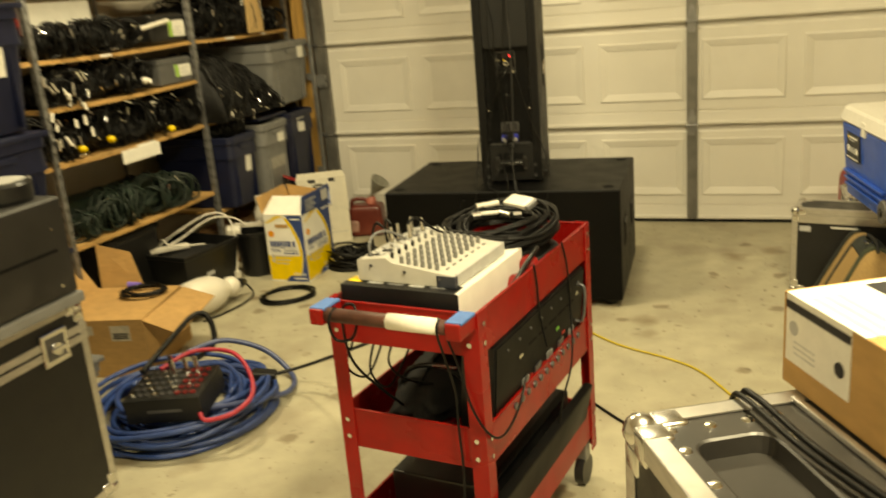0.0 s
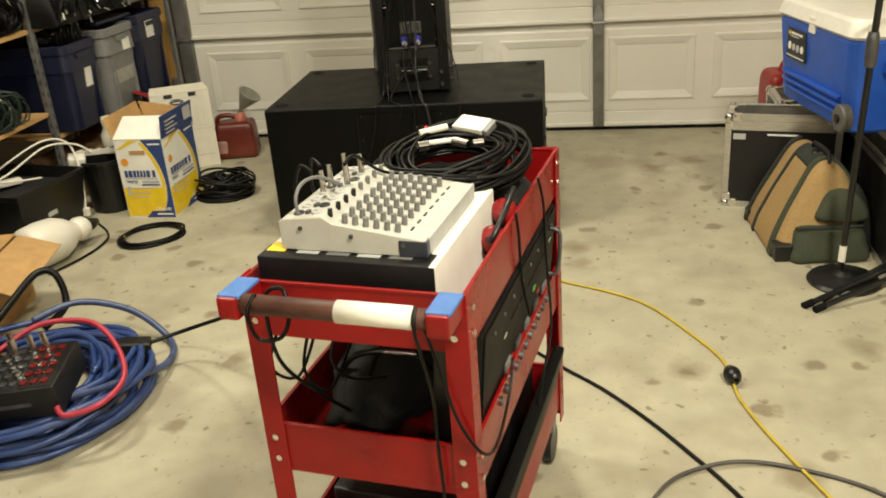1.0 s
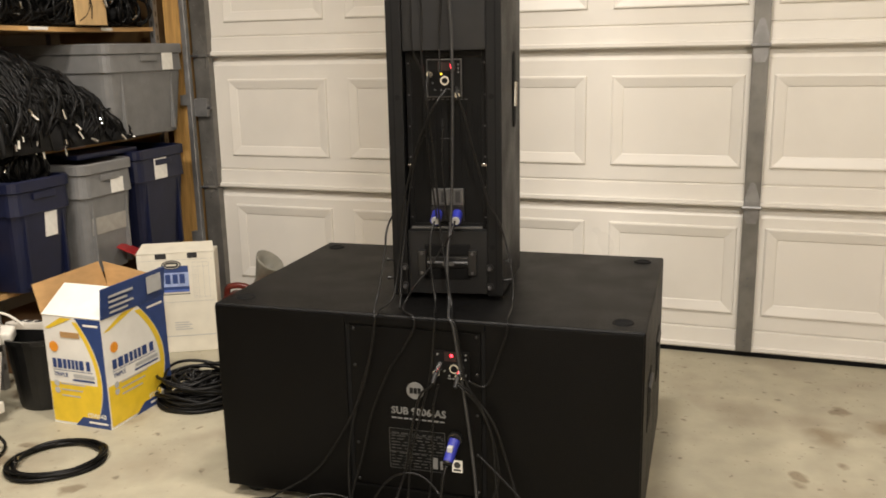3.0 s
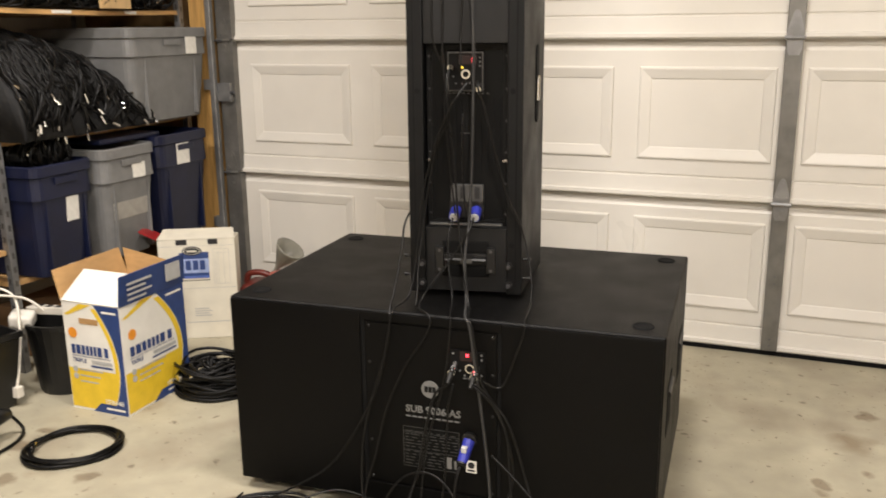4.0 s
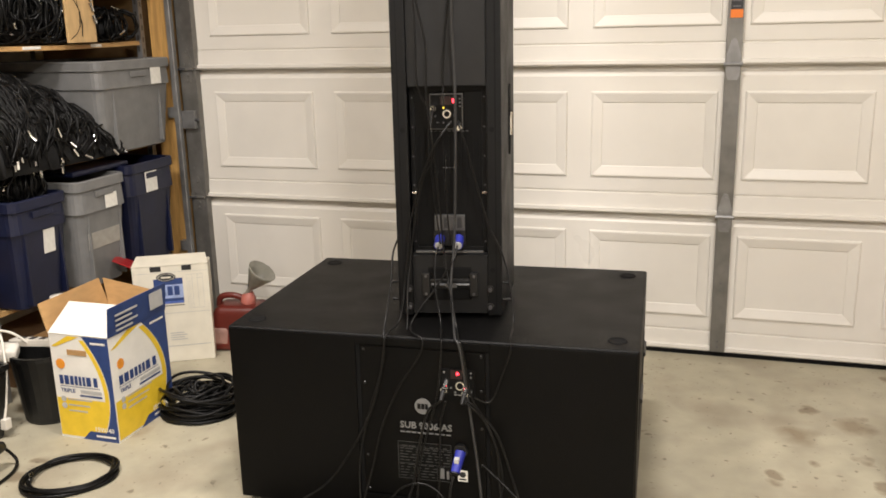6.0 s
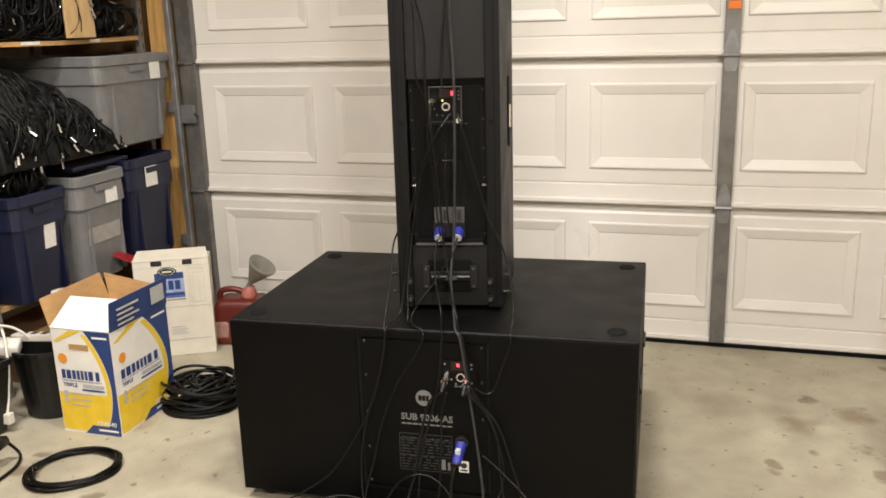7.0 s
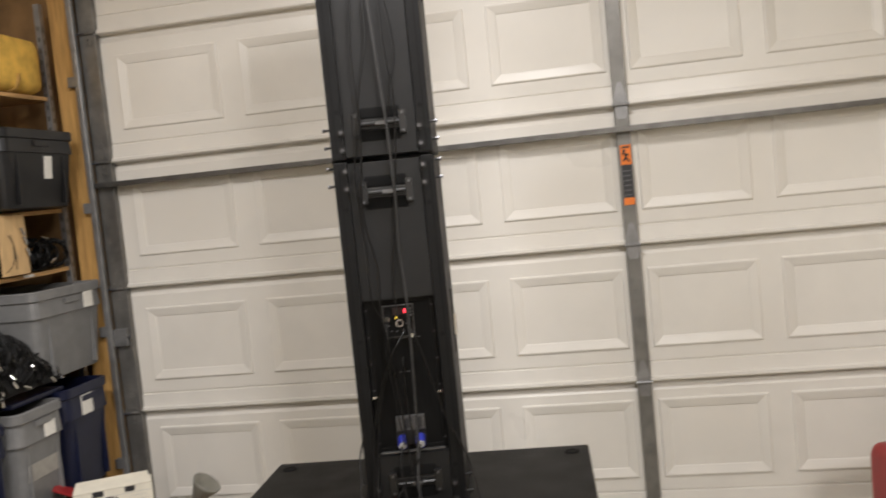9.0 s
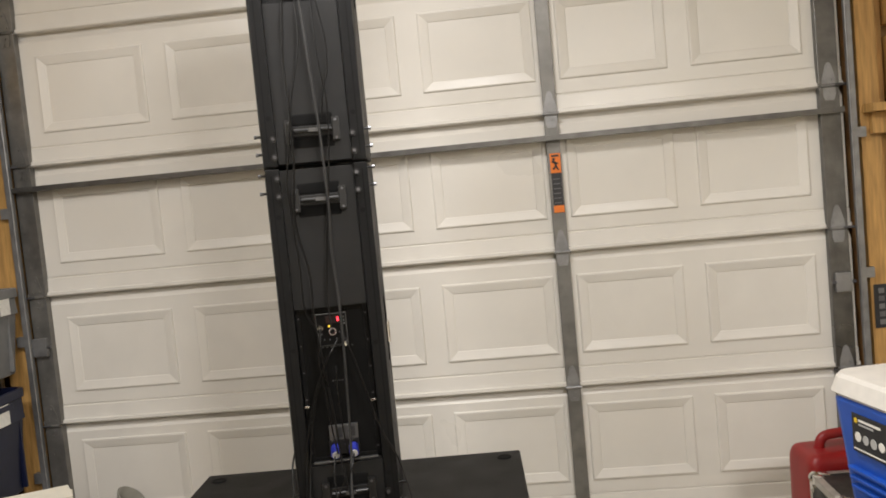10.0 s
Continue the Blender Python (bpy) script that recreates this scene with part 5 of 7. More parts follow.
cx2 = thing("carton", M2 @ pose(0.212, 0.287, 1.0225), "brown cardboard carton with a white shipping label", "carton")
part("box", box(0, 0.27, 0.0, 0.36, 0, 0.115, 0.002), CARD, cx2)
lb = part("label", box(-0.0012, 0.001, 0.225, 0.352, 0.032, 0.1162), PAPER, cx2, "white shipping label folded over the edge")
part("label_top", box(-0.0012, 0.17, 0.20, 0.352, 0.1152, 0.1164), PAPER, lb)
part("label_band", box(-0.002, -0.0012, 0.225, 0.352, 0.098, 0.108), INK, lb)
part("label_dot", rod((-0.0012, 0.243, 0.062), (-0.002, 0.243, 0.062), 0.009, 16), INK, lb)
part("label_mark", rod((-0.0012, 0.335, 0.076), (-0.0018, 0.335, 0.076), 0.009, 16), BOX_GREY, lb)
for k in range(3):
    part("label_line", box(-0.0016, -0.0012, 0.29, 0.335, 0.045 + k * 0.007, 0.0465 + k * 0.007), BOX_GREY, lb)
part("label_block", box(0.09, 0.16, 0.21, 0.34, 0.1164, 0.117), INK, lb)
for k in range(3):
    part("label_line", box(0.01 + 0.015 * k, 0.018 + 0.015 * k, 0.2, 0.32, 0.1164, 0.117), BOX_GREY, lb)

# ---------------------------------------------------------------- floor things on the west side
cb = thing("cardboard_box", pose(-2.605, 2.915, 0, 0, 0, 12), "brown cardboard box with spread flaps on the floor", "cardboard box")
W, D, Hh = 0.435, 0.44, 0.262
for x0, x1, y0, y1 in ((0, W, 0, 0.005), (0, W, D - 0.005, D), (0, 0.005, 0.005, D - 0.005), (W - 0.005, W, 0.005, D - 0.005)):
    part("wall", box(x0, x1, y0, y1, 0, Hh), CARD, cb)
part("bottom", box(0.005, W - 0.005, 0.005, D - 0.005, 0.001, 0.006), CARD, cb)


def flap(pts, mat, parent, t=0.004, name="flap"):
    b = bmesh.new()
    p = [Vector(q) for q in pts]
    nrm = (p[1] - p[0]).cross(p[2] - p[0]).normalized() * t
    lo, hi = [b.verts.new(q) for q in p], [b.verts.new(q + nrm) for q in p]
    b.faces.new(lo[::-1])
    b.faces.new(hi)
    for k in range(len(p)):
        b.faces.new((lo[k], lo[(k + 1) % len(p)], hi[(k + 1) % len(p)], hi[k]))
    return part(name, b, mat, parent)


flap([(0.0, 0.03, Hh), (0.0, D, Hh), (-0.07, D - 0.01, Hh + 0.13), (-0.06, 0.06, Hh + 0.12)], CARD, cb)
flap([(0.02, D, Hh), (0.24, D, Hh), (0.17, D + 0.05, Hh + 0.17), (0.0, D + 0.05, Hh + 0.215)], CARD, cb)
flap([(0.0, 0.0, Hh + 0.001), (W, 0.0, Hh + 0.001), (W - 0.005, D * 0.96, Hh + 0.010), (0.01, D * 0.96, Hh + 0.010)], CARD, cb)
flap([(W, 0.0, Hh), (W, D, Hh), (W + 0.155, D * 0.97, Hh - 0.045), (W + 0.15, 0.02, Hh - 0.075)], CARD, cb)
st = part("label", box(0.28, 0.37, -0.0015, -0.0002, 0.17, 0.24), mk("grubby_label", (0.50, 0.45, 0.36), 0.7, var=0.15), cb, "grubby printed label")
for k in range(3):
    part("label_line", box(0.29, 0.36, -0.0022, -0.0015, 0.18 + k * 0.010, 0.186 + k * 0.010), INK, st)
part("label", box(0.14, 0.20, -0.0015, -0.0002, 0.20, 0.243), bpy.data.materials["grubby_label"], cb)
lp = tagged(part("cable_coil", coil_bm(0.105, 0.075, 5, 0.0055, 0.02, 4, spread=0.18), CABLE, soft=True, at=pose(-2.375, 3.28, 0.282, 0, 0, 20)), "small coil of black cable lying on the box flap", "cable")
tagged(part("purple_plug", rod((-2.50, 3.33, 0.298), (-2.44, 3.345, 0.297), 0.017, 14, r2=0.012), mk("purple", (0.20, 0.13, 0.55), 0.4, var=0.1), soft=False), "purple plug of a cable", "plug")

jug = thing("white_jug", Matrix.Translation((-2.395, 3.745, 0.100)) @ Vector((0.2, 0.96, -0.07)).to_track_quat("Z", "Y").to_matrix().to_4x4(), "white plastic floodlight housing lying on the floor beside a carton", "lamp housing")
part("body", lathe([(0, -0.13), (0.07, -0.128), (0.092, -0.10), (0.098, -0.02), (0.093, 0.05), (0.075, 0.10), (0.050, 0.14), (0.042, 0.16)], 32), WHITE_PL, jug, soft=True)
part("knob", lathe([(0.040, 0.158), (0.050, 0.168), (0.054, 0.185), (0.051, 0.212), (0.038, 0.228), (0, 0.232)], 28), WHITE_PL, jug, soft=True)
part("cable_boot", lathe([(0.026, 0.225), (0.028, 0.26), (0.016, 0.30), (0, 0.302)], 16), BLACK, jug, soft=True)
cable("jug_cable", [(-2.335, 4.045, 0.065), (-2.31, 4.06, 0.02), (-2.28, 4.01, 0.008), (-2.265, 3.92, 0.008), (-2.27, 3.84, 0.008), (-2.29, 3.74, 0.008), (-2.33, 3.62, 0.008)], 0.0055, CABLE, "thin black lead curling on the floor")

# blue snake cable with its stage box
tagged(part("snake_cable", coil_bm(0.37, 0.36, 24, 0.0105, 0.115, 21, seg=7, spread=0.50, steps=40), BLUE_CABLE, soft=True, at=pose(-1.80, 2.72, 0)), "large coil of thick blue snake cable on the floor", "cable coil")
cable("snake_cable_end", [(-1.56, 2.55, 0.13), (-1.46, 2.75, 0.08), (-1.45, 2.92, 0.03), (-1.52, 3.08, 0.02), (-1.68, 3.14, 0.10), (-1.85, 3.10, 0.15), (-1.95, 2.98, 0.14)], 0.0115, mk("faded_blue_cable", (0.055, 0.075, 0.17), 0.4, var=0.15), "loose end of the faded blue snake cable")
cable("snake_tail", [(-2.05, 2.80, 0.12), (-2.02, 2.98, 0.2), (-1.98, 3.10, 0.26), (-1.93, 3.13, 0.24), (-1.90, 3.10, 0.14), (-1.93, 3.0, 0.1)], 0.0125, CABLE, "thick dark cable arching out of the coil")
sb = thing("stage_box", pose(-1.695, 2.555, 0.128, 5, -3, 13), "black stage box with rows of audio sockets on cable", "stage box")
part("body", box(-0.145, 0.145, -0.115, 0.115, 0, 0.095, 0.006), CASE_PLY, sb)
part("panel", box(-0.138, 0.138, -0.108, 0.108, 0.0945, 0.0975, 0.002), BLACK, sb)
part("front_slot", box(-0.06, 0.07, -0.1165, -0.114, 0.04, 0.052, 0.001), STEEL_DK, sb)
for i in range(9):
    for j in range(5):
        x, y = -0.115 + i * 0.0285, -0.083 + j * 0.04
        red = i >= 6
        so = part("socket", lathe([(0.0, 0.003), (0.006, 0.003), (0.0065, 0.006), (0.0105, 0.006), (0.011, 0)], 12, m=pose(x, y, 0.0975)), SOCKET_RED if red else (STEEL_DK if (i + j) % 3 else CHROME), sb)
cable("red_cable", [(-1.80, 2.62, 0.235), (-1.72, 2.72, 0.27), (-1.58, 2.76, 0.262), (-1.47, 2.70, 0.22), (-1.40, 2.60, 0.175), (-1.42, 2.50, 0.15), (-1.50, 2.45, 0.14), (-1.53, 2.46, 0.16)], 0.0085, RED_CABLE, "red cable looping over the stage box")
for k, (dx, dy) in enumerate(((-0.09, 0.06), (-0.06, 0.02), (-0.02, 0.05), (0.01, 0.07))):
    tagged(part("audio_plug", rod((-1.665 + dx, 2.575 + dy, 0.226), (-1.675 + dx, 2.58 + dy, 0.285), 0.009, 12), CHROME), "chrome audio plug standing in the stage box", "plug", "plugs in the stage box")
tagged(part("cord_adapter", box(-0.05, 0.05, -0.03, 0.03, 0, 0.045, 0.014, seg=3), BLACK, at=pose(-1.545, 2.90, 0.075, 0, 10, 25)), "black power cord connector lying on the blue cable", "connector")
cable("cart_power_cord", [(-1.50, 2.92, 0.10), (-1.36, 2.98, 0.13), (-1.05, 2.80, 0.30), (-0.80, 2.55, 0.46), (-0.62, 2.35, 0.53)], 0.007, CABLE, "black power cord running up to the cart")

# oil carton, white carton, fuel can
OX0, OX1, OY0, OY1, OH = -2.318, -2.075, 4.285, 4.615, 0.388
oil = thing("oil_carton", pose(0, 0, 0), "open white, yellow and blue motor oil carton on the floor", "carton")
for x0, x1, y0, y1 in ((OX0, OX1, OY0, OY0 + 0.004), (OX0, OX1, OY1 - 0.004, OY1), (OX0, OX0 + 0.004, OY0 + 0.004, OY1 - 0.004), (OX1 - 0.004, OX1, OY0 + 0.004, OY1 - 0.004)):
    part("wall", box(x0, x1, y0, y1, 0.0, OH), CARD_WHITE, oil)
part("lining", box(OX0 + 0.0045, OX1 - 0.0045, OY0 + 0.0045, OY1 - 0.0045, 0.001, 0.006), CARD, oil)
for x0, x1, y0, y1 in ((OX0 + 0.004, OX1 - 0.004, OY1 - 0.0065, OY1 - 0.0042), (OX0 + 0.0042, OX0 + 0.0065, OY0 + 0.01, OY1 - 0.01)):
    part("lining", box(x0, x1, y0, y1, 0.01, OH), CARD, oil)
flap([(OX0, OY0, OH), (OX1, OY0, OH), (OX1 - 0.015, OY0 + 0.10, OH + 0.085), (OX0 + 0.02, OY0 + 0.10, OH + 0.085)], CARD_WHITE, oil)
rf = flap([(OX1, OY0, OH), (OX1, OY1, OH), (OX1 + 0.012, OY1, OH + 0.105), (OX1 + 0.012, OY0, OH + 0.105)], BOX_BLUE, oil)
flap([(OX0, OY1, OH), (OX1, OY1, OH), (OX1 - 0.01, OY1 + 0.02, OH + 0.06), (OX0 - 0.03, OY1 + 0.02, OH + 0.10)], CARD, oil)
flap([(OX0, OY1, OH), (OX0, OY0, OH), (OX0 - 0.035, OY0 + 0.01, OH + 0.10), (OX0 - 0.035, OY1, OH + 0.105)], CARD, oil)


def printed_face(w, h, place, parent):
    """Print on one face of the carton: yellow swoosh, blue corner, badge, bars for the lettering."""
    def region(fn, mat, lift, n=26):
        b = bmesh.new()
        lo, hi = [], []
        for k in range(n + 1):
            u, v0, v1 = fn(k / n)
            lo.append(b.verts.new(place @ Vector((u * w, v0 * h, lift))))
            hi.append(b.verts.new(place @ Vector((u * w, v1 * h, lift))))
        for k in range(n):
            b.faces.new((lo[k], lo[k + 1], hi[k + 1], hi[k]))
        return part("print", b, mat, parent)

    def arc(v, bulge, edge):
        return edge + bulge * (1 - ((v - 0.42) / 0.62) ** 2)

    def band(e0, e1, b0, b1, v0=0.0, v1=1.0):
        def fn(t):
            v = v0 + (v1 - v0) * t
            return v, min(1, max(0, arc(v, b0, e0))), min(1, max(0, arc(v, b1, e1)))
        return fn

    swap = place @ Matrix(((0, 1, 0, 0), (1, 0, 0, 0), (0, 0, 1, 0), (0, 0, 0, 1)))
    place_keep = place

    def upright(fn, mat, lift, n=30):
        b = bmesh.new()
        lo, hi = [], []
        for k in range(n + 1):
            v, u0, u1 = fn(k / n)
            lo.append(b.verts.new(place_keep @ Vector((u0 * w, v * h, lift))))
            hi.append(b.verts.new(place_keep @ Vector((max(u1, u0 + 0.002) * w, v * h, lift))))
        for k in range(n):
            b.faces.new((lo[k], lo[k + 1], hi[k + 1], hi[k]))
        return part("print", b, mat, parent)

    upright(lambda t: (0.06 + 0.935 * t, min(0.97, arc(0.06 + 0.935 * t, 0.42, 0.50)), 0.998), BOX_BLUE, 0.0008)
    upright(lambda t: (0.03 + 0.93 * t, min(0.93, arc(0.03 + 0.93 * t, 0.44, 0.40)), min(0.985, arc(0.03 + 0.93 * t, 0.42, 0.49))), BOX_YELLOW, 0.0012)
    upright(lambda t: (0.02 + 0.37 * t, 0.01, min(0.9, arc(0.02 + 0.37 * t, 0.44, 0.40))), BOX_YELLOW, 0.0010)
    upright(lambda t: (0.88 + 0.11 * t, 0.02 + 0.3 * t, 0.10 + 0.42 * t), BOX_YELLOW, 0.0014, 6)
    upright(lambda t: (0.0 + 0.085 * t, 0.38 + 0.14 * t, 0.995), BOX_BLUE, 0.0016, 6)

    def bar(u0, u1, v0, v1, mat, lift=0.002):
        b = bmesh.new()
        b.faces.new([b.verts.new(place @ Vector((u * w, v * h, lift))) for u, v in ((u0, v0), (u1, v0), (u1, v1), (u0, v1))])
        part("print", b, mat, parent)

    # brand lettering as plain blocks
    for k, (u, wd) in enumerate(((0.10, 0.065), (0.185, 0.075), (0.28, 0.06), (0.36, 0.05), (0.43, 0.045), (0.495, 0.045), (0.56, 0.075), (0.68, 0.065))):
        bar(u, u + wd, 0.525, 0.612, BOX_BLUE)
    bar(0.09, 0.78, 0.505, 0.51, BOX_BLUE)
    glyphs("tagline", "TRIPLE", 0.052 * h, BOX_BLUE, parent, place @ Matrix.Translation((0.10 * w, 0.45 * h, 0.002)), depth=0.0002, bold=0.25)
    bar(0.44, 0.80, 0.452, 0.482, BOX_GREY)
    bar(0.42, 0.80, 0.418, 0.435, BOX_BLUE)
    for k in range(3):
        bar(0.20, 0.62 - 0.05 * k, 0.375 - 0.055 * k, 0.388 - 0.055 * k, BOX_GREY)
    for k in range(2):
        b = rod((0, 0, 0), (0, 0, 0.0008), 0.011, 14)
        bmesh.ops.transform(b, matrix=place @ Matrix.Translation((0.13 * w, (0.38 - 0.065 * k) * h, 0.0018)), verts=b.verts)
        part("print", b, BOX_GREY, parent)
    b = rod((0, 0, 0), (0, 0, 0.0008), 0.0185, 20)
    bmesh.ops.transform(b, matrix=place @ Matrix.Translation((0.15 * w, 0.72 * h, 0.0018)), verts=b.verts)
    part("badge", b, BOX_ORANGE, parent)
    glyphs("grade", "15W-40", 0.062 * h, CARD_WHITE, parent, place @ Matrix.Translation((0.60 * w, 0.09 * h, 0.002)), depth=0.0002, bold=0.3)
    bar(0.62, 0.95, 0.035, 0.055, CARD_WHITE)
    bar(0.70, 0.95, 0.93, 0.95, CARD_WHITE)


printed_face(OX1 - OX0, OH, Matrix.Translation((OX0, OY0, 0)) @ FRONT, oil)
printed_face(OY1 - OY0, OH, Matrix(((0, 0, 1, OX1), (1, 0, 0, OY0), (0, 1, 0, 0), (0, 0, 0, 1))), oil)
part("hand_hole", box(OX0 + 0.07, OX0 + 0.15, OY0 - 0.0025, OY0 - 0.0012, 0.315, 0.335, 0.0005), CARD, oil)
for k in range(4):
    part("flap_line", box(OX1 + 0.0165 + 0.0004 * k, OX1 + 0.0172 + 0.0008 * k, OY0 + 0.03, OY0 + 0.12 + 0.03 * (k % 2), OH + 0.015 + 0.018 * k, OH + 0.022 + 0.018 * k), BOX_GREY, rf)
part("flap_patch", box(OX1 + 0.016, OX1 + 0.0185, OY0 + 0.225, OY0 + 0.30, OH + 0.03, OH + 0.09), BOX_GREY, rf)

wc = thing("white_carton", pose(-2.462, 4.945, 0, -3, 0, 29), "tall cream carton with a blue label leaning by the door", "carton")
CREAM = mk("cream_card", (0.72, 0.675, 0.56), 0.62, var=0.06, scale=14, dirt=(0.55, 0.48, 0.36), dirt_amt=0.3)
part("box", box(0, 0.315, 0, 0.16, 0.0, 0.425, 0.005), CREAM, wc)
flap([(0, 0, 0.426), (0.315, 0, 0.426), (0.30, 0.11, 0.452), (0.01, 0.11, 0.452)], CREAM, wc)
flap([(0, 0.0, 0.426), (0.0, 0.14, 0.426), (-0.075, 0.13, 0.462), (-0.075, 0.01, 0.462)], RED_PL, wc)
for x0, x1 in ((0.075, 0.120), (0.205, 0.245)):
    part("hand_slot", box(x0, x1, -0.0012, 0.010, 0.404, 0.4265, 0.001), INK, wc, "torn hand slot")
part("fold_line", box(0.004, 0.311, -0.0009, 0, 0.398, 0.3992), BOX_GREY, wc)
bl = part("label", box(0.085, 0.205, -0.0012, 0, 0.262, 0.372), BOX_BLUE, wc, "blue and white printed label")
part("label_block", box(0.103, 0.205, -0.0018, -0.0012, 0.285, 0.345), mk("pale_blue_print", (0.34, 0.42, 0.66), 0.5, var=0.25), bl)
part("label_wave", box(0.103, 0.205, -0.0019, -0.0012, 0.262, 0.272), mk("mid_blue_print", (0.10, 0.17, 0.50), 0.5, var=0.25), bl)
oval = Matrix.Translation((0.138, -0.0012, 0.378)) @ pose(0, 0, 0, 90, 0, 0)
part("label_badge", lathe([(0, 0.0010), (0.038, 0.0010), (0.040, 0)], 28, m=oval @ Matrix.Diagonal((1, 0.48, 1, 1))), INK, bl)
part("badge_ring", lathe([(0.031, 0.0016), (0.034, 0.0016), (0.034, 0.0008), (0.031, 0.0008)], 28, m=oval @ Matrix.Diagonal((1, 0.44, 1, 1))), CREAM, bl)
part("badge_bar", box(0.118, 0.158, -0.0030, -0.0022, 0.374, 0.381), CREAM, bl)
for u in (0.110, 0.140, 0.168):
    part("label_digit", box(u, u + 0.021, -0.0026, -0.0018, 0.298, 0.338), BOX_BLUE, bl)
for k in range(10):
    part("print_word", box(0.094 + 0.0115 * k, 0.103 + 0.0115 * k, -0.0008, 0, 0.2505, 0.2545), INK, wc)
# table of thin rules beside the label
for x in (0.222, 0.244, 0.266, 0.288):
    part("table_rule", box(x, x + 0.0009, -0.0008, 0, 0.235, 0.385), BOX_GREY, wc)
for z in (0.235, 0.366, 0.384):
    part("table_rule", box(0.222, 0.289, -0.0008, 0, z, z + 0.0010), BOX_GREY, wc)
for k in range(11):
    part("print_word", box(0.226, 0.238 + 0.003 * (k % 2), -0.0007, 0, 0.242 + 0.011 * k, 0.2435 + 0.011 * k), BOX_GREY, wc)
for k in range(4):
    part("print_line", box(0.135, 0.205 - 0.012 * (k % 2), -0.001, 0, 0.098 + k * 0.010, 0.1015 + k * 0.010), BOX_GREY, wc)
part("print_line", box(0.10, 0.30, -0.001, 0, 0.070, 0.073), BOX_GREY, wc)
part("tape_edge", box(0.004, 0.311, -0.0009, 0, 0.218, 0.2195), BOX_GREY, wc)

CAN_RED = mk("sun_bleached_red", (0.125, 0.015, 0.009), 0.4, var=0.2, scale=9, dirt=(0.22, 0.06, 0.04), dirt_amt=0.5)
can = thing("fuel_can", pose(-2.145, 5.27, 0, 0, 0, 12), "red plastic fuel can with a funnel in its spout", "fuel can")
b = box(-0.130, 0.120, -0.085, 0.085, 0.0, 0.205, 0.038, seg=4)
for v in b.verts:
    k = max(0.0, (v.co.z - 0.13) / 0.085)
    v.co.x = v.co.x * (1 - 0.22 * k) + 0.01 * k
    v.co.y *= 1 - 0.15 * k
part("body", b, CAN_RED, can, soft=True)
part("handle", tube(spline([(-0.098, 0, 0.17), (-0.092, 0, 0.225), (-0.05, 0, 0.240), (0.0, 0, 0.232), (0.03, 0, 0.205)], 6), 0.014, 10), CAN_RED, can, soft=True)
part("spout", lathe([(0.034, 0.0), (0.032, 0.03), (0.022, 0.042), (0.018, 0.052), (0, 0.052)], 18, m=pose(0.035, 0, 0.205, 0, 14, 0)), mk("pale_red", (0.42, 0.13, 0.10), 0.5), can, "worn pale red collar", soft=True)
part("pale_patch", box(-0.1318, -0.03, -0.0868, 0.05, 0.022, 0.118, 0.034, seg=4), mk("scuffed_red", (0.34, 0.19, 0.155), 0.6, var=0.3, scale=14), can, "translucent pale lower wall", soft=True)
fn = thing("funnel", pose(-2.104, 5.27, 0.256, 0, 38, 0) @ Matrix.Scale(0.90, 4), "grey-green plastic funnel stuck in the fuel can", "funnel")
part("cone", lathe([(0.009, -0.03), (0.012, 0.022), (0.018, 0.034), (0.068, 0.135), (0.073, 0.148), (0.069, 0.150), (0.015, 0.040), (0.006, 0.02)], 32), FUNNEL, fn, soft=True)

tagged(part("cable_coil", coil_bm(0.150, 0.130, 44, 0.0058, 0.105, 31, spread=0.85), CABLE, soft=True, at=pose(-1.945, 4.60, 0)), "pile of coiled black cable on the floor by the carton", "cable coil")
tagged(part("cable_coil", coil_bm(0.148, 0.128, 5, 0.006, 0.018, 32, spread=0.14), CABLE, soft=True, at=pose(-2.075, 4.035, 0, 0, 0, 35)), "neat loop of black cable on the floor", "cable coil")
for p, q in (((-2.185, 3.985, 0.024), (-2.165, 3.965, 0.024)),):
    tagged(part("cable_plug", rod(p, q, 0.0075, 10), CHROME), "chrome plug on the end of a cable loop", "plug", "plugs of the cable loop")
for k in range(2):
    tagged(part("cable_plug", rod((-2.03 + 0.05 * k, 4.49 + 0.02 * (k % 2), 0.075 + 0.01 * k), (-2.005 + 0.05 * k, 4.475, 0.07 + 0.012 * k), 0.0085, 10), CHROME), "chrome plug in the cable pile", "plug", "plugs in the cable pile")

bn = thing("black_bin", pose(-2.72, 4.06, 0, 0, 0, -8), "black plastic bin full of white power strips", "bin")
part("body", lathe([(0, 0.0), (0.25, 0.0), (0.262, 0.01), (0.30, 0.25), (0.312, 0.255), (0.312, 0.275), (0.296, 0.275), (0.255, 0.03), (0, 0.03)], 4, m=pose(0, 0, 0, 0, 0, 45)), BLACK, bn)
part("label", box(-0.03, 0.03, -0.001, 0.001, -0.03, 0.03), BOX_GREY, bn, at=pose(0.199, -0.02, 0.15, 0, 0, 90))
part("stuffing", box(-0.18, 0.18, -0.18, 0.18, 0.10, 0.24, 0.05, seg=4), BLACK_SOFT, bn, soft=True)
bk = thing("black_bucket", pose(-2.475, 4.43, 0), "black plastic bucket beside the oil carton", "bucket")
part("body", lathe([(0, 0), (0.095, 0), (0.10, 0.01), (0.125, 0.25), (0.131, 0.252), (0.131, 0.268), (0.12, 0.268), (0.096, 0.02), (0, 0.02)], 28), BLACK, bk, soft=False)
ps = thing("power_strip", pose(-2.57, 4.40, 0.285, 0, -6, -4), "white power strip lying across the bucket", "power strip")
part("body", box(-0.02, 0.21, -0.02, 0.02, -0.004, 0.022, 0.005), WHITE_PL, ps)
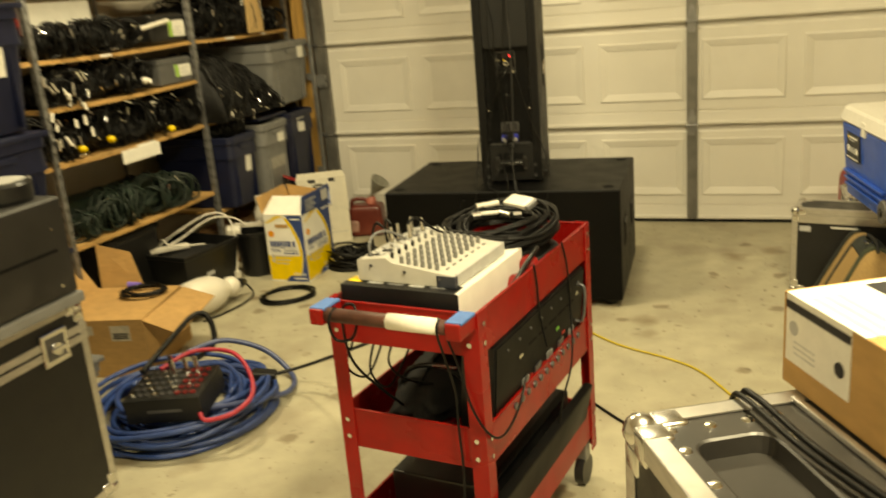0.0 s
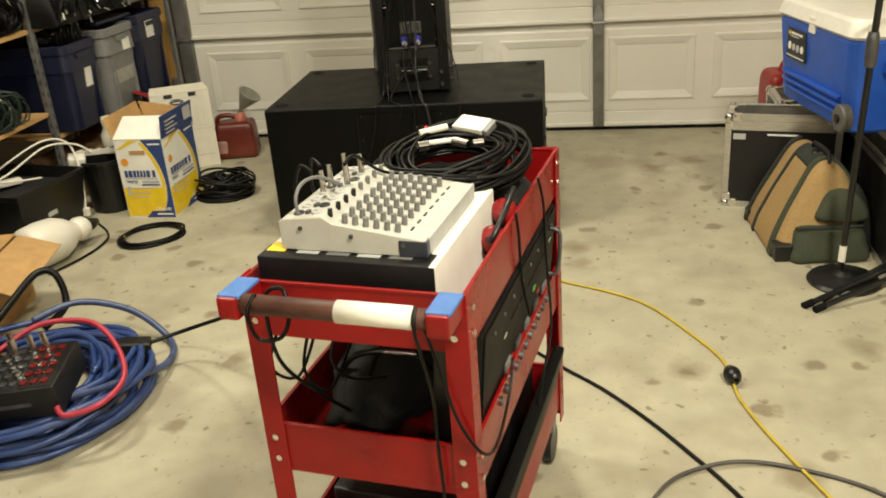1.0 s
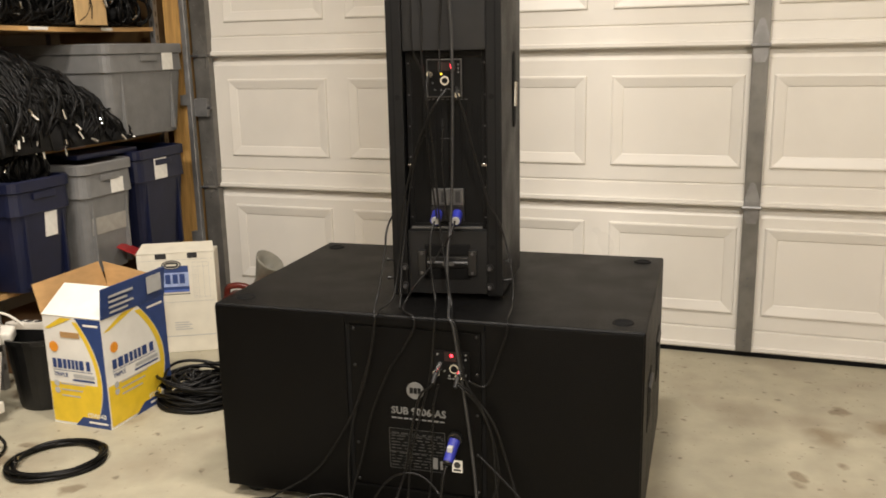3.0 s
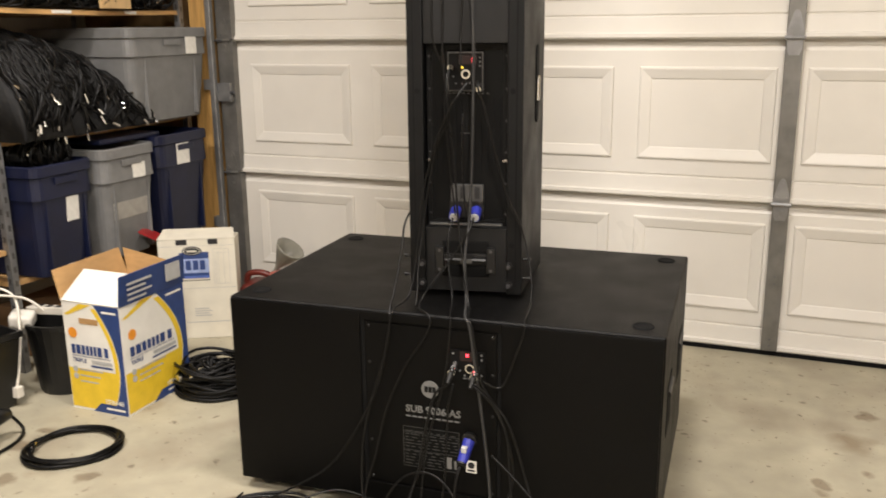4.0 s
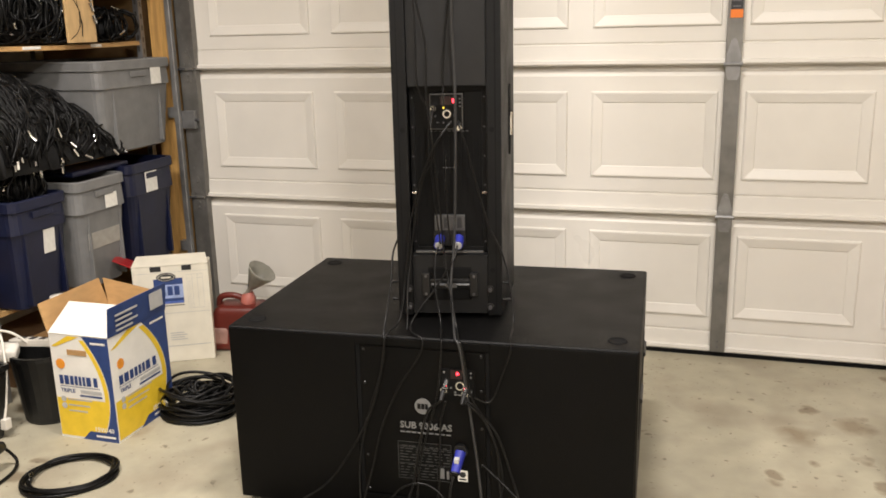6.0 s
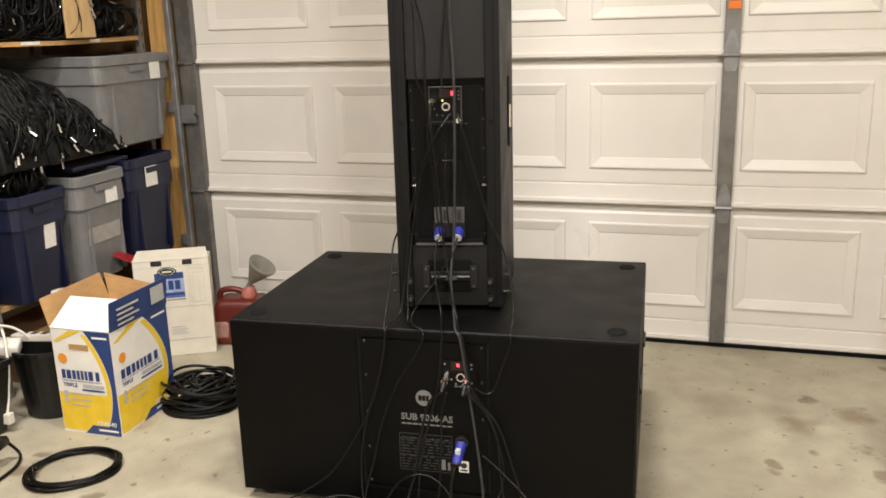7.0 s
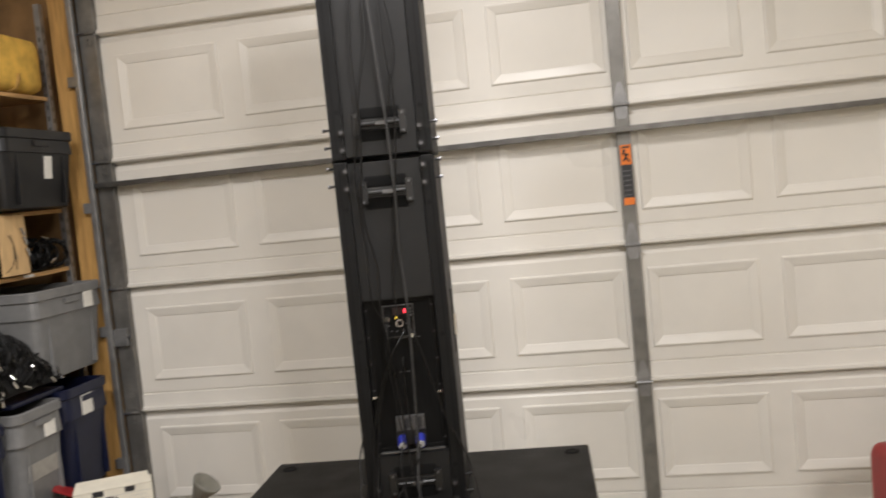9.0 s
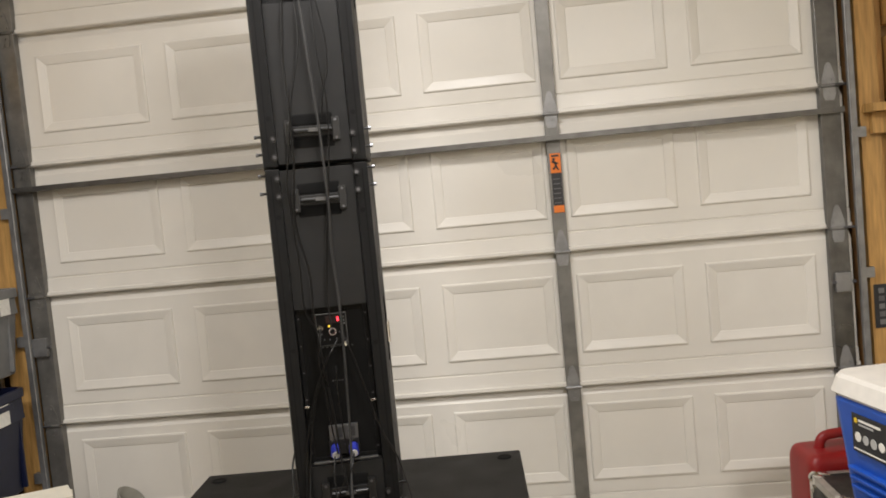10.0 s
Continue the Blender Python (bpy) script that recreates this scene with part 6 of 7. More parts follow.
for k in range(4):
    part("outlet", box(0.02 + 0.05 * k, 0.045 + 0.05 * k, -0.011, 0.011, 0.0218, 0.0232, 0.002), INK, ps)
tagged(part("white_rag", box(-0.04, 0.04, -0.035, 0.035, 0, 0.05, 0.018, seg=4), mk("white_cloth", (0.72, 0.69, 0.62), 0.8, var=0.08, bump=0.5, bscale=40), soft=True, at=pose(-2.565, 4.335, 0.255, 12, 8, 30)), "crumpled white plastic bag on the bin", "bag")
tagged(part("white_bottle", lathe([(0, 0), (0.045, 0), (0.05, 0.02), (0.05, 0.09), (0.03, 0.13), (0.036, 0.15), (0.034, 0.18), (0, 0.185)], 20), WHITE_PL, soft=True, at=pose(-2.47, 4.53, 0.26)), "white plastic bottle in the bucket", "bottle")
for k, pts in enumerate(([(-2.85, 3.95, 0.26), (-2.78, 4.1, 0.33), (-2.66, 4.25, 0.40), (-2.58, 4.32, 0.37), (-2.52, 4.28, 0.26), (-2.50, 4.24, 0.14), (-2.50, 4.22, 0.07)],
                         [(-2.80, 3.90, 0.27), (-2.72, 4.05, 0.31), (-2.62, 4.2, 0.385), (-2.55, 4.33, 0.36), (-2.5, 4.38, 0.30)],
                         [(-2.9, 4.1, 0.26), (-2.8, 4.0, 0.32), (-2.7, 3.95, 0.30), (-2.6, 4.1, 0.27)])):
    cable("mains_lead", pts, 0.0048, WHITE_PL, "white power cord trailing out of the bin", group="white power cords")
tagged(part("white_plug", box(-0.016, 0.016, -0.014, 0.014, 0, 0.04, 0.005), WHITE_PL, at=pose(-2.50, 4.22, 0.035)), "white mains plug dangling by the bin", "plug")
tagged(part("power_strip", box(-0.13, 0.13, -0.02, 0.02, 0, 0.024, 0.006), WHITE_PL, at=pose(-2.77, 3.98, 0.262, 6, 4, 60)), "white power strip lying in the bin", "power strip")
tagged(part("red_bottle", lathe([(0, 0), (0.05, 0), (0.052, 0.06), (0.03, 0.11), (0.02, 0.16), (0, 0.165)], 16), RED_PL, soft=True, at=pose(-2.60, 4.98, 0.0)), "red plastic bottle under the shelves", "bottle")
kb = thing("carton_stack", pose(-2.75, 4.85, 0), "dark brown carton with a paler flap under the low shelf", "carton")
# box in a darker brown than its flap
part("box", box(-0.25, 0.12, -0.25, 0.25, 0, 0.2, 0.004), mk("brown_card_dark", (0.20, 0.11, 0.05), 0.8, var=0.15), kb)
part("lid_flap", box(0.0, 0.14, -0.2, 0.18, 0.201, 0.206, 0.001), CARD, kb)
cr = thing("equipment_crate", pose(-2.95, 3.75, 0), "black equipment crate under the shelves", "crate")
part("body", box(-0.2, 0.15, -0.22, 0.22, 0, 0.40, 0.015), BLACK, cr)
part("lid", box(-0.21, 0.16, -0.23, 0.23, 0.40, 0.43, 0.01), BLACK_SOFT, cr)

# ---------------------------------------------------------------- east side
c3 = road_case("road_case", pose(0.452, 4.395, 0.0, 0, 0, -12), 0.46, 0.20, 0.41, "shallow black road case with aluminium edges near the garage door", lid_at=0)
part("face_band", box(0.03, 0.43, -0.003, 0.0, 0.345, 0.383, 0.001), ALU, c3, "broad aluminium band")
part("maker_plate", box(0.035, 0.085, -0.004, -0.001, 0.305, 0.33, 0.001), BOX_GREY, c3, "small pale plate")
part("handle_strip", box(0.17, 0.29, -0.0035, -0.001, 0.325, 0.332, 0.001), PAPER, c3)
road_case("road_case", pose(0.935, 3.56, 0.0, 0, 0, 0), 0.62, 0.98, 0.468, "black road case with bright aluminium edges beside the canvas bag", lid_at=0.36)
road_case("road_case", pose(0.70, 4.62, 0.0, 0, 0, 0), 0.40, 0.30, 0.40, "black road case with aluminium edges close to the garage door", lid_at=0)

# cooler: long side faces west
CD = Vector((0.2, -0.98, 0)).normalized()
CN = Vector((0.98, 0.2, 0)).normalized()
MC = Matrix(((CD.x, CN.x, 0, 0.635), (CD.y, CN.y, 0, 4.50), (0, 0, 1, 0.470), (0, 0, 0, 1)))
cool = thing("cooler", MC, "blue plastic ice chest with a white lid on road cases", "cooler")
CLN, CWD = 0.70, 0.42


def rounded_block(l, w, z0, z1, t0, t1, r=0.05, n=6):
    """A block with rounded upright corners that widens from inset t0 to inset t1."""
    b = bmesh.new()
    rings = []
    for z, d in ((z0, t0 + 0.012), (z0 + 0.012, t0), (z1 - 0.012, t1), (z1, t1 + 0.008)):
        pts = []
        for sx, sy, a0 in ((1, 1, 0), (0, 1, 90), (0, 0, 180), (1, 0, 270)):
            for k in range(n):
                a = radians(a0 + 90 * k / (n - 1))
                cx, cy = (l - d - r if sx else d + r), (w - d - r if sy else d + r)
                pts.append(b.verts.new((cx + r * math.cos(a), cy + r * math.sin(a), z)))
        rings.append(pts)
    for p, q in zip(rings, rings[1:]):
        m = len(p)
        for k in range(m):
            b.faces.new((p[k], p[(k + 1) % m], q[(k + 1) % m], q[k]))
    b.faces.new(rings[0][::-1])
    b.faces.new(rings[-1])
    return b


part("body", rounded_block(CLN, CWD, 0.0, 0.335, 0.035, 0.010), COOL_BLUE, cool)
part("lid", rounded_block(CLN, CWD, 0.335, 0.405, 0.0, 0.012, 0.055), COOL_WHITE, cool, "white moulded lid")
for k in range(3):
    part("rib", box(0.09, CLN - 0.1, 0.010 + 0.004 * (2 - k), 0.03, 0.055 + 0.03 * k, 0.067 + 0.03 * k, 0.004), COOL_BLUE, cool)
lb = part("label", box(0.13, 0.30, 0.0085, 0.02, 0.185, 0.30), INK, cool, "dark product label with white bars")
for x0, x1, z0, z1, m in ((0.165, 0.27, 0.279, 0.286, CARD_WHITE), (0.165, 0.235, 0.268, 0.273, BOX_GREY), (0.135, 0.295, 0.192, 0.196, CARD_WHITE)):
    part("label_bar", box(x0, x1, 0.0072, 0.009, z0, z1), m, lb)
for x, z, r, m in ((0.150, 0.280, 0.008, BOX_YELLOW), (0.158, 0.232, 0.015, CARD_WHITE), (0.196, 0.230, 0.014, BOX_GREY), (0.234, 0.229, 0.015, BOX_GREY), (0.272, 0.230, 0.014, CARD_WHITE)):
    part("label_icon", rod((x, 0.009, z), (x, 0.0074, z), r, 18), m, lb)
part("side_handle", box(CLN - 0.018, CLN + 0.014, 0.12, 0.30, 0.22, 0.26, 0.008), COOL_BLUE, cool)
wh = part("wheel", lathe([(0, -0.022), (0.030, -0.022), (0.046, -0.018), (0.050, -0.010), (0.050, 0.012), (0.045, 0.018), (0, 0.018)], 28, m=pose(CLN - 0.045, 0.012, 0.062, 90, 0, 0)), BOX_GREY_DK, cool, "grey plastic wheel", soft=False)
part("hub", rod((CLN - 0.045, -0.012, 0.062), (CLN - 0.045, 0.036, 0.062), 0.016, 16), BLACK, wh)
part("latch", box(0.33, 0.38, 0.002, 0.014, 0.31, 0.37, 0.004), COOL_WHITE, cool)

gc = thing("fuel_can", pose(0.865, 5.10, 0, 0, 0, 6), "tall red plastic fuel can with a white spout on concrete", "fuel can")
b = box(-0.155, 0.155, -0.115, 0.115, 0.0, 0.435, 0.055, seg=5)
for v in b.verts:
    k = max(0.0, (v.co.z - 0.32) / 0.115)
    v.co.x *= 1 - 0.10 * k * k
    v.co.y *= 1 - 0.10 * k * k
part("body", b, RED_PL, gc, soft=True)
part("handle", tube(spline([(-0.075, 0, 0.415), (-0.055, 0, 0.470), (0.0, 0, 0.482), (0.07, 0, 0.478), (0.105, 0, 0.415)], 6), 0.019, 12), RED_PL, gc, soft=True)
part("spout", tube(spline([(0.040, -0.085, 0.425), (0.035, -0.115, 0.455), (0.020, -0.130, 0.440), (0.018, -0.132, 0.395), (0.035, -0.128, 0.360)], 6), 0.014, 12), WHITE_PL, gc, "white spout", soft=True)
part("spout_collar", lathe([(0.030, 0), (0.032, 0.018), (0.024, 0.024), (0, 0.024)], 20, m=pose(0.040, -0.075, 0.418, 20, 0, 0)), WHITE_PL, gc, soft=True)
for z in (0.10, 0.22, 0.31):
    part("body_rib", box(-0.12, 0.12, -0.1185, -0.113, z, z + 0.012, 0.003), RED_PL, gc)

# canvas tool bag
bag = thing("tool_bag", pose(0.548, 4.25, 0, 0, 0, -84), "tan and olive canvas rucksack leaning on a road case", "bag")
bag.scale = (0.86, 0.74, 0.89)
BAG_LEN = 0.53


def bag_shell(prof, x0, x1, r=0.05, shear=0.34, lift=0.0, ends=(0.78, 0.92)):
    """Extrude a side profile (y, z) along x with pillowed ends; its far end leans back as it rises."""
    b = bmesh.new()
    cy, cz = sum(p[0] for p in prof) / len(prof), sum(p[1] for p in prof) / len(prof)
    rings = []
    steps = [(x0, ends[0]), (x0 + r * 0.35, ends[1]), (x0 + r, 1.0)] + [(x0 + r + (x1 - x0 - 2 * r) * k / 5, 1.0 + 0.02 * math.sin(math.pi * k / 5)) for k in range(1, 5)] + [(x1 - r, 1.0), (x1 - r * 0.35, ends[1]), (x1, ends[0])]
    for x, s in steps:
        ring = []
        for y, z in prof:
            w = 1 + 0.035 * noise.noise(Vector((x * 9, y * 9, z * 9)))
            yy, zz = cy + (y - cy) * s * w, max(0.0, cz + (z - cz) * s * w + lift)
            ring.append(b.verts.new((x - shear * zz * (x / BAG_LEN) ** 1.5, yy, zz)))
        rings.append(ring)
    m = len(prof)
    for p, q in zip(rings, rings[1:]):
        for k in range(m):
            b.faces.new((p[k], p[(k + 1) % m], q[(k + 1) % m], q[k]))
    b.faces.new(rings[0][::-1])
    b.faces.new(rings[-1])
    return b


def outline(pts, n=4):
    return [(v.x, v.y) for v in spline([(y, z, 0) for y, z in pts], n, True)]


PROF = outline([(0.0, 0.0), (-0.01, 0.05), (0.035, 0.14), (0.12, 0.27), (0.19, 0.365), (0.26, 0.385), (0.33, 0.345), (0.38, 0.25), (0.40, 0.12), (0.39, 0.0), (0.2, 0.0)])
part("body", bag_shell(PROF, 0.0, BAG_LEN), BAG_TAN, bag, "tan canvas body", soft=True)


def grown(prof, g, k0, k1):
    """A strip of the outline, raised off it, as a thin closed profile."""
    cy, cz = sum(p[0] for p in prof) / len(prof), sum(p[1] for p in prof) / len(prof)
    out = []
    inner = []
    for y, z in prof[k0:k1]:
        d = Vector((y - cy, z - cz)).normalized()
        out.append((y + d.x * g + (y - cy) * 0.03, z + d.y * g + (z - cz) * 0.03))
        inner.append((y - d.x * 0.01, z - d.y * 0.01))
    return out + inner[::-1]


def band(x0, x1, name, material, g, k0, k1, label=""):
    strip = grown(PROF, g, k0, k1)
    b = bmesh.new()
    rows = []
    for k in range(4):
        x = x0 + (x1 - x0) * k / 3
        rows.append([b.verts.new((x - 0.34 * max(0, z) * (x / BAG_LEN) ** 1.5, y, max(0.0, z))) for y, z in strip])
    m = len(strip)
    for p, q in zip(rows, rows[1:]):
        for k in range(m):
            b.faces.new((p[k], p[(k + 1) % m], q[(k + 1) % m], q[k]))
    b.faces.new(rows[0][::-1])
    b.faces.new(rows[-1])
    return part(name, b, material, bag, label)


BAG_DARK = mk("dark_webbing", (0.02, 0.024, 0.02), 0.8, var=0.2, scale=120, bump=0.3, bscale=260)
band(0.155, 0.178, "webbing_strap", BAG_DARK, 0.006, 1, 20)
band(0.425, 0.475, "webbing_strap", BAG_GREEN, 0.007, 1, 30)
band(0.015, 0.04, "edge_piping", BAG_DARK, 0.006, 1, 20)
band(0.19, 0.42, "top_flap", BAG_DARK, 0.010, 15, 30, "dark olive top flap")
fp = outline([(0.06, 0.0), (0.065, 0.07), (0.09, 0.135), (0.22, 0.14), (0.38, 0.135), (0.42, 0.07), (0.42, 0.0), (0.2, 0.0)])
part("front_pocket", bag_shell(fp, 0.47, 0.575, 0.03, 0.30), BAG_GREEN, bag, "olive front pocket", soft=True)
part("pocket_seam", tube(spline([(0.51, 0.07, 0.142), (0.535, 0.16, 0.150), (0.535, 0.30, 0.148), (0.51, 0.40, 0.142)], 6), 0.006, 6), BAG_DARK, bag, soft=True)
up = outline([(0.19, 0.16), (0.20, 0.22), (0.25, 0.275), (0.33, 0.28), (0.40, 0.24), (0.42, 0.16)])
part("upper_pocket", bag_shell(up, 0.45, 0.565, 0.03, 0.30), BAG_GREEN, bag, "bulging olive upper pocket", soft=True)
sp2 = outline([(0.37, 0.0), (0.36, 0.16), (0.37, 0.27), (0.41, 0.28), (0.455, 0.18), (0.46, 0.0)])
part("side_pocket", bag_shell(sp2, 0.16, 0.50, 0.03, 0.3), BLACK_SOFT, bag, "black padded side", soft=True)
part("buckle", box(0.27, 0.31, 0.205, 0.245, 0.400, 0.410, 0.003), CHROME, bag)
part("corner_guard", box(0.455, 0.535, -0.025, 0.06, 0.0, 0.075, 0.014, seg=3), BLACK, bag, "black corner guard")
part("corner_guard", box(0.0, 0.06, -0.025, 0.05, 0.0, 0.06, 0.014, seg=3), BLACK, bag, "black corner guard")
part("grab_handle", tube(spline([(0.20, 0.24, 0.40), (0.23, 0.24, 0.425), (0.36, 0.25, 0.425), (0.40, 0.25, 0.385)], 6), 0.009, 8), BLACK_SOFT, bag, soft=True)

# microphone stands
ms = thing("microphone_stand", pose(0.782, 3.63, 0), "black microphone stand with a round cast base", "microphone stand")
part("base", lathe([(0, 0), (0.118, 0.0), (0.123, 0.008), (0.114, 0.018), (0.04, 0.034), (0.02, 0.045), (0, 0.045)], 36), BLACK, ms, soft=False)
part("pole", rod((-0.012, 0.012, 0.04), (0.012, 0.020, 0.98), 0.011, 14), BLACK, ms)
part("tape", rod((-0.0112, 0.0122, 0.075), (-0.0096, 0.0128, 0.135), 0.0125, 14), TAPE_WHITE, ms, "white tape marking")
part("clutch", lathe([(0, 0), (0.018, 0), (0.02, 0.03), (0.02, 0.09), (0.016, 0.11), (0, 0.11)], 16, m=pose(0.006, 0.018, 0.76)), STEEL_DK, ms, "grip clutch")
part("boom", rod((0.012, 0.020, 0.97), (0.33, 0.17, 1.06), 0.008, 12), BLACK, ms)
ts = thing("folded_tripod", pose(0.624, 3.43, 0), "folded black tripod stand lying on the floor", "tripod stand")
for k, (a, b2) in enumerate((((0.0, 0.0, 0.012), (0.55, 0.36, 0.09)), ((0.03, -0.03, 0.013), (0.57, 0.29, 0.10)), ((0.07, 0.05, 0.014), (0.56, 0.41, 0.115)))):
    part("leg", rod(a, b2, 0.010, 12), BLACK, ts)
    part("rubber_foot", rod(Vector(a) - (Vector(b2) - Vector(a)).normalized() * 0.02, Vector(a) + (Vector(b2) - Vector(a)).normalized() * 0.02, 0.0125, 10), EDGE_BLACK, ts)
part("hub", box(0.30, 0.36, 0.17, 0.24, 0.02, 0.085, 0.012, m=None), BLACK, ts)
part("collar", rod((0.46, 0.27, 0.05), (0.56, 0.33, 0.075), 0.022, 14), STEEL_DK, ts)
tagged(part("black_pouch", box(-0.07, 0.07, -0.10, 0.10, 0, 0.22, 0.05, seg=4), BLACK_SOFT, soft=True, at=pose(1.03, 3.68, 0.4685, 0, 0, 10)), "black cloth pouch on the road case", "pouch")

# floor cords
cable("extension_cord", [(-0.42, 3.78, 0.006), (-0.30, 3.67, 0.006), (-0.20, 3.60, 0.006), (-0.02, 3.51, 0.006), (0.104, 3.41, 0.006), (0.225, 3.22, 0.006), (0.30, 3.07, 0.006), (0.318, 2.955, 0.010)], 0.0048, YELLOW_CABLE, "yellow extension cord lying across the concrete")
cable("extension_cord", [(0.318, 2.935, 0.010), (0.325, 2.86, 0.006), (0.345, 2.78, 0.006), (0.385, 2.66, 0.006), (0.47, 2.45, 0.006), (0.60, 2.15, 0.006), (0.72, 1.85, 0.006)], 0.0048, YELLOW_CABLE, "yellow extension cord lying across the concrete")
pg = thing("cord_plug", pose(0.318, 2.945, 0.024, 90, 0, 12), "black plug joining two yellow cords", "plug")
part("body", lathe([(0.008, -0.032), (0.018, -0.026), (0.024, -0.01), (0.024, 0.01), (0.018, 0.026), (0.008, 0.032)], 18), BLACK, pg, soft=True)
part("ring", lathe([(0.0235, -0.003), (0.0255, 0), (0.0235, 0.003)], 18), EDGE_BLACK, pg)
cable("floor_cable", [(-0.30, 3.12, 0.006), (-0.17, 2.985, 0.006), (-0.05, 2.87, 0.006), (0.073, 2.72, 0.006), (0.17, 2.58, 0.006), (0.26, 2.437, 0.006), (0.38, 2.2, 0.006), (0.45, 1.9, 0.006)], 0.0055, CABLE, "black cable lying across the concrete")
cable("floor_cable", [(0.05, 2.33, 0.006), (0.07, 2.40, 0.006), (0.14, 2.49, 0.008), (0.274, 2.546, 0.013), (0.42, 2.54, 0.006), (0.60, 2.455, 0.006), (0.75, 2.25, 0.006), (0.8, 2.0, 0.006)], 0.0055, mk("worn_cable", (0.07, 0.065, 0.06), 0.5, var=0.2), "worn grey cable looping on the concrete")

# sticker on the stud by the door
sk = tagged(part("stud_sticker", box(1.226, 1.29, 5.5962, 5.5985, 0.775, 0.965, 0.0008), INK), "black sticker with pale marks on a stud", "sticker")
for k in range(5):
    part("sticker_mark", box(1.246, 1.270, 5.5952, 5.5962, 0.79 + k * 0.034, 0.812 + k * 0.034), STEEL_DK if k % 2 else PRINT_PALE, sk)
bw = thing("wooden_bracket", pose(1.30, 5.50, 1.70), "small pine shelf bracket nailed to the studs", "bracket", kind="structure")
part("arm", box(-0.075, 0.16, -0.02, 0.095, 0.0, 0.035, 0.003), STUD, bw)
part("brace", box(-0.05, 0.16, 0.06, 0.095, -0.09, -0.002, 0.003), STUD, bw)
tagged(part("white_card", box(1.335, 1.42, 5.588, 5.592, 1.755, 1.83), PAPER), "white card tacked on a stud", "card")

# ---------------------------------------------------------------- things on the cart
def on_cart(x, y, z, rx=0, ry=0, rz=0):
    return CART @ pose(x, y, z, rx, ry, rz)


CARTON_BLACK = mk("carton_black", (0.008, 0.008, 0.009), 0.45, var=0.2, spec=0.3)
mb = thing("mixer_carton", on_cart(-0.365, 0.028, 0.7385), "black and white product carton lying in the cart's top tray", "carton")
part("box", box(0, 0.31, 0, 0.37, 0, 0.128, 0.002), CARD_WHITE, mb)
part("black_face", box(0.0, 0.31, -0.0014, 0.0005, 0.0, 0.1284), CARTON_BLACK, mb)
part("black_top", box(0.0, 0.30, 0.0, 0.05, 0.1278, 0.1292), CARTON_BLACK, mb)
for k in range(4):
    part("print_bar", box(0.06 + 0.055 * k, 0.10 + 0.055 * k, 0.022, 0.034, 0.1292, 0.1298), PRINT_DIM if k % 2 else BOX_GREY, mb)
part("yellow_mark", box(0.004, 0.038, 0.024, 0.06, 0.1292, 0.130), BOX_YELLOW, mb)
part("print_bar", box(0.09, 0.15, -0.002, -0.0014, 0.018, 0.03), CARD_WHITE, mb)

# mixing desk: sockets on its high west end, faders on its low east end
mx = thing("mixing_desk", on_cart(-0.335, 0.060, 0.8685), "small silver-grey analogue mixing desk with rows of knobs", "mixing desk")
ML, MWD = 0.258, 0.275
prof = [(0.0, 0.0), (0.0, 0.050), (0.010, 0.055), (0.080, 0.062), (0.097, 0.047), (ML, 0.029), (ML, 0.0)]
b = bmesh.new()
lo, hi = [b.verts.new((x, 0.0, z)) for x, z in prof], [b.verts.new((x, MWD, z)) for x, z in prof]
b.faces.new(lo)
b.faces.new(hi[::-1])
for k in range(len(prof)):
    b.faces.new((lo[k], lo[(k + 1) % len(prof)], hi[(k + 1) % len(prof)], hi[k]))
bmesh.ops.bevel(b, geom=list(b.edges), offset=0.002, segments=1, affect="EDGES")
part("chassis", b, MIXER, mx)
part("end_cheek", box(ML - 0.046, ML + 0.003, -0.002, 0.012, -0.0005, 0.028, 0.003), mk("cheek_dark", (0.03, 0.035, 0.05), 0.4, var=0.2), mx, "dark corner cheek")
part("edge_strip", box(ML - 0.004, ML + 0.003, 0.012, MWD, 0.002, 0.030, 0.001), BOX_GREY, mx)
for x, z in ((0.04, 0.04), (0.13, 0.03), (0.22, 0.02)):
    part("screw", rod((x, 0.001, z), (x, -0.003, z), 0.004, 8), STEEL_DK, mx)
for i in range(6):
    for j in range(8):
        x, y = 0.112 + i * 0.0185, 0.020 + j * 0.0315
        z = 0.047 - (x - 0.097) * 0.112
        part("knob", rod((x, y, z - 0.001), (x + 0.0015, y, z + 0.0155), 0.0056, 10, r2=0.0046), KNOB, mx)
for j in range(7):
    part("fader_slot", box(0.222, 0.225, 0.03 + j * 0.033, 0.045 + j * 0.033, 0.031, 0.0345), INK, mx)
for i in range(2):
    for j in range(8):
        x, y = 0.030 + i * 0.032, 0.022 + j * 0.033
        z = 0.0565 + 0.003 * i
        part("jack", lathe([(0.0, 0.001), (0.0045, 0.001), (0.005, 0.004), (0.009, 0.004), (0.0095, 0)], 12, m=pose(x, y, z)), STEEL_DK if (i * 3 + j) % 4 == 0 else BOX_GREY, mx, "input socket")
for j in range(8):
    part("trim_knob", rod((0.086, 0.022 + 0.033 * j, 0.055), (0.0875, 0.022 + 0.033 * j, 0.068), 0.0048, 10, r2=0.004), BLACK if j < 4 else KNOB, mx)
    part("socket_collar", box(0.0435, 0.0505, 0.016 + 0.033 * j, 0.028 + 0.033 * j, 0.056, 0.064, 0.0015), CHROME if j in (2, 3, 5) else STEEL_DK, mx)
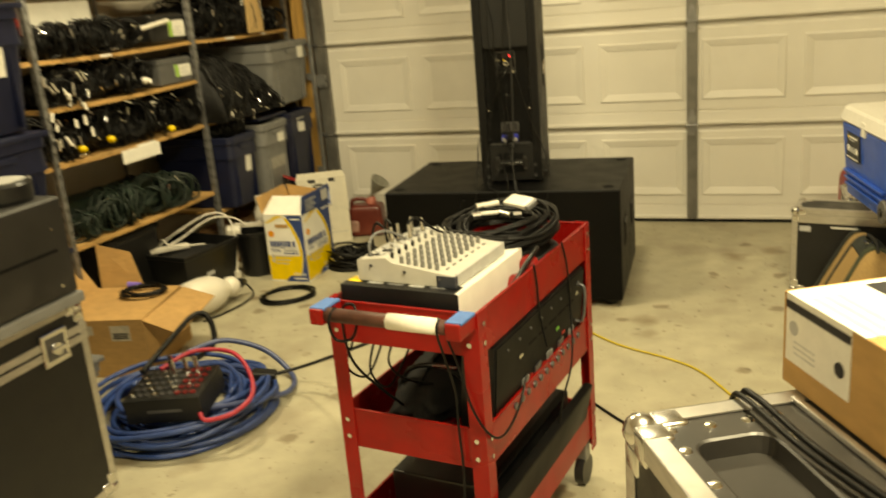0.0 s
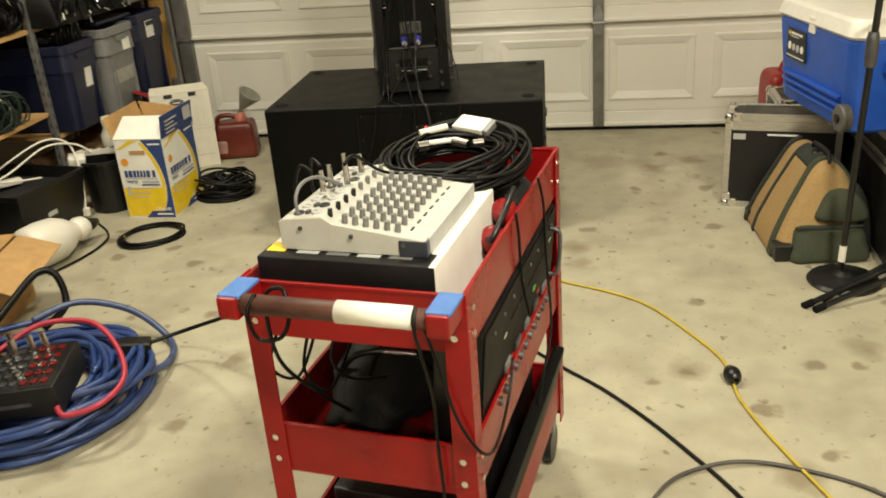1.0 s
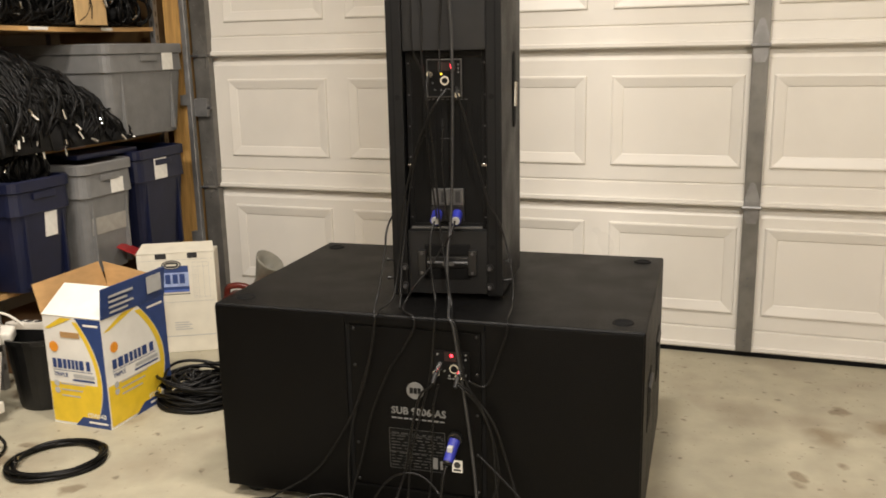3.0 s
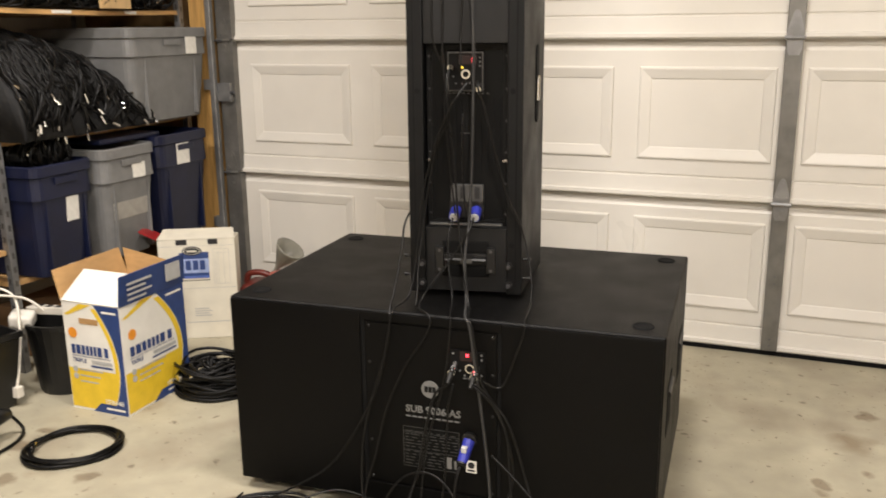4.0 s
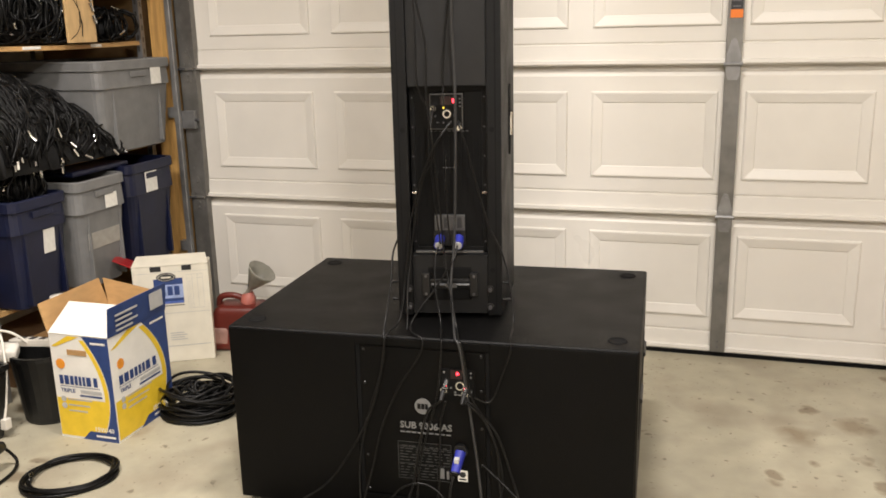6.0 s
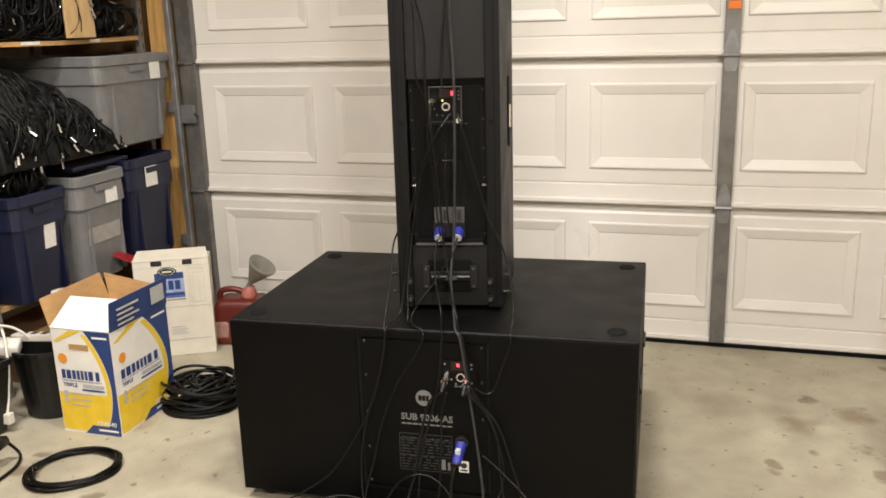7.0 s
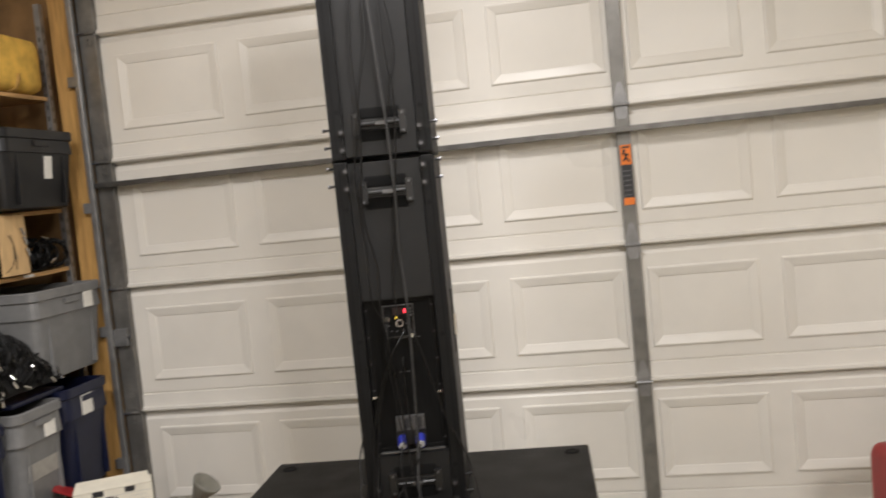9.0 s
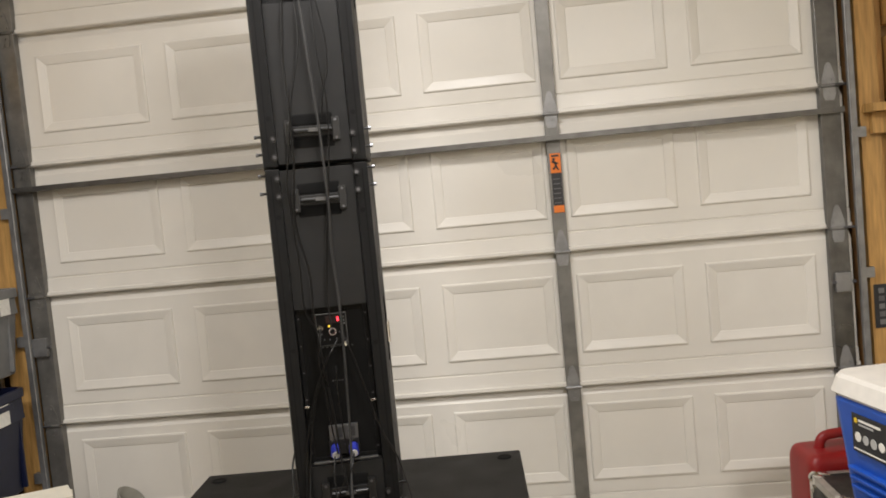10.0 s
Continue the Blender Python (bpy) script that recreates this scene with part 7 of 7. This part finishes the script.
for i, j in ((0, 3), (0, 4), (1, 4), (1, 6), (0, 6)):
    tagged(part("audio_plug", rod((0.03 + 0.032 * i, 0.022 + 0.033 * j, 0.06), (0.028 + 0.032 * i, 0.024 + 0.033 * j, 0.098), 0.0062, 12, r2=0.0045), CHROME, at=on_cart(-0.335, 0.060, 0.8685)), "silver jack plug standing in the mixing desk", "plug", "plugs in the mixing desk")
MZ = 0.8685


def cart_cable(pts, r, material, label, category="cable", group=""):
    return cable("audio_cable", [CART @ Vector(p) for p in pts], r, material, label, category, group=group)


cart_cable([(-0.31, 0.155, MZ + 0.105), (-0.335, 0.16, MZ + 0.112), (-0.355, 0.17, MZ + 0.06), (-0.365, 0.22, 0.85), (-0.34, 0.42, 0.80)], 0.0032, CABLE, "black audio lead plugged into the mixing desk", group="mixer leads")
cart_cable([(-0.31, 0.19, MZ + 0.105), (-0.34, 0.215, MZ + 0.105), (-0.36, 0.25, MZ + 0.03), (-0.36, 0.33, 0.83), (-0.33, 0.45, 0.80)], 0.0032, CABLE, "black audio lead plugged into the mixing desk", group="mixer leads")
cart_cable([(-0.276, 0.215, MZ + 0.10), (-0.27, 0.25, MZ + 0.105), (-0.24, 0.30, MZ + 0.06), (-0.19, 0.325, MZ + 0.05), (-0.13, 0.33, MZ + 0.045), (-0.08, 0.37, MZ + 0.03)], 0.0032, CABLE, "black audio lead plugged into the mixing desk", group="mixer leads")
cart_cable([(-0.303, 0.075, MZ + 0.058), (-0.306, 0.078, MZ + 0.085), (-0.305, 0.105, MZ + 0.102), (-0.298, 0.15, MZ + 0.098), (-0.285, 0.20, MZ + 0.07)], 0.0032, PRINT_DIM, "grey lead bent over the mixing desk", group="mixer leads")

# soft clutter under the coil, then the coil itself
b = bmesh.new()
bmesh.ops.create_icosphere(b, subdivisions=4, radius=1.0)
for v in b.verts:
    nz = 1 + 0.12 * noise.noise(v.co * 3.0) + 0.06 * noise.noise(v.co * 9.0)
    v.co = Vector((-0.19 + v.co.x * 0.175 * nz, 0.565 + v.co.y * 0.165 * nz, max(0.0, 0.045 + v.co.z * 0.06 * nz)))
tagged(part("black_bag", b, BLACK_SOFT, soft=True, at=on_cart(0, 0, 0.7385)), "black cloth bag under a cable coil in the cart", "bag")
tagged(part("cable_coil", coil_bm(0.158, 0.178, 30, 0.0042, 0.055, 41, seg=7, spread=0.44, steps=52), CABLE, soft=True, at=on_cart(-0.176, 0.532, 0.852, 4, 0, 0)), "thick coil of black microphone cable on the cart", "cable coil")
for p, q, r, mat, lab in (((-0.265, 0.585, 0.918), (-0.215, 0.625, 0.922), 0.0075, WHITE_PL, "white plug lying on the cable coil"), ((-0.25, 0.530, 0.910), (-0.18, 0.555, 0.914), 0.0055, CARD_WHITE, "white plug lying on the cable coil"),
                          ((-0.18, 0.555, 0.912), (-0.145, 0.545, 0.908), 0.009, CHROME, "white plug lying on the cable coil"), ((-0.24, 0.50, 0.914), (-0.222, 0.515, 0.914), 0.010, CHROME, "silver plug lying on the cable coil"),
                          ((-0.13, 0.53, 0.915), (-0.11, 0.54, 0.915), 0.008, CHROME, "silver plug lying on the cable coil"), ((-0.32, 0.41, 0.885), (-0.29, 0.44, 0.892), 0.007, WHITE_PL, "white plug lying on the cable coil")):
    tagged(part("cable_plug", rod(p, q, r, 14), mat, at=CART), lab, "plug", "plugs on the coil")
wa = thing("power_adapter", on_cart(-0.165, 0.665, 0.906, 16, 4, -14), "white power adapter box lying on the cable coil", "adapter")
part("body", box(-0.042, 0.034, -0.026, 0.026, 0, 0.018, 0.006), WHITE_PL, wa)
part("end_cap", box(0.032, 0.046, -0.025, 0.025, 0.001, 0.017, 0.004), TUB_GREY, wa)
PHONE_RED = mk("headphone_red", (0.26, 0.010, 0.012), 0.35, var=0.15)
hp = thing("headphones", on_cart(-0.046, 0.36, 0.782, 20, 10, 0), "red and black headphones tucked in the cart", "headphones")
for y in (-0.03, 0.05):
    part("ear_cup", lathe([(0, 0), (0.026, 0), (0.031, 0.01), (0.029, 0.026), (0.019, 0.034), (0, 0.036)], 20, m=pose(0, y, 0.018, 25, 20, 0) @ Matrix.Scale(0.85, 4)), PHONE_RED, hp, soft=True)
    part("cushion", lathe([(0.014, 0), (0.029, -0.004), (0.031, -0.012), (0.022, -0.017), (0.013, -0.010)], 20, m=pose(0, y, 0.018, 25, 20, 0) @ Matrix.Scale(0.85, 4)), BLACK, hp, soft=True)
part("band", tube(spline([(0.0, -0.05, 0.04), (0.012, -0.06, 0.06), (0.018, 0.01, 0.075), (0.012, 0.08, 0.06), (0.0, 0.07, 0.04)], 6), 0.006, 8), BLACK, hp, soft=True)
tagged(part("red_cloth", box(-0.05, 0.05, -0.05, 0.05, 0, 0.05, 0.02, seg=3), mk("crimson_cloth", (0.25, 0.01, 0.04), 0.8, var=0.2), soft=True, at=on_cart(-0.31, 0.53, 0.765, 0, 0, 20)), "crimson cloth wedged in the tray", "cloth")

# rack units in the middle and bottom trays
ra = thing("rack_amplifier", on_cart(-0.105, 0.075, 0.459, 0, 5, 0), "black rack amplifier standing on edge in the middle tray", "amplifier")
part("body", box(0, 0.085, 0, 0.62, 0, 0.275, 0.004), CASE_PLY, ra)
pn = part("front_panel", box(0.085, 0.089, 0.004, 0.616, 0.004, 0.271, 0.001), AMP_PANEL, ra, "black control panel")
for k in range(12):
    y = 0.10 + k * 0.042
    part("control_knob", rod((0.089, y, 0.085), (0.103, y, 0.085), 0.009, 12), STEEL_DK, pn)
for k in range(7):
    part("pale_strip", box(0.0888, 0.0898, 0.13 + k * 0.065, 0.165 + k * 0.065, 0.055, 0.063), PRINT_DIM, pn)
for k, (y, z, m) in enumerate(((0.40, 0.16, LED_GREEN), (0.45, 0.13, RED_PL), (0.30, 0.10, RED_PL), (0.21, 0.105, RED_PL), (0.14, 0.19, CHROME), (0.10, 0.03, CHROME), (0.55, 0.21, CHROME))):
    part("indicator", box(0.089, 0.0905, y, y + 0.022, z, z + 0.008), m if m is not LED_GREEN else mk("dim_green", (0.12, 0.35, 0.06), 0.4), pn)
for k in range(16):
    y = 0.03 + k * 0.036
    part("panel_screw", rod((0.089, y, 0.245 if k % 2 else 0.018), (0.092, y, 0.245 if k % 2 else 0.018), 0.004, 8), STEEL_DK, pn)
for k in range(5):
    part("vent_slot", box(0.0888, 0.0895, 0.20 + 0.07 * k, 0.255 + 0.07 * k, 0.20, 0.206), EDGE_BLACK, pn)
    part("fader_block", box(0.089, 0.094, 0.16 + 0.085 * k, 0.20 + 0.085 * k, 0.10, 0.125, 0.002), STEEL_DK if k % 2 else PRINT_DIM, pn)
part("side_handle", tube(spline([(0.089, 0.56, 0.13), (0.112, 0.56, 0.14), (0.112, 0.56, 0.23), (0.089, 0.56, 0.24)], 5), 0.005, 8), STEEL_DK, pn, soft=True)
rb = thing("rack_amplifier", on_cart(-0.34, 0.12, 0.1685), "black rack amplifier lying in the bottom tray", "amplifier")
part("body", box(0, 0.28, 0, 0.58, 0, 0.155, 0.006), CASE_PLY, rb)
part("top_lip", box(0.262, 0.284, 0.02, 0.56, 0.150, 0.158, 0.002), AMP_PANEL, rb)
lc = thing("laptop_case", on_cart(-0.045, 0.03, 0.17, 0, 12, 0), "thin glossy black case leaning in the bottom tray", "case")
part("body", box(0, 0.028, 0, 0.66, 0, 0.20, 0.008), AMP_PANEL, lc)
b = bmesh.new()
bmesh.ops.create_icosphere(b, subdivisions=4, radius=1.0)
for v in b.verts:
    nz = 1 + 0.18 * noise.noise(v.co * 3.5 + Vector((7, 0, 0))) + 0.08 * noise.noise(v.co * 10.0)
    v.co = Vector((-0.25 + v.co.x * 0.12 * nz, 0.36 + v.co.y * 0.28 * nz, max(0.0, 0.05 + v.co.z * 0.075 * nz)))
bd = thing("black_duffel", on_cart(0, 0, 0.4585), "limp black cloth duffel in the middle tray", "bag")
part("body", b, BLACK_SOFT, bd, soft=True)
part("strap", tube(spline([(-0.34, 0.20, 0.06), (-0.30, 0.19, 0.125), (-0.24, 0.20, 0.142), (-0.18, 0.22, 0.12), (-0.13, 0.24, 0.05)], 6), 0.007, 6), BLACK, bd, soft=True)
part("zip", tube(spline([(-0.25, 0.12, 0.08), (-0.255, 0.22, 0.125), (-0.25, 0.36, 0.142), (-0.245, 0.50, 0.12)], 6), 0.004, 6), EDGE_BLACK, bd, soft=True)
for k in range(5):
    tagged(part("red_adapter", box(-0.03, 0.03, -0.02, 0.02, 0, 0.022, 0.006), mk("dark_red_cloth", (0.13, 0.01, 0.014), 0.6, var=0.2) if k == 0 else bpy.data.materials["dark_red_cloth"], at=on_cart(-0.30 + 0.045 * k, 0.075 + 0.04 * (k % 2), 0.4585, 0, 0, 25 * k)), "small dark red case in the middle tray", "case", "small red cases")
tagged(part("steel_plug", rod((-0.24, 0.2, 0.60), (-0.17, 0.21, 0.595), 0.006, 10), CHROME, at=CART), "steel jack plug on the black bundle", "plug")
cart_cable([(-0.325, -0.062, 0.845), (-0.33, -0.084, 0.82), (-0.32, -0.08, 0.775), (-0.285, -0.07, 0.775), (-0.27, -0.062, 0.81), (-0.285, -0.045, 0.848), (-0.315, -0.05, 0.83), (-0.325, -0.02, 0.70), (-0.29, 0.04, 0.60), (-0.25, 0.10, 0.52)], 0.0036, CABLE, "black cable knotted round the cart handle")
cart_cable([(-0.055, -0.066, 0.848), (-0.053, -0.085, 0.82), (-0.055, -0.06, 0.76), (-0.06, -0.012, 0.65), (-0.058, -0.014, 0.56), (-0.055, -0.013, 0.45), (-0.06, -0.014, 0.36), (-0.062, -0.012, 0.33)], 0.0030, CABLE, "black cable hanging down the front of the cart")
cart_cable([(-0.05, -0.05, 0.80), (-0.045, -0.018, 0.72), (-0.02, -0.016, 0.62), (0.012, 0.0, 0.55), (0.02, 0.06, 0.52), (0.018, 0.16, 0.545), (0.015, 0.22, 0.60)], 0.0028, CABLE, "black cable drooping round the cart's corner")
cart_cable([(-0.36, 0.06, 0.73), (-0.37, 0.02, 0.66), (-0.34, 0.06, 0.62), (-0.32, 0.12, 0.70)], 0.003, CABLE, "thin black lead hanging below the top tray", group="hanging leads")
cart_cable([(-0.30, 0.05, 0.73), (-0.31, 0.03, 0.65), (-0.28, 0.06, 0.60), (-0.26, 0.15, 0.68)], 0.003, CABLE, "thin black lead hanging below the top tray", group="hanging leads")
cart_cable([(-0.25, 0.06, 0.735), (-0.255, 0.03, 0.68), (-0.24, 0.07, 0.62), (-0.22, 0.18, 0.56)], 0.003, CABLE, "thin black lead hanging below the top tray", group="hanging leads")
cart_cable([(0.004, 0.33, 0.845), (0.007, 0.335, 0.80), (0.008, 0.345, 0.70), (0.02, 0.35, 0.62)], 0.0028, CABLE, "black strap over the cart's side", group="straps")
cart_cable([(0.004, 0.53, 0.845), (0.012, 0.54, 0.78), (0.010, 0.56, 0.66), (0.03, 0.50, 0.52), (0.02, 0.44, 0.42), (0.004, 0.42, 0.29)], 0.0028, CABLE, "black cable hanging down the cart's side")

# ---------------------------------------------------------------- cables of the loudspeakers
def lead(pts, r=0.0042, material=None, label="black cable hanging down the loudspeaker stack"):
    return cable("speaker_cable", pts, r * 0.62, material or CABLE_LEAD, label, group="loudspeaker cables")


CABLE_LEAD = mk("lead_rubber", (0.005, 0.0048, 0.0046), 0.36, var=0.25, scale=30, spec=0.3)
# the two long runs down the middle of the stack
lead([(-0.834, 4.205, 2.16), (-0.822, 4.200, 1.958), (-0.809, 4.197, 1.732), (-0.806, 4.20, 1.52), (-0.811, 4.205, 1.40), (-0.806, 4.208, 1.263), (-0.807, 4.208, 1.068), (-0.814, 4.206, 0.832), (-0.818, 4.175, 0.694), (-0.805, 4.150, 0.60), (-0.775, 4.060, 0.580), (-0.757, 4.044, 0.555), (-0.736, 4.047, 0.398), (-0.714, 4.044, 0.232), (-0.697, 4.025, 0.103), (-0.69, 3.98, 0.01), (-0.75, 3.92, 0.006), (-0.92, 3.88, 0.006)], 0.0064, CABLE_GREY)
lead([(-0.876, 4.20, 2.16), (-0.892, 4.190, 1.964), (-0.888, 4.185, 1.819), (-0.89, 4.185, 1.674), (-0.905, 4.187, 1.512), (-0.899, 4.189, 1.439), (-0.880, 4.193, 1.338), (-0.881, 4.192, 1.206), (-0.869, 4.195, 1.084), (-0.854, 4.198, 0.929), (-0.843, 4.195, 0.784), (-0.819, 4.170, 0.669), (-0.79, 4.125, 0.590), (-0.765, 4.055, 0.578), (-0.750, 4.043, 0.553), (-0.726, 4.045, 0.416), (-0.659, 4.049, 0.318), (-0.62, 4.051, 0.199), (-0.59, 4.03, 0.115), (-0.57, 3.99, 0.01), (-0.62, 3.92, 0.006)], 0.005)
# leads from the control panel and the mains plugs
lead([(-0.870, 4.21, 1.172), (-0.869, 4.185, 1.12), (-0.866, 4.190, 1.05), (-0.896, 4.188, 0.984), (-0.919, 4.183, 0.881), (-0.934, 4.178, 0.768), (-0.937, 4.151, 0.678), (-0.93, 4.12, 0.60), (-0.925, 4.10, 0.58)], 0.0045)
lead([(-0.824, 4.215, 1.137), (-0.838, 4.19, 1.11), (-0.859, 4.186, 1.077), (-0.900, 4.185, 0.985), (-0.936, 4.180, 0.849), (-0.948, 4.172, 0.718), (-0.955, 4.13, 0.60), (-0.962, 4.05, 0.585), (-0.967, 4.032, 0.56), (-0.983, 4.034, 0.47), (-1.02, 4.03, 0.35), (-1.05, 4.02, 0.20), (-1.03, 3.98, 0.05), (-0.96, 3.95, 0.01)], 0.0042)
lead([(-0.802, 4.225, 1.140), (-0.793, 4.207, 1.122), (-0.778, 4.210, 1.075), (-0.753, 4.215, 0.974), (-0.721, 4.222, 0.856), (-0.684, 4.228, 0.775), (-0.652, 4.205, 0.669), (-0.640, 4.17, 0.60), (-0.626, 4.07, 0.585), (-0.622, 4.050, 0.56), (-0.640, 4.050, 0.504), (-0.675, 4.048, 0.415), (-0.715, 4.03, 0.428)], 0.0042)
lead([(-0.866, 4.215, 0.790), (-0.868, 4.19, 0.75), (-0.862, 4.17, 0.68), (-0.840, 4.14, 0.60), (-0.815, 4.062, 0.580), (-0.808, 4.041, 0.560), (-0.822, 4.040, 0.425), (-0.849, 4.039, 0.322), (-0.876, 4.037, 0.216), (-0.881, 4.01, 0.087), (-0.87, 3.97, 0.01), (-0.80, 3.92, 0.006)], 0.0045)
lead([(-0.812, 4.225, 0.792), (-0.814, 4.19, 0.76), (-0.842, 4.185, 0.715), (-0.868, 4.17, 0.672), (-0.898, 4.150, 0.631), (-0.922, 4.13, 0.588), (-0.90, 4.07, 0.584), (-0.865, 4.045, 0.578), (-0.862, 4.036, 0.55), (-0.888, 4.037, 0.50), (-0.933, 4.034, 0.43), (-0.984, 4.032, 0.31), (-1.016, 4.030, 0.184), (-1.04, 4.0, 0.065), (-1.0, 3.95, 0.008)], 0.0045)
lead([(-0.878, 4.215, 1.16), (-0.880, 4.20, 1.08), (-0.872, 4.20, 0.98), (-0.866, 4.21, 0.88), (-0.855, 4.205, 0.80)], 0.0040)
lead([(-0.838, 4.22, 1.06), (-0.836, 4.205, 0.98), (-0.832, 4.203, 0.88), (-0.826, 4.205, 0.80)], 0.0038)
# from behind the stack over the cabinet's edge and out on the floor
lead([(-1.02, 4.50, 0.86), (-1.005, 4.36, 0.83), (-0.992, 4.20, 0.78), (-0.984, 4.15, 0.713), (-0.984, 4.10, 0.62), (-0.975, 4.05, 0.582), (-0.967, 4.032, 0.558), (-0.979, 4.030, 0.48), (-1.016, 4.028, 0.35), (-1.087, 4.024, 0.216), (-1.15, 4.0, 0.13), (-1.24, 3.97, 0.07), (-1.33, 3.95, 0.02), (-1.38, 3.90, 0.006), (-1.40, 3.82, 0.006)], 0.0046)
# leads of the subwoofer's own panel
lead([(-0.800, 4.015, 0.425), (-0.82, 4.03, 0.40), (-0.850, 4.035, 0.370), (-0.876, 4.035, 0.268), (-0.894, 4.034, 0.161), (-0.91, 4.0, 0.084), (-0.90, 3.95, 0.01), (-0.98, 3.90, 0.006)], 0.0056)
lead([(-0.790, 4.012, 0.418), (-0.805, 4.03, 0.375), (-0.814, 4.038, 0.342), (-0.818, 4.036, 0.247), (-0.822, 4.02, 0.12), (-0.84, 3.97, 0.01), (-0.95, 3.92, 0.006)], 0.0042)
lead([(-0.740, 4.018, 0.425), (-0.715, 4.025, 0.405), (-0.685, 4.045, 0.349), (-0.654, 4.047, 0.255), (-0.644, 4.045, 0.17), (-0.655, 4.02, 0.11), (-0.68, 3.97, 0.01), (-0.80, 3.90, 0.006)], 0.0050)
lead([(-0.738, 4.014, 0.420), (-0.71, 4.02, 0.395), (-0.690, 4.043, 0.352), (-0.660, 4.045, 0.28), (-0.649, 4.035, 0.175), (-0.632, 4.01, 0.10), (-0.60, 3.96, 0.01), (-0.66, 3.90, 0.006)], 0.0044)
lead([(-0.770, 4.004, 0.202), (-0.775, 3.99, 0.172), (-0.779, 3.97, 0.10), (-0.80, 3.94, 0.012), (-0.95, 3.88, 0.006)], 0.0058)
lead([(-0.700, 4.045, 0.225), (-0.683, 4.045, 0.212), (-0.628, 4.030, 0.174), (-0.567, 4.01, 0.125), (-0.52, 3.98, 0.05), (-0.50, 3.94, 0.008), (-0.60, 3.90, 0.006)], 0.0042)
lead([(-1.0, 3.97, 0.006), (-0.96, 3.985, 0.10), (-0.914, 4.0, 0.154), (-0.848, 4.005, 0.166), (-0.785, 3.99, 0.127), (-0.74, 3.97, 0.03), (-0.72, 3.94, 0.006)], 0.0042)
# leads of the upper loudspeaker
lead([(-0.848, 4.215, 2.14), (-0.845, 4.195, 1.992), (-0.878, 4.188, 1.851), (-0.90, 4.184, 1.708), (-0.917, 4.185, 1.596), (-0.912, 4.187, 1.489), (-0.905, 4.185, 1.365), (-0.905, 4.19, 1.24), (-0.885, 4.21, 1.178)], 0.0042)
lead([(-0.802, 4.22, 2.13), (-0.797, 4.205, 1.972), (-0.783, 4.207, 1.827), (-0.788, 4.206, 1.714), (-0.80, 4.205, 1.60), (-0.82, 4.205, 1.45), (-0.838, 4.21, 1.28), (-0.836, 4.20, 1.18)], 0.0042)
lead([(-0.791, 4.22, 2.13), (-0.771, 4.215, 2.002), (-0.772, 4.213, 1.922), (-0.790, 4.209, 1.86), (-0.802, 4.206, 1.78)], 0.0040)
tagged(part("cable_tangle", coil_bm(0.24, 0.085, 9, 0.0048, 0.035, 51, spread=0.4), CABLE_LEAD, soft=True, at=pose(-1.0, 3.93, 0, 0, 0, -4)), "loose tangle of black cables on the floor before the subwoofer", "cable tangle")
tagged(part("cable_tangle", coil_bm(0.12, 0.07, 4, 0.0045, 0.02, 52, spread=0.35), CABLE_LEAD, soft=True, at=pose(-1.30, 3.95, 0, 0, 0, 20)), "loose tangle of black cables on the floor before the subwoofer", "cable tangle")
lead([(-1.42, 3.99, 0.006), (-1.41, 3.93, 0.006), (-1.33, 3.88, 0.012), (-1.22, 3.93, 0.05), (-1.12, 4.0, 0.07), (-1.0, 4.0, 0.05), (-0.9, 3.93, 0.01)], 0.0045)
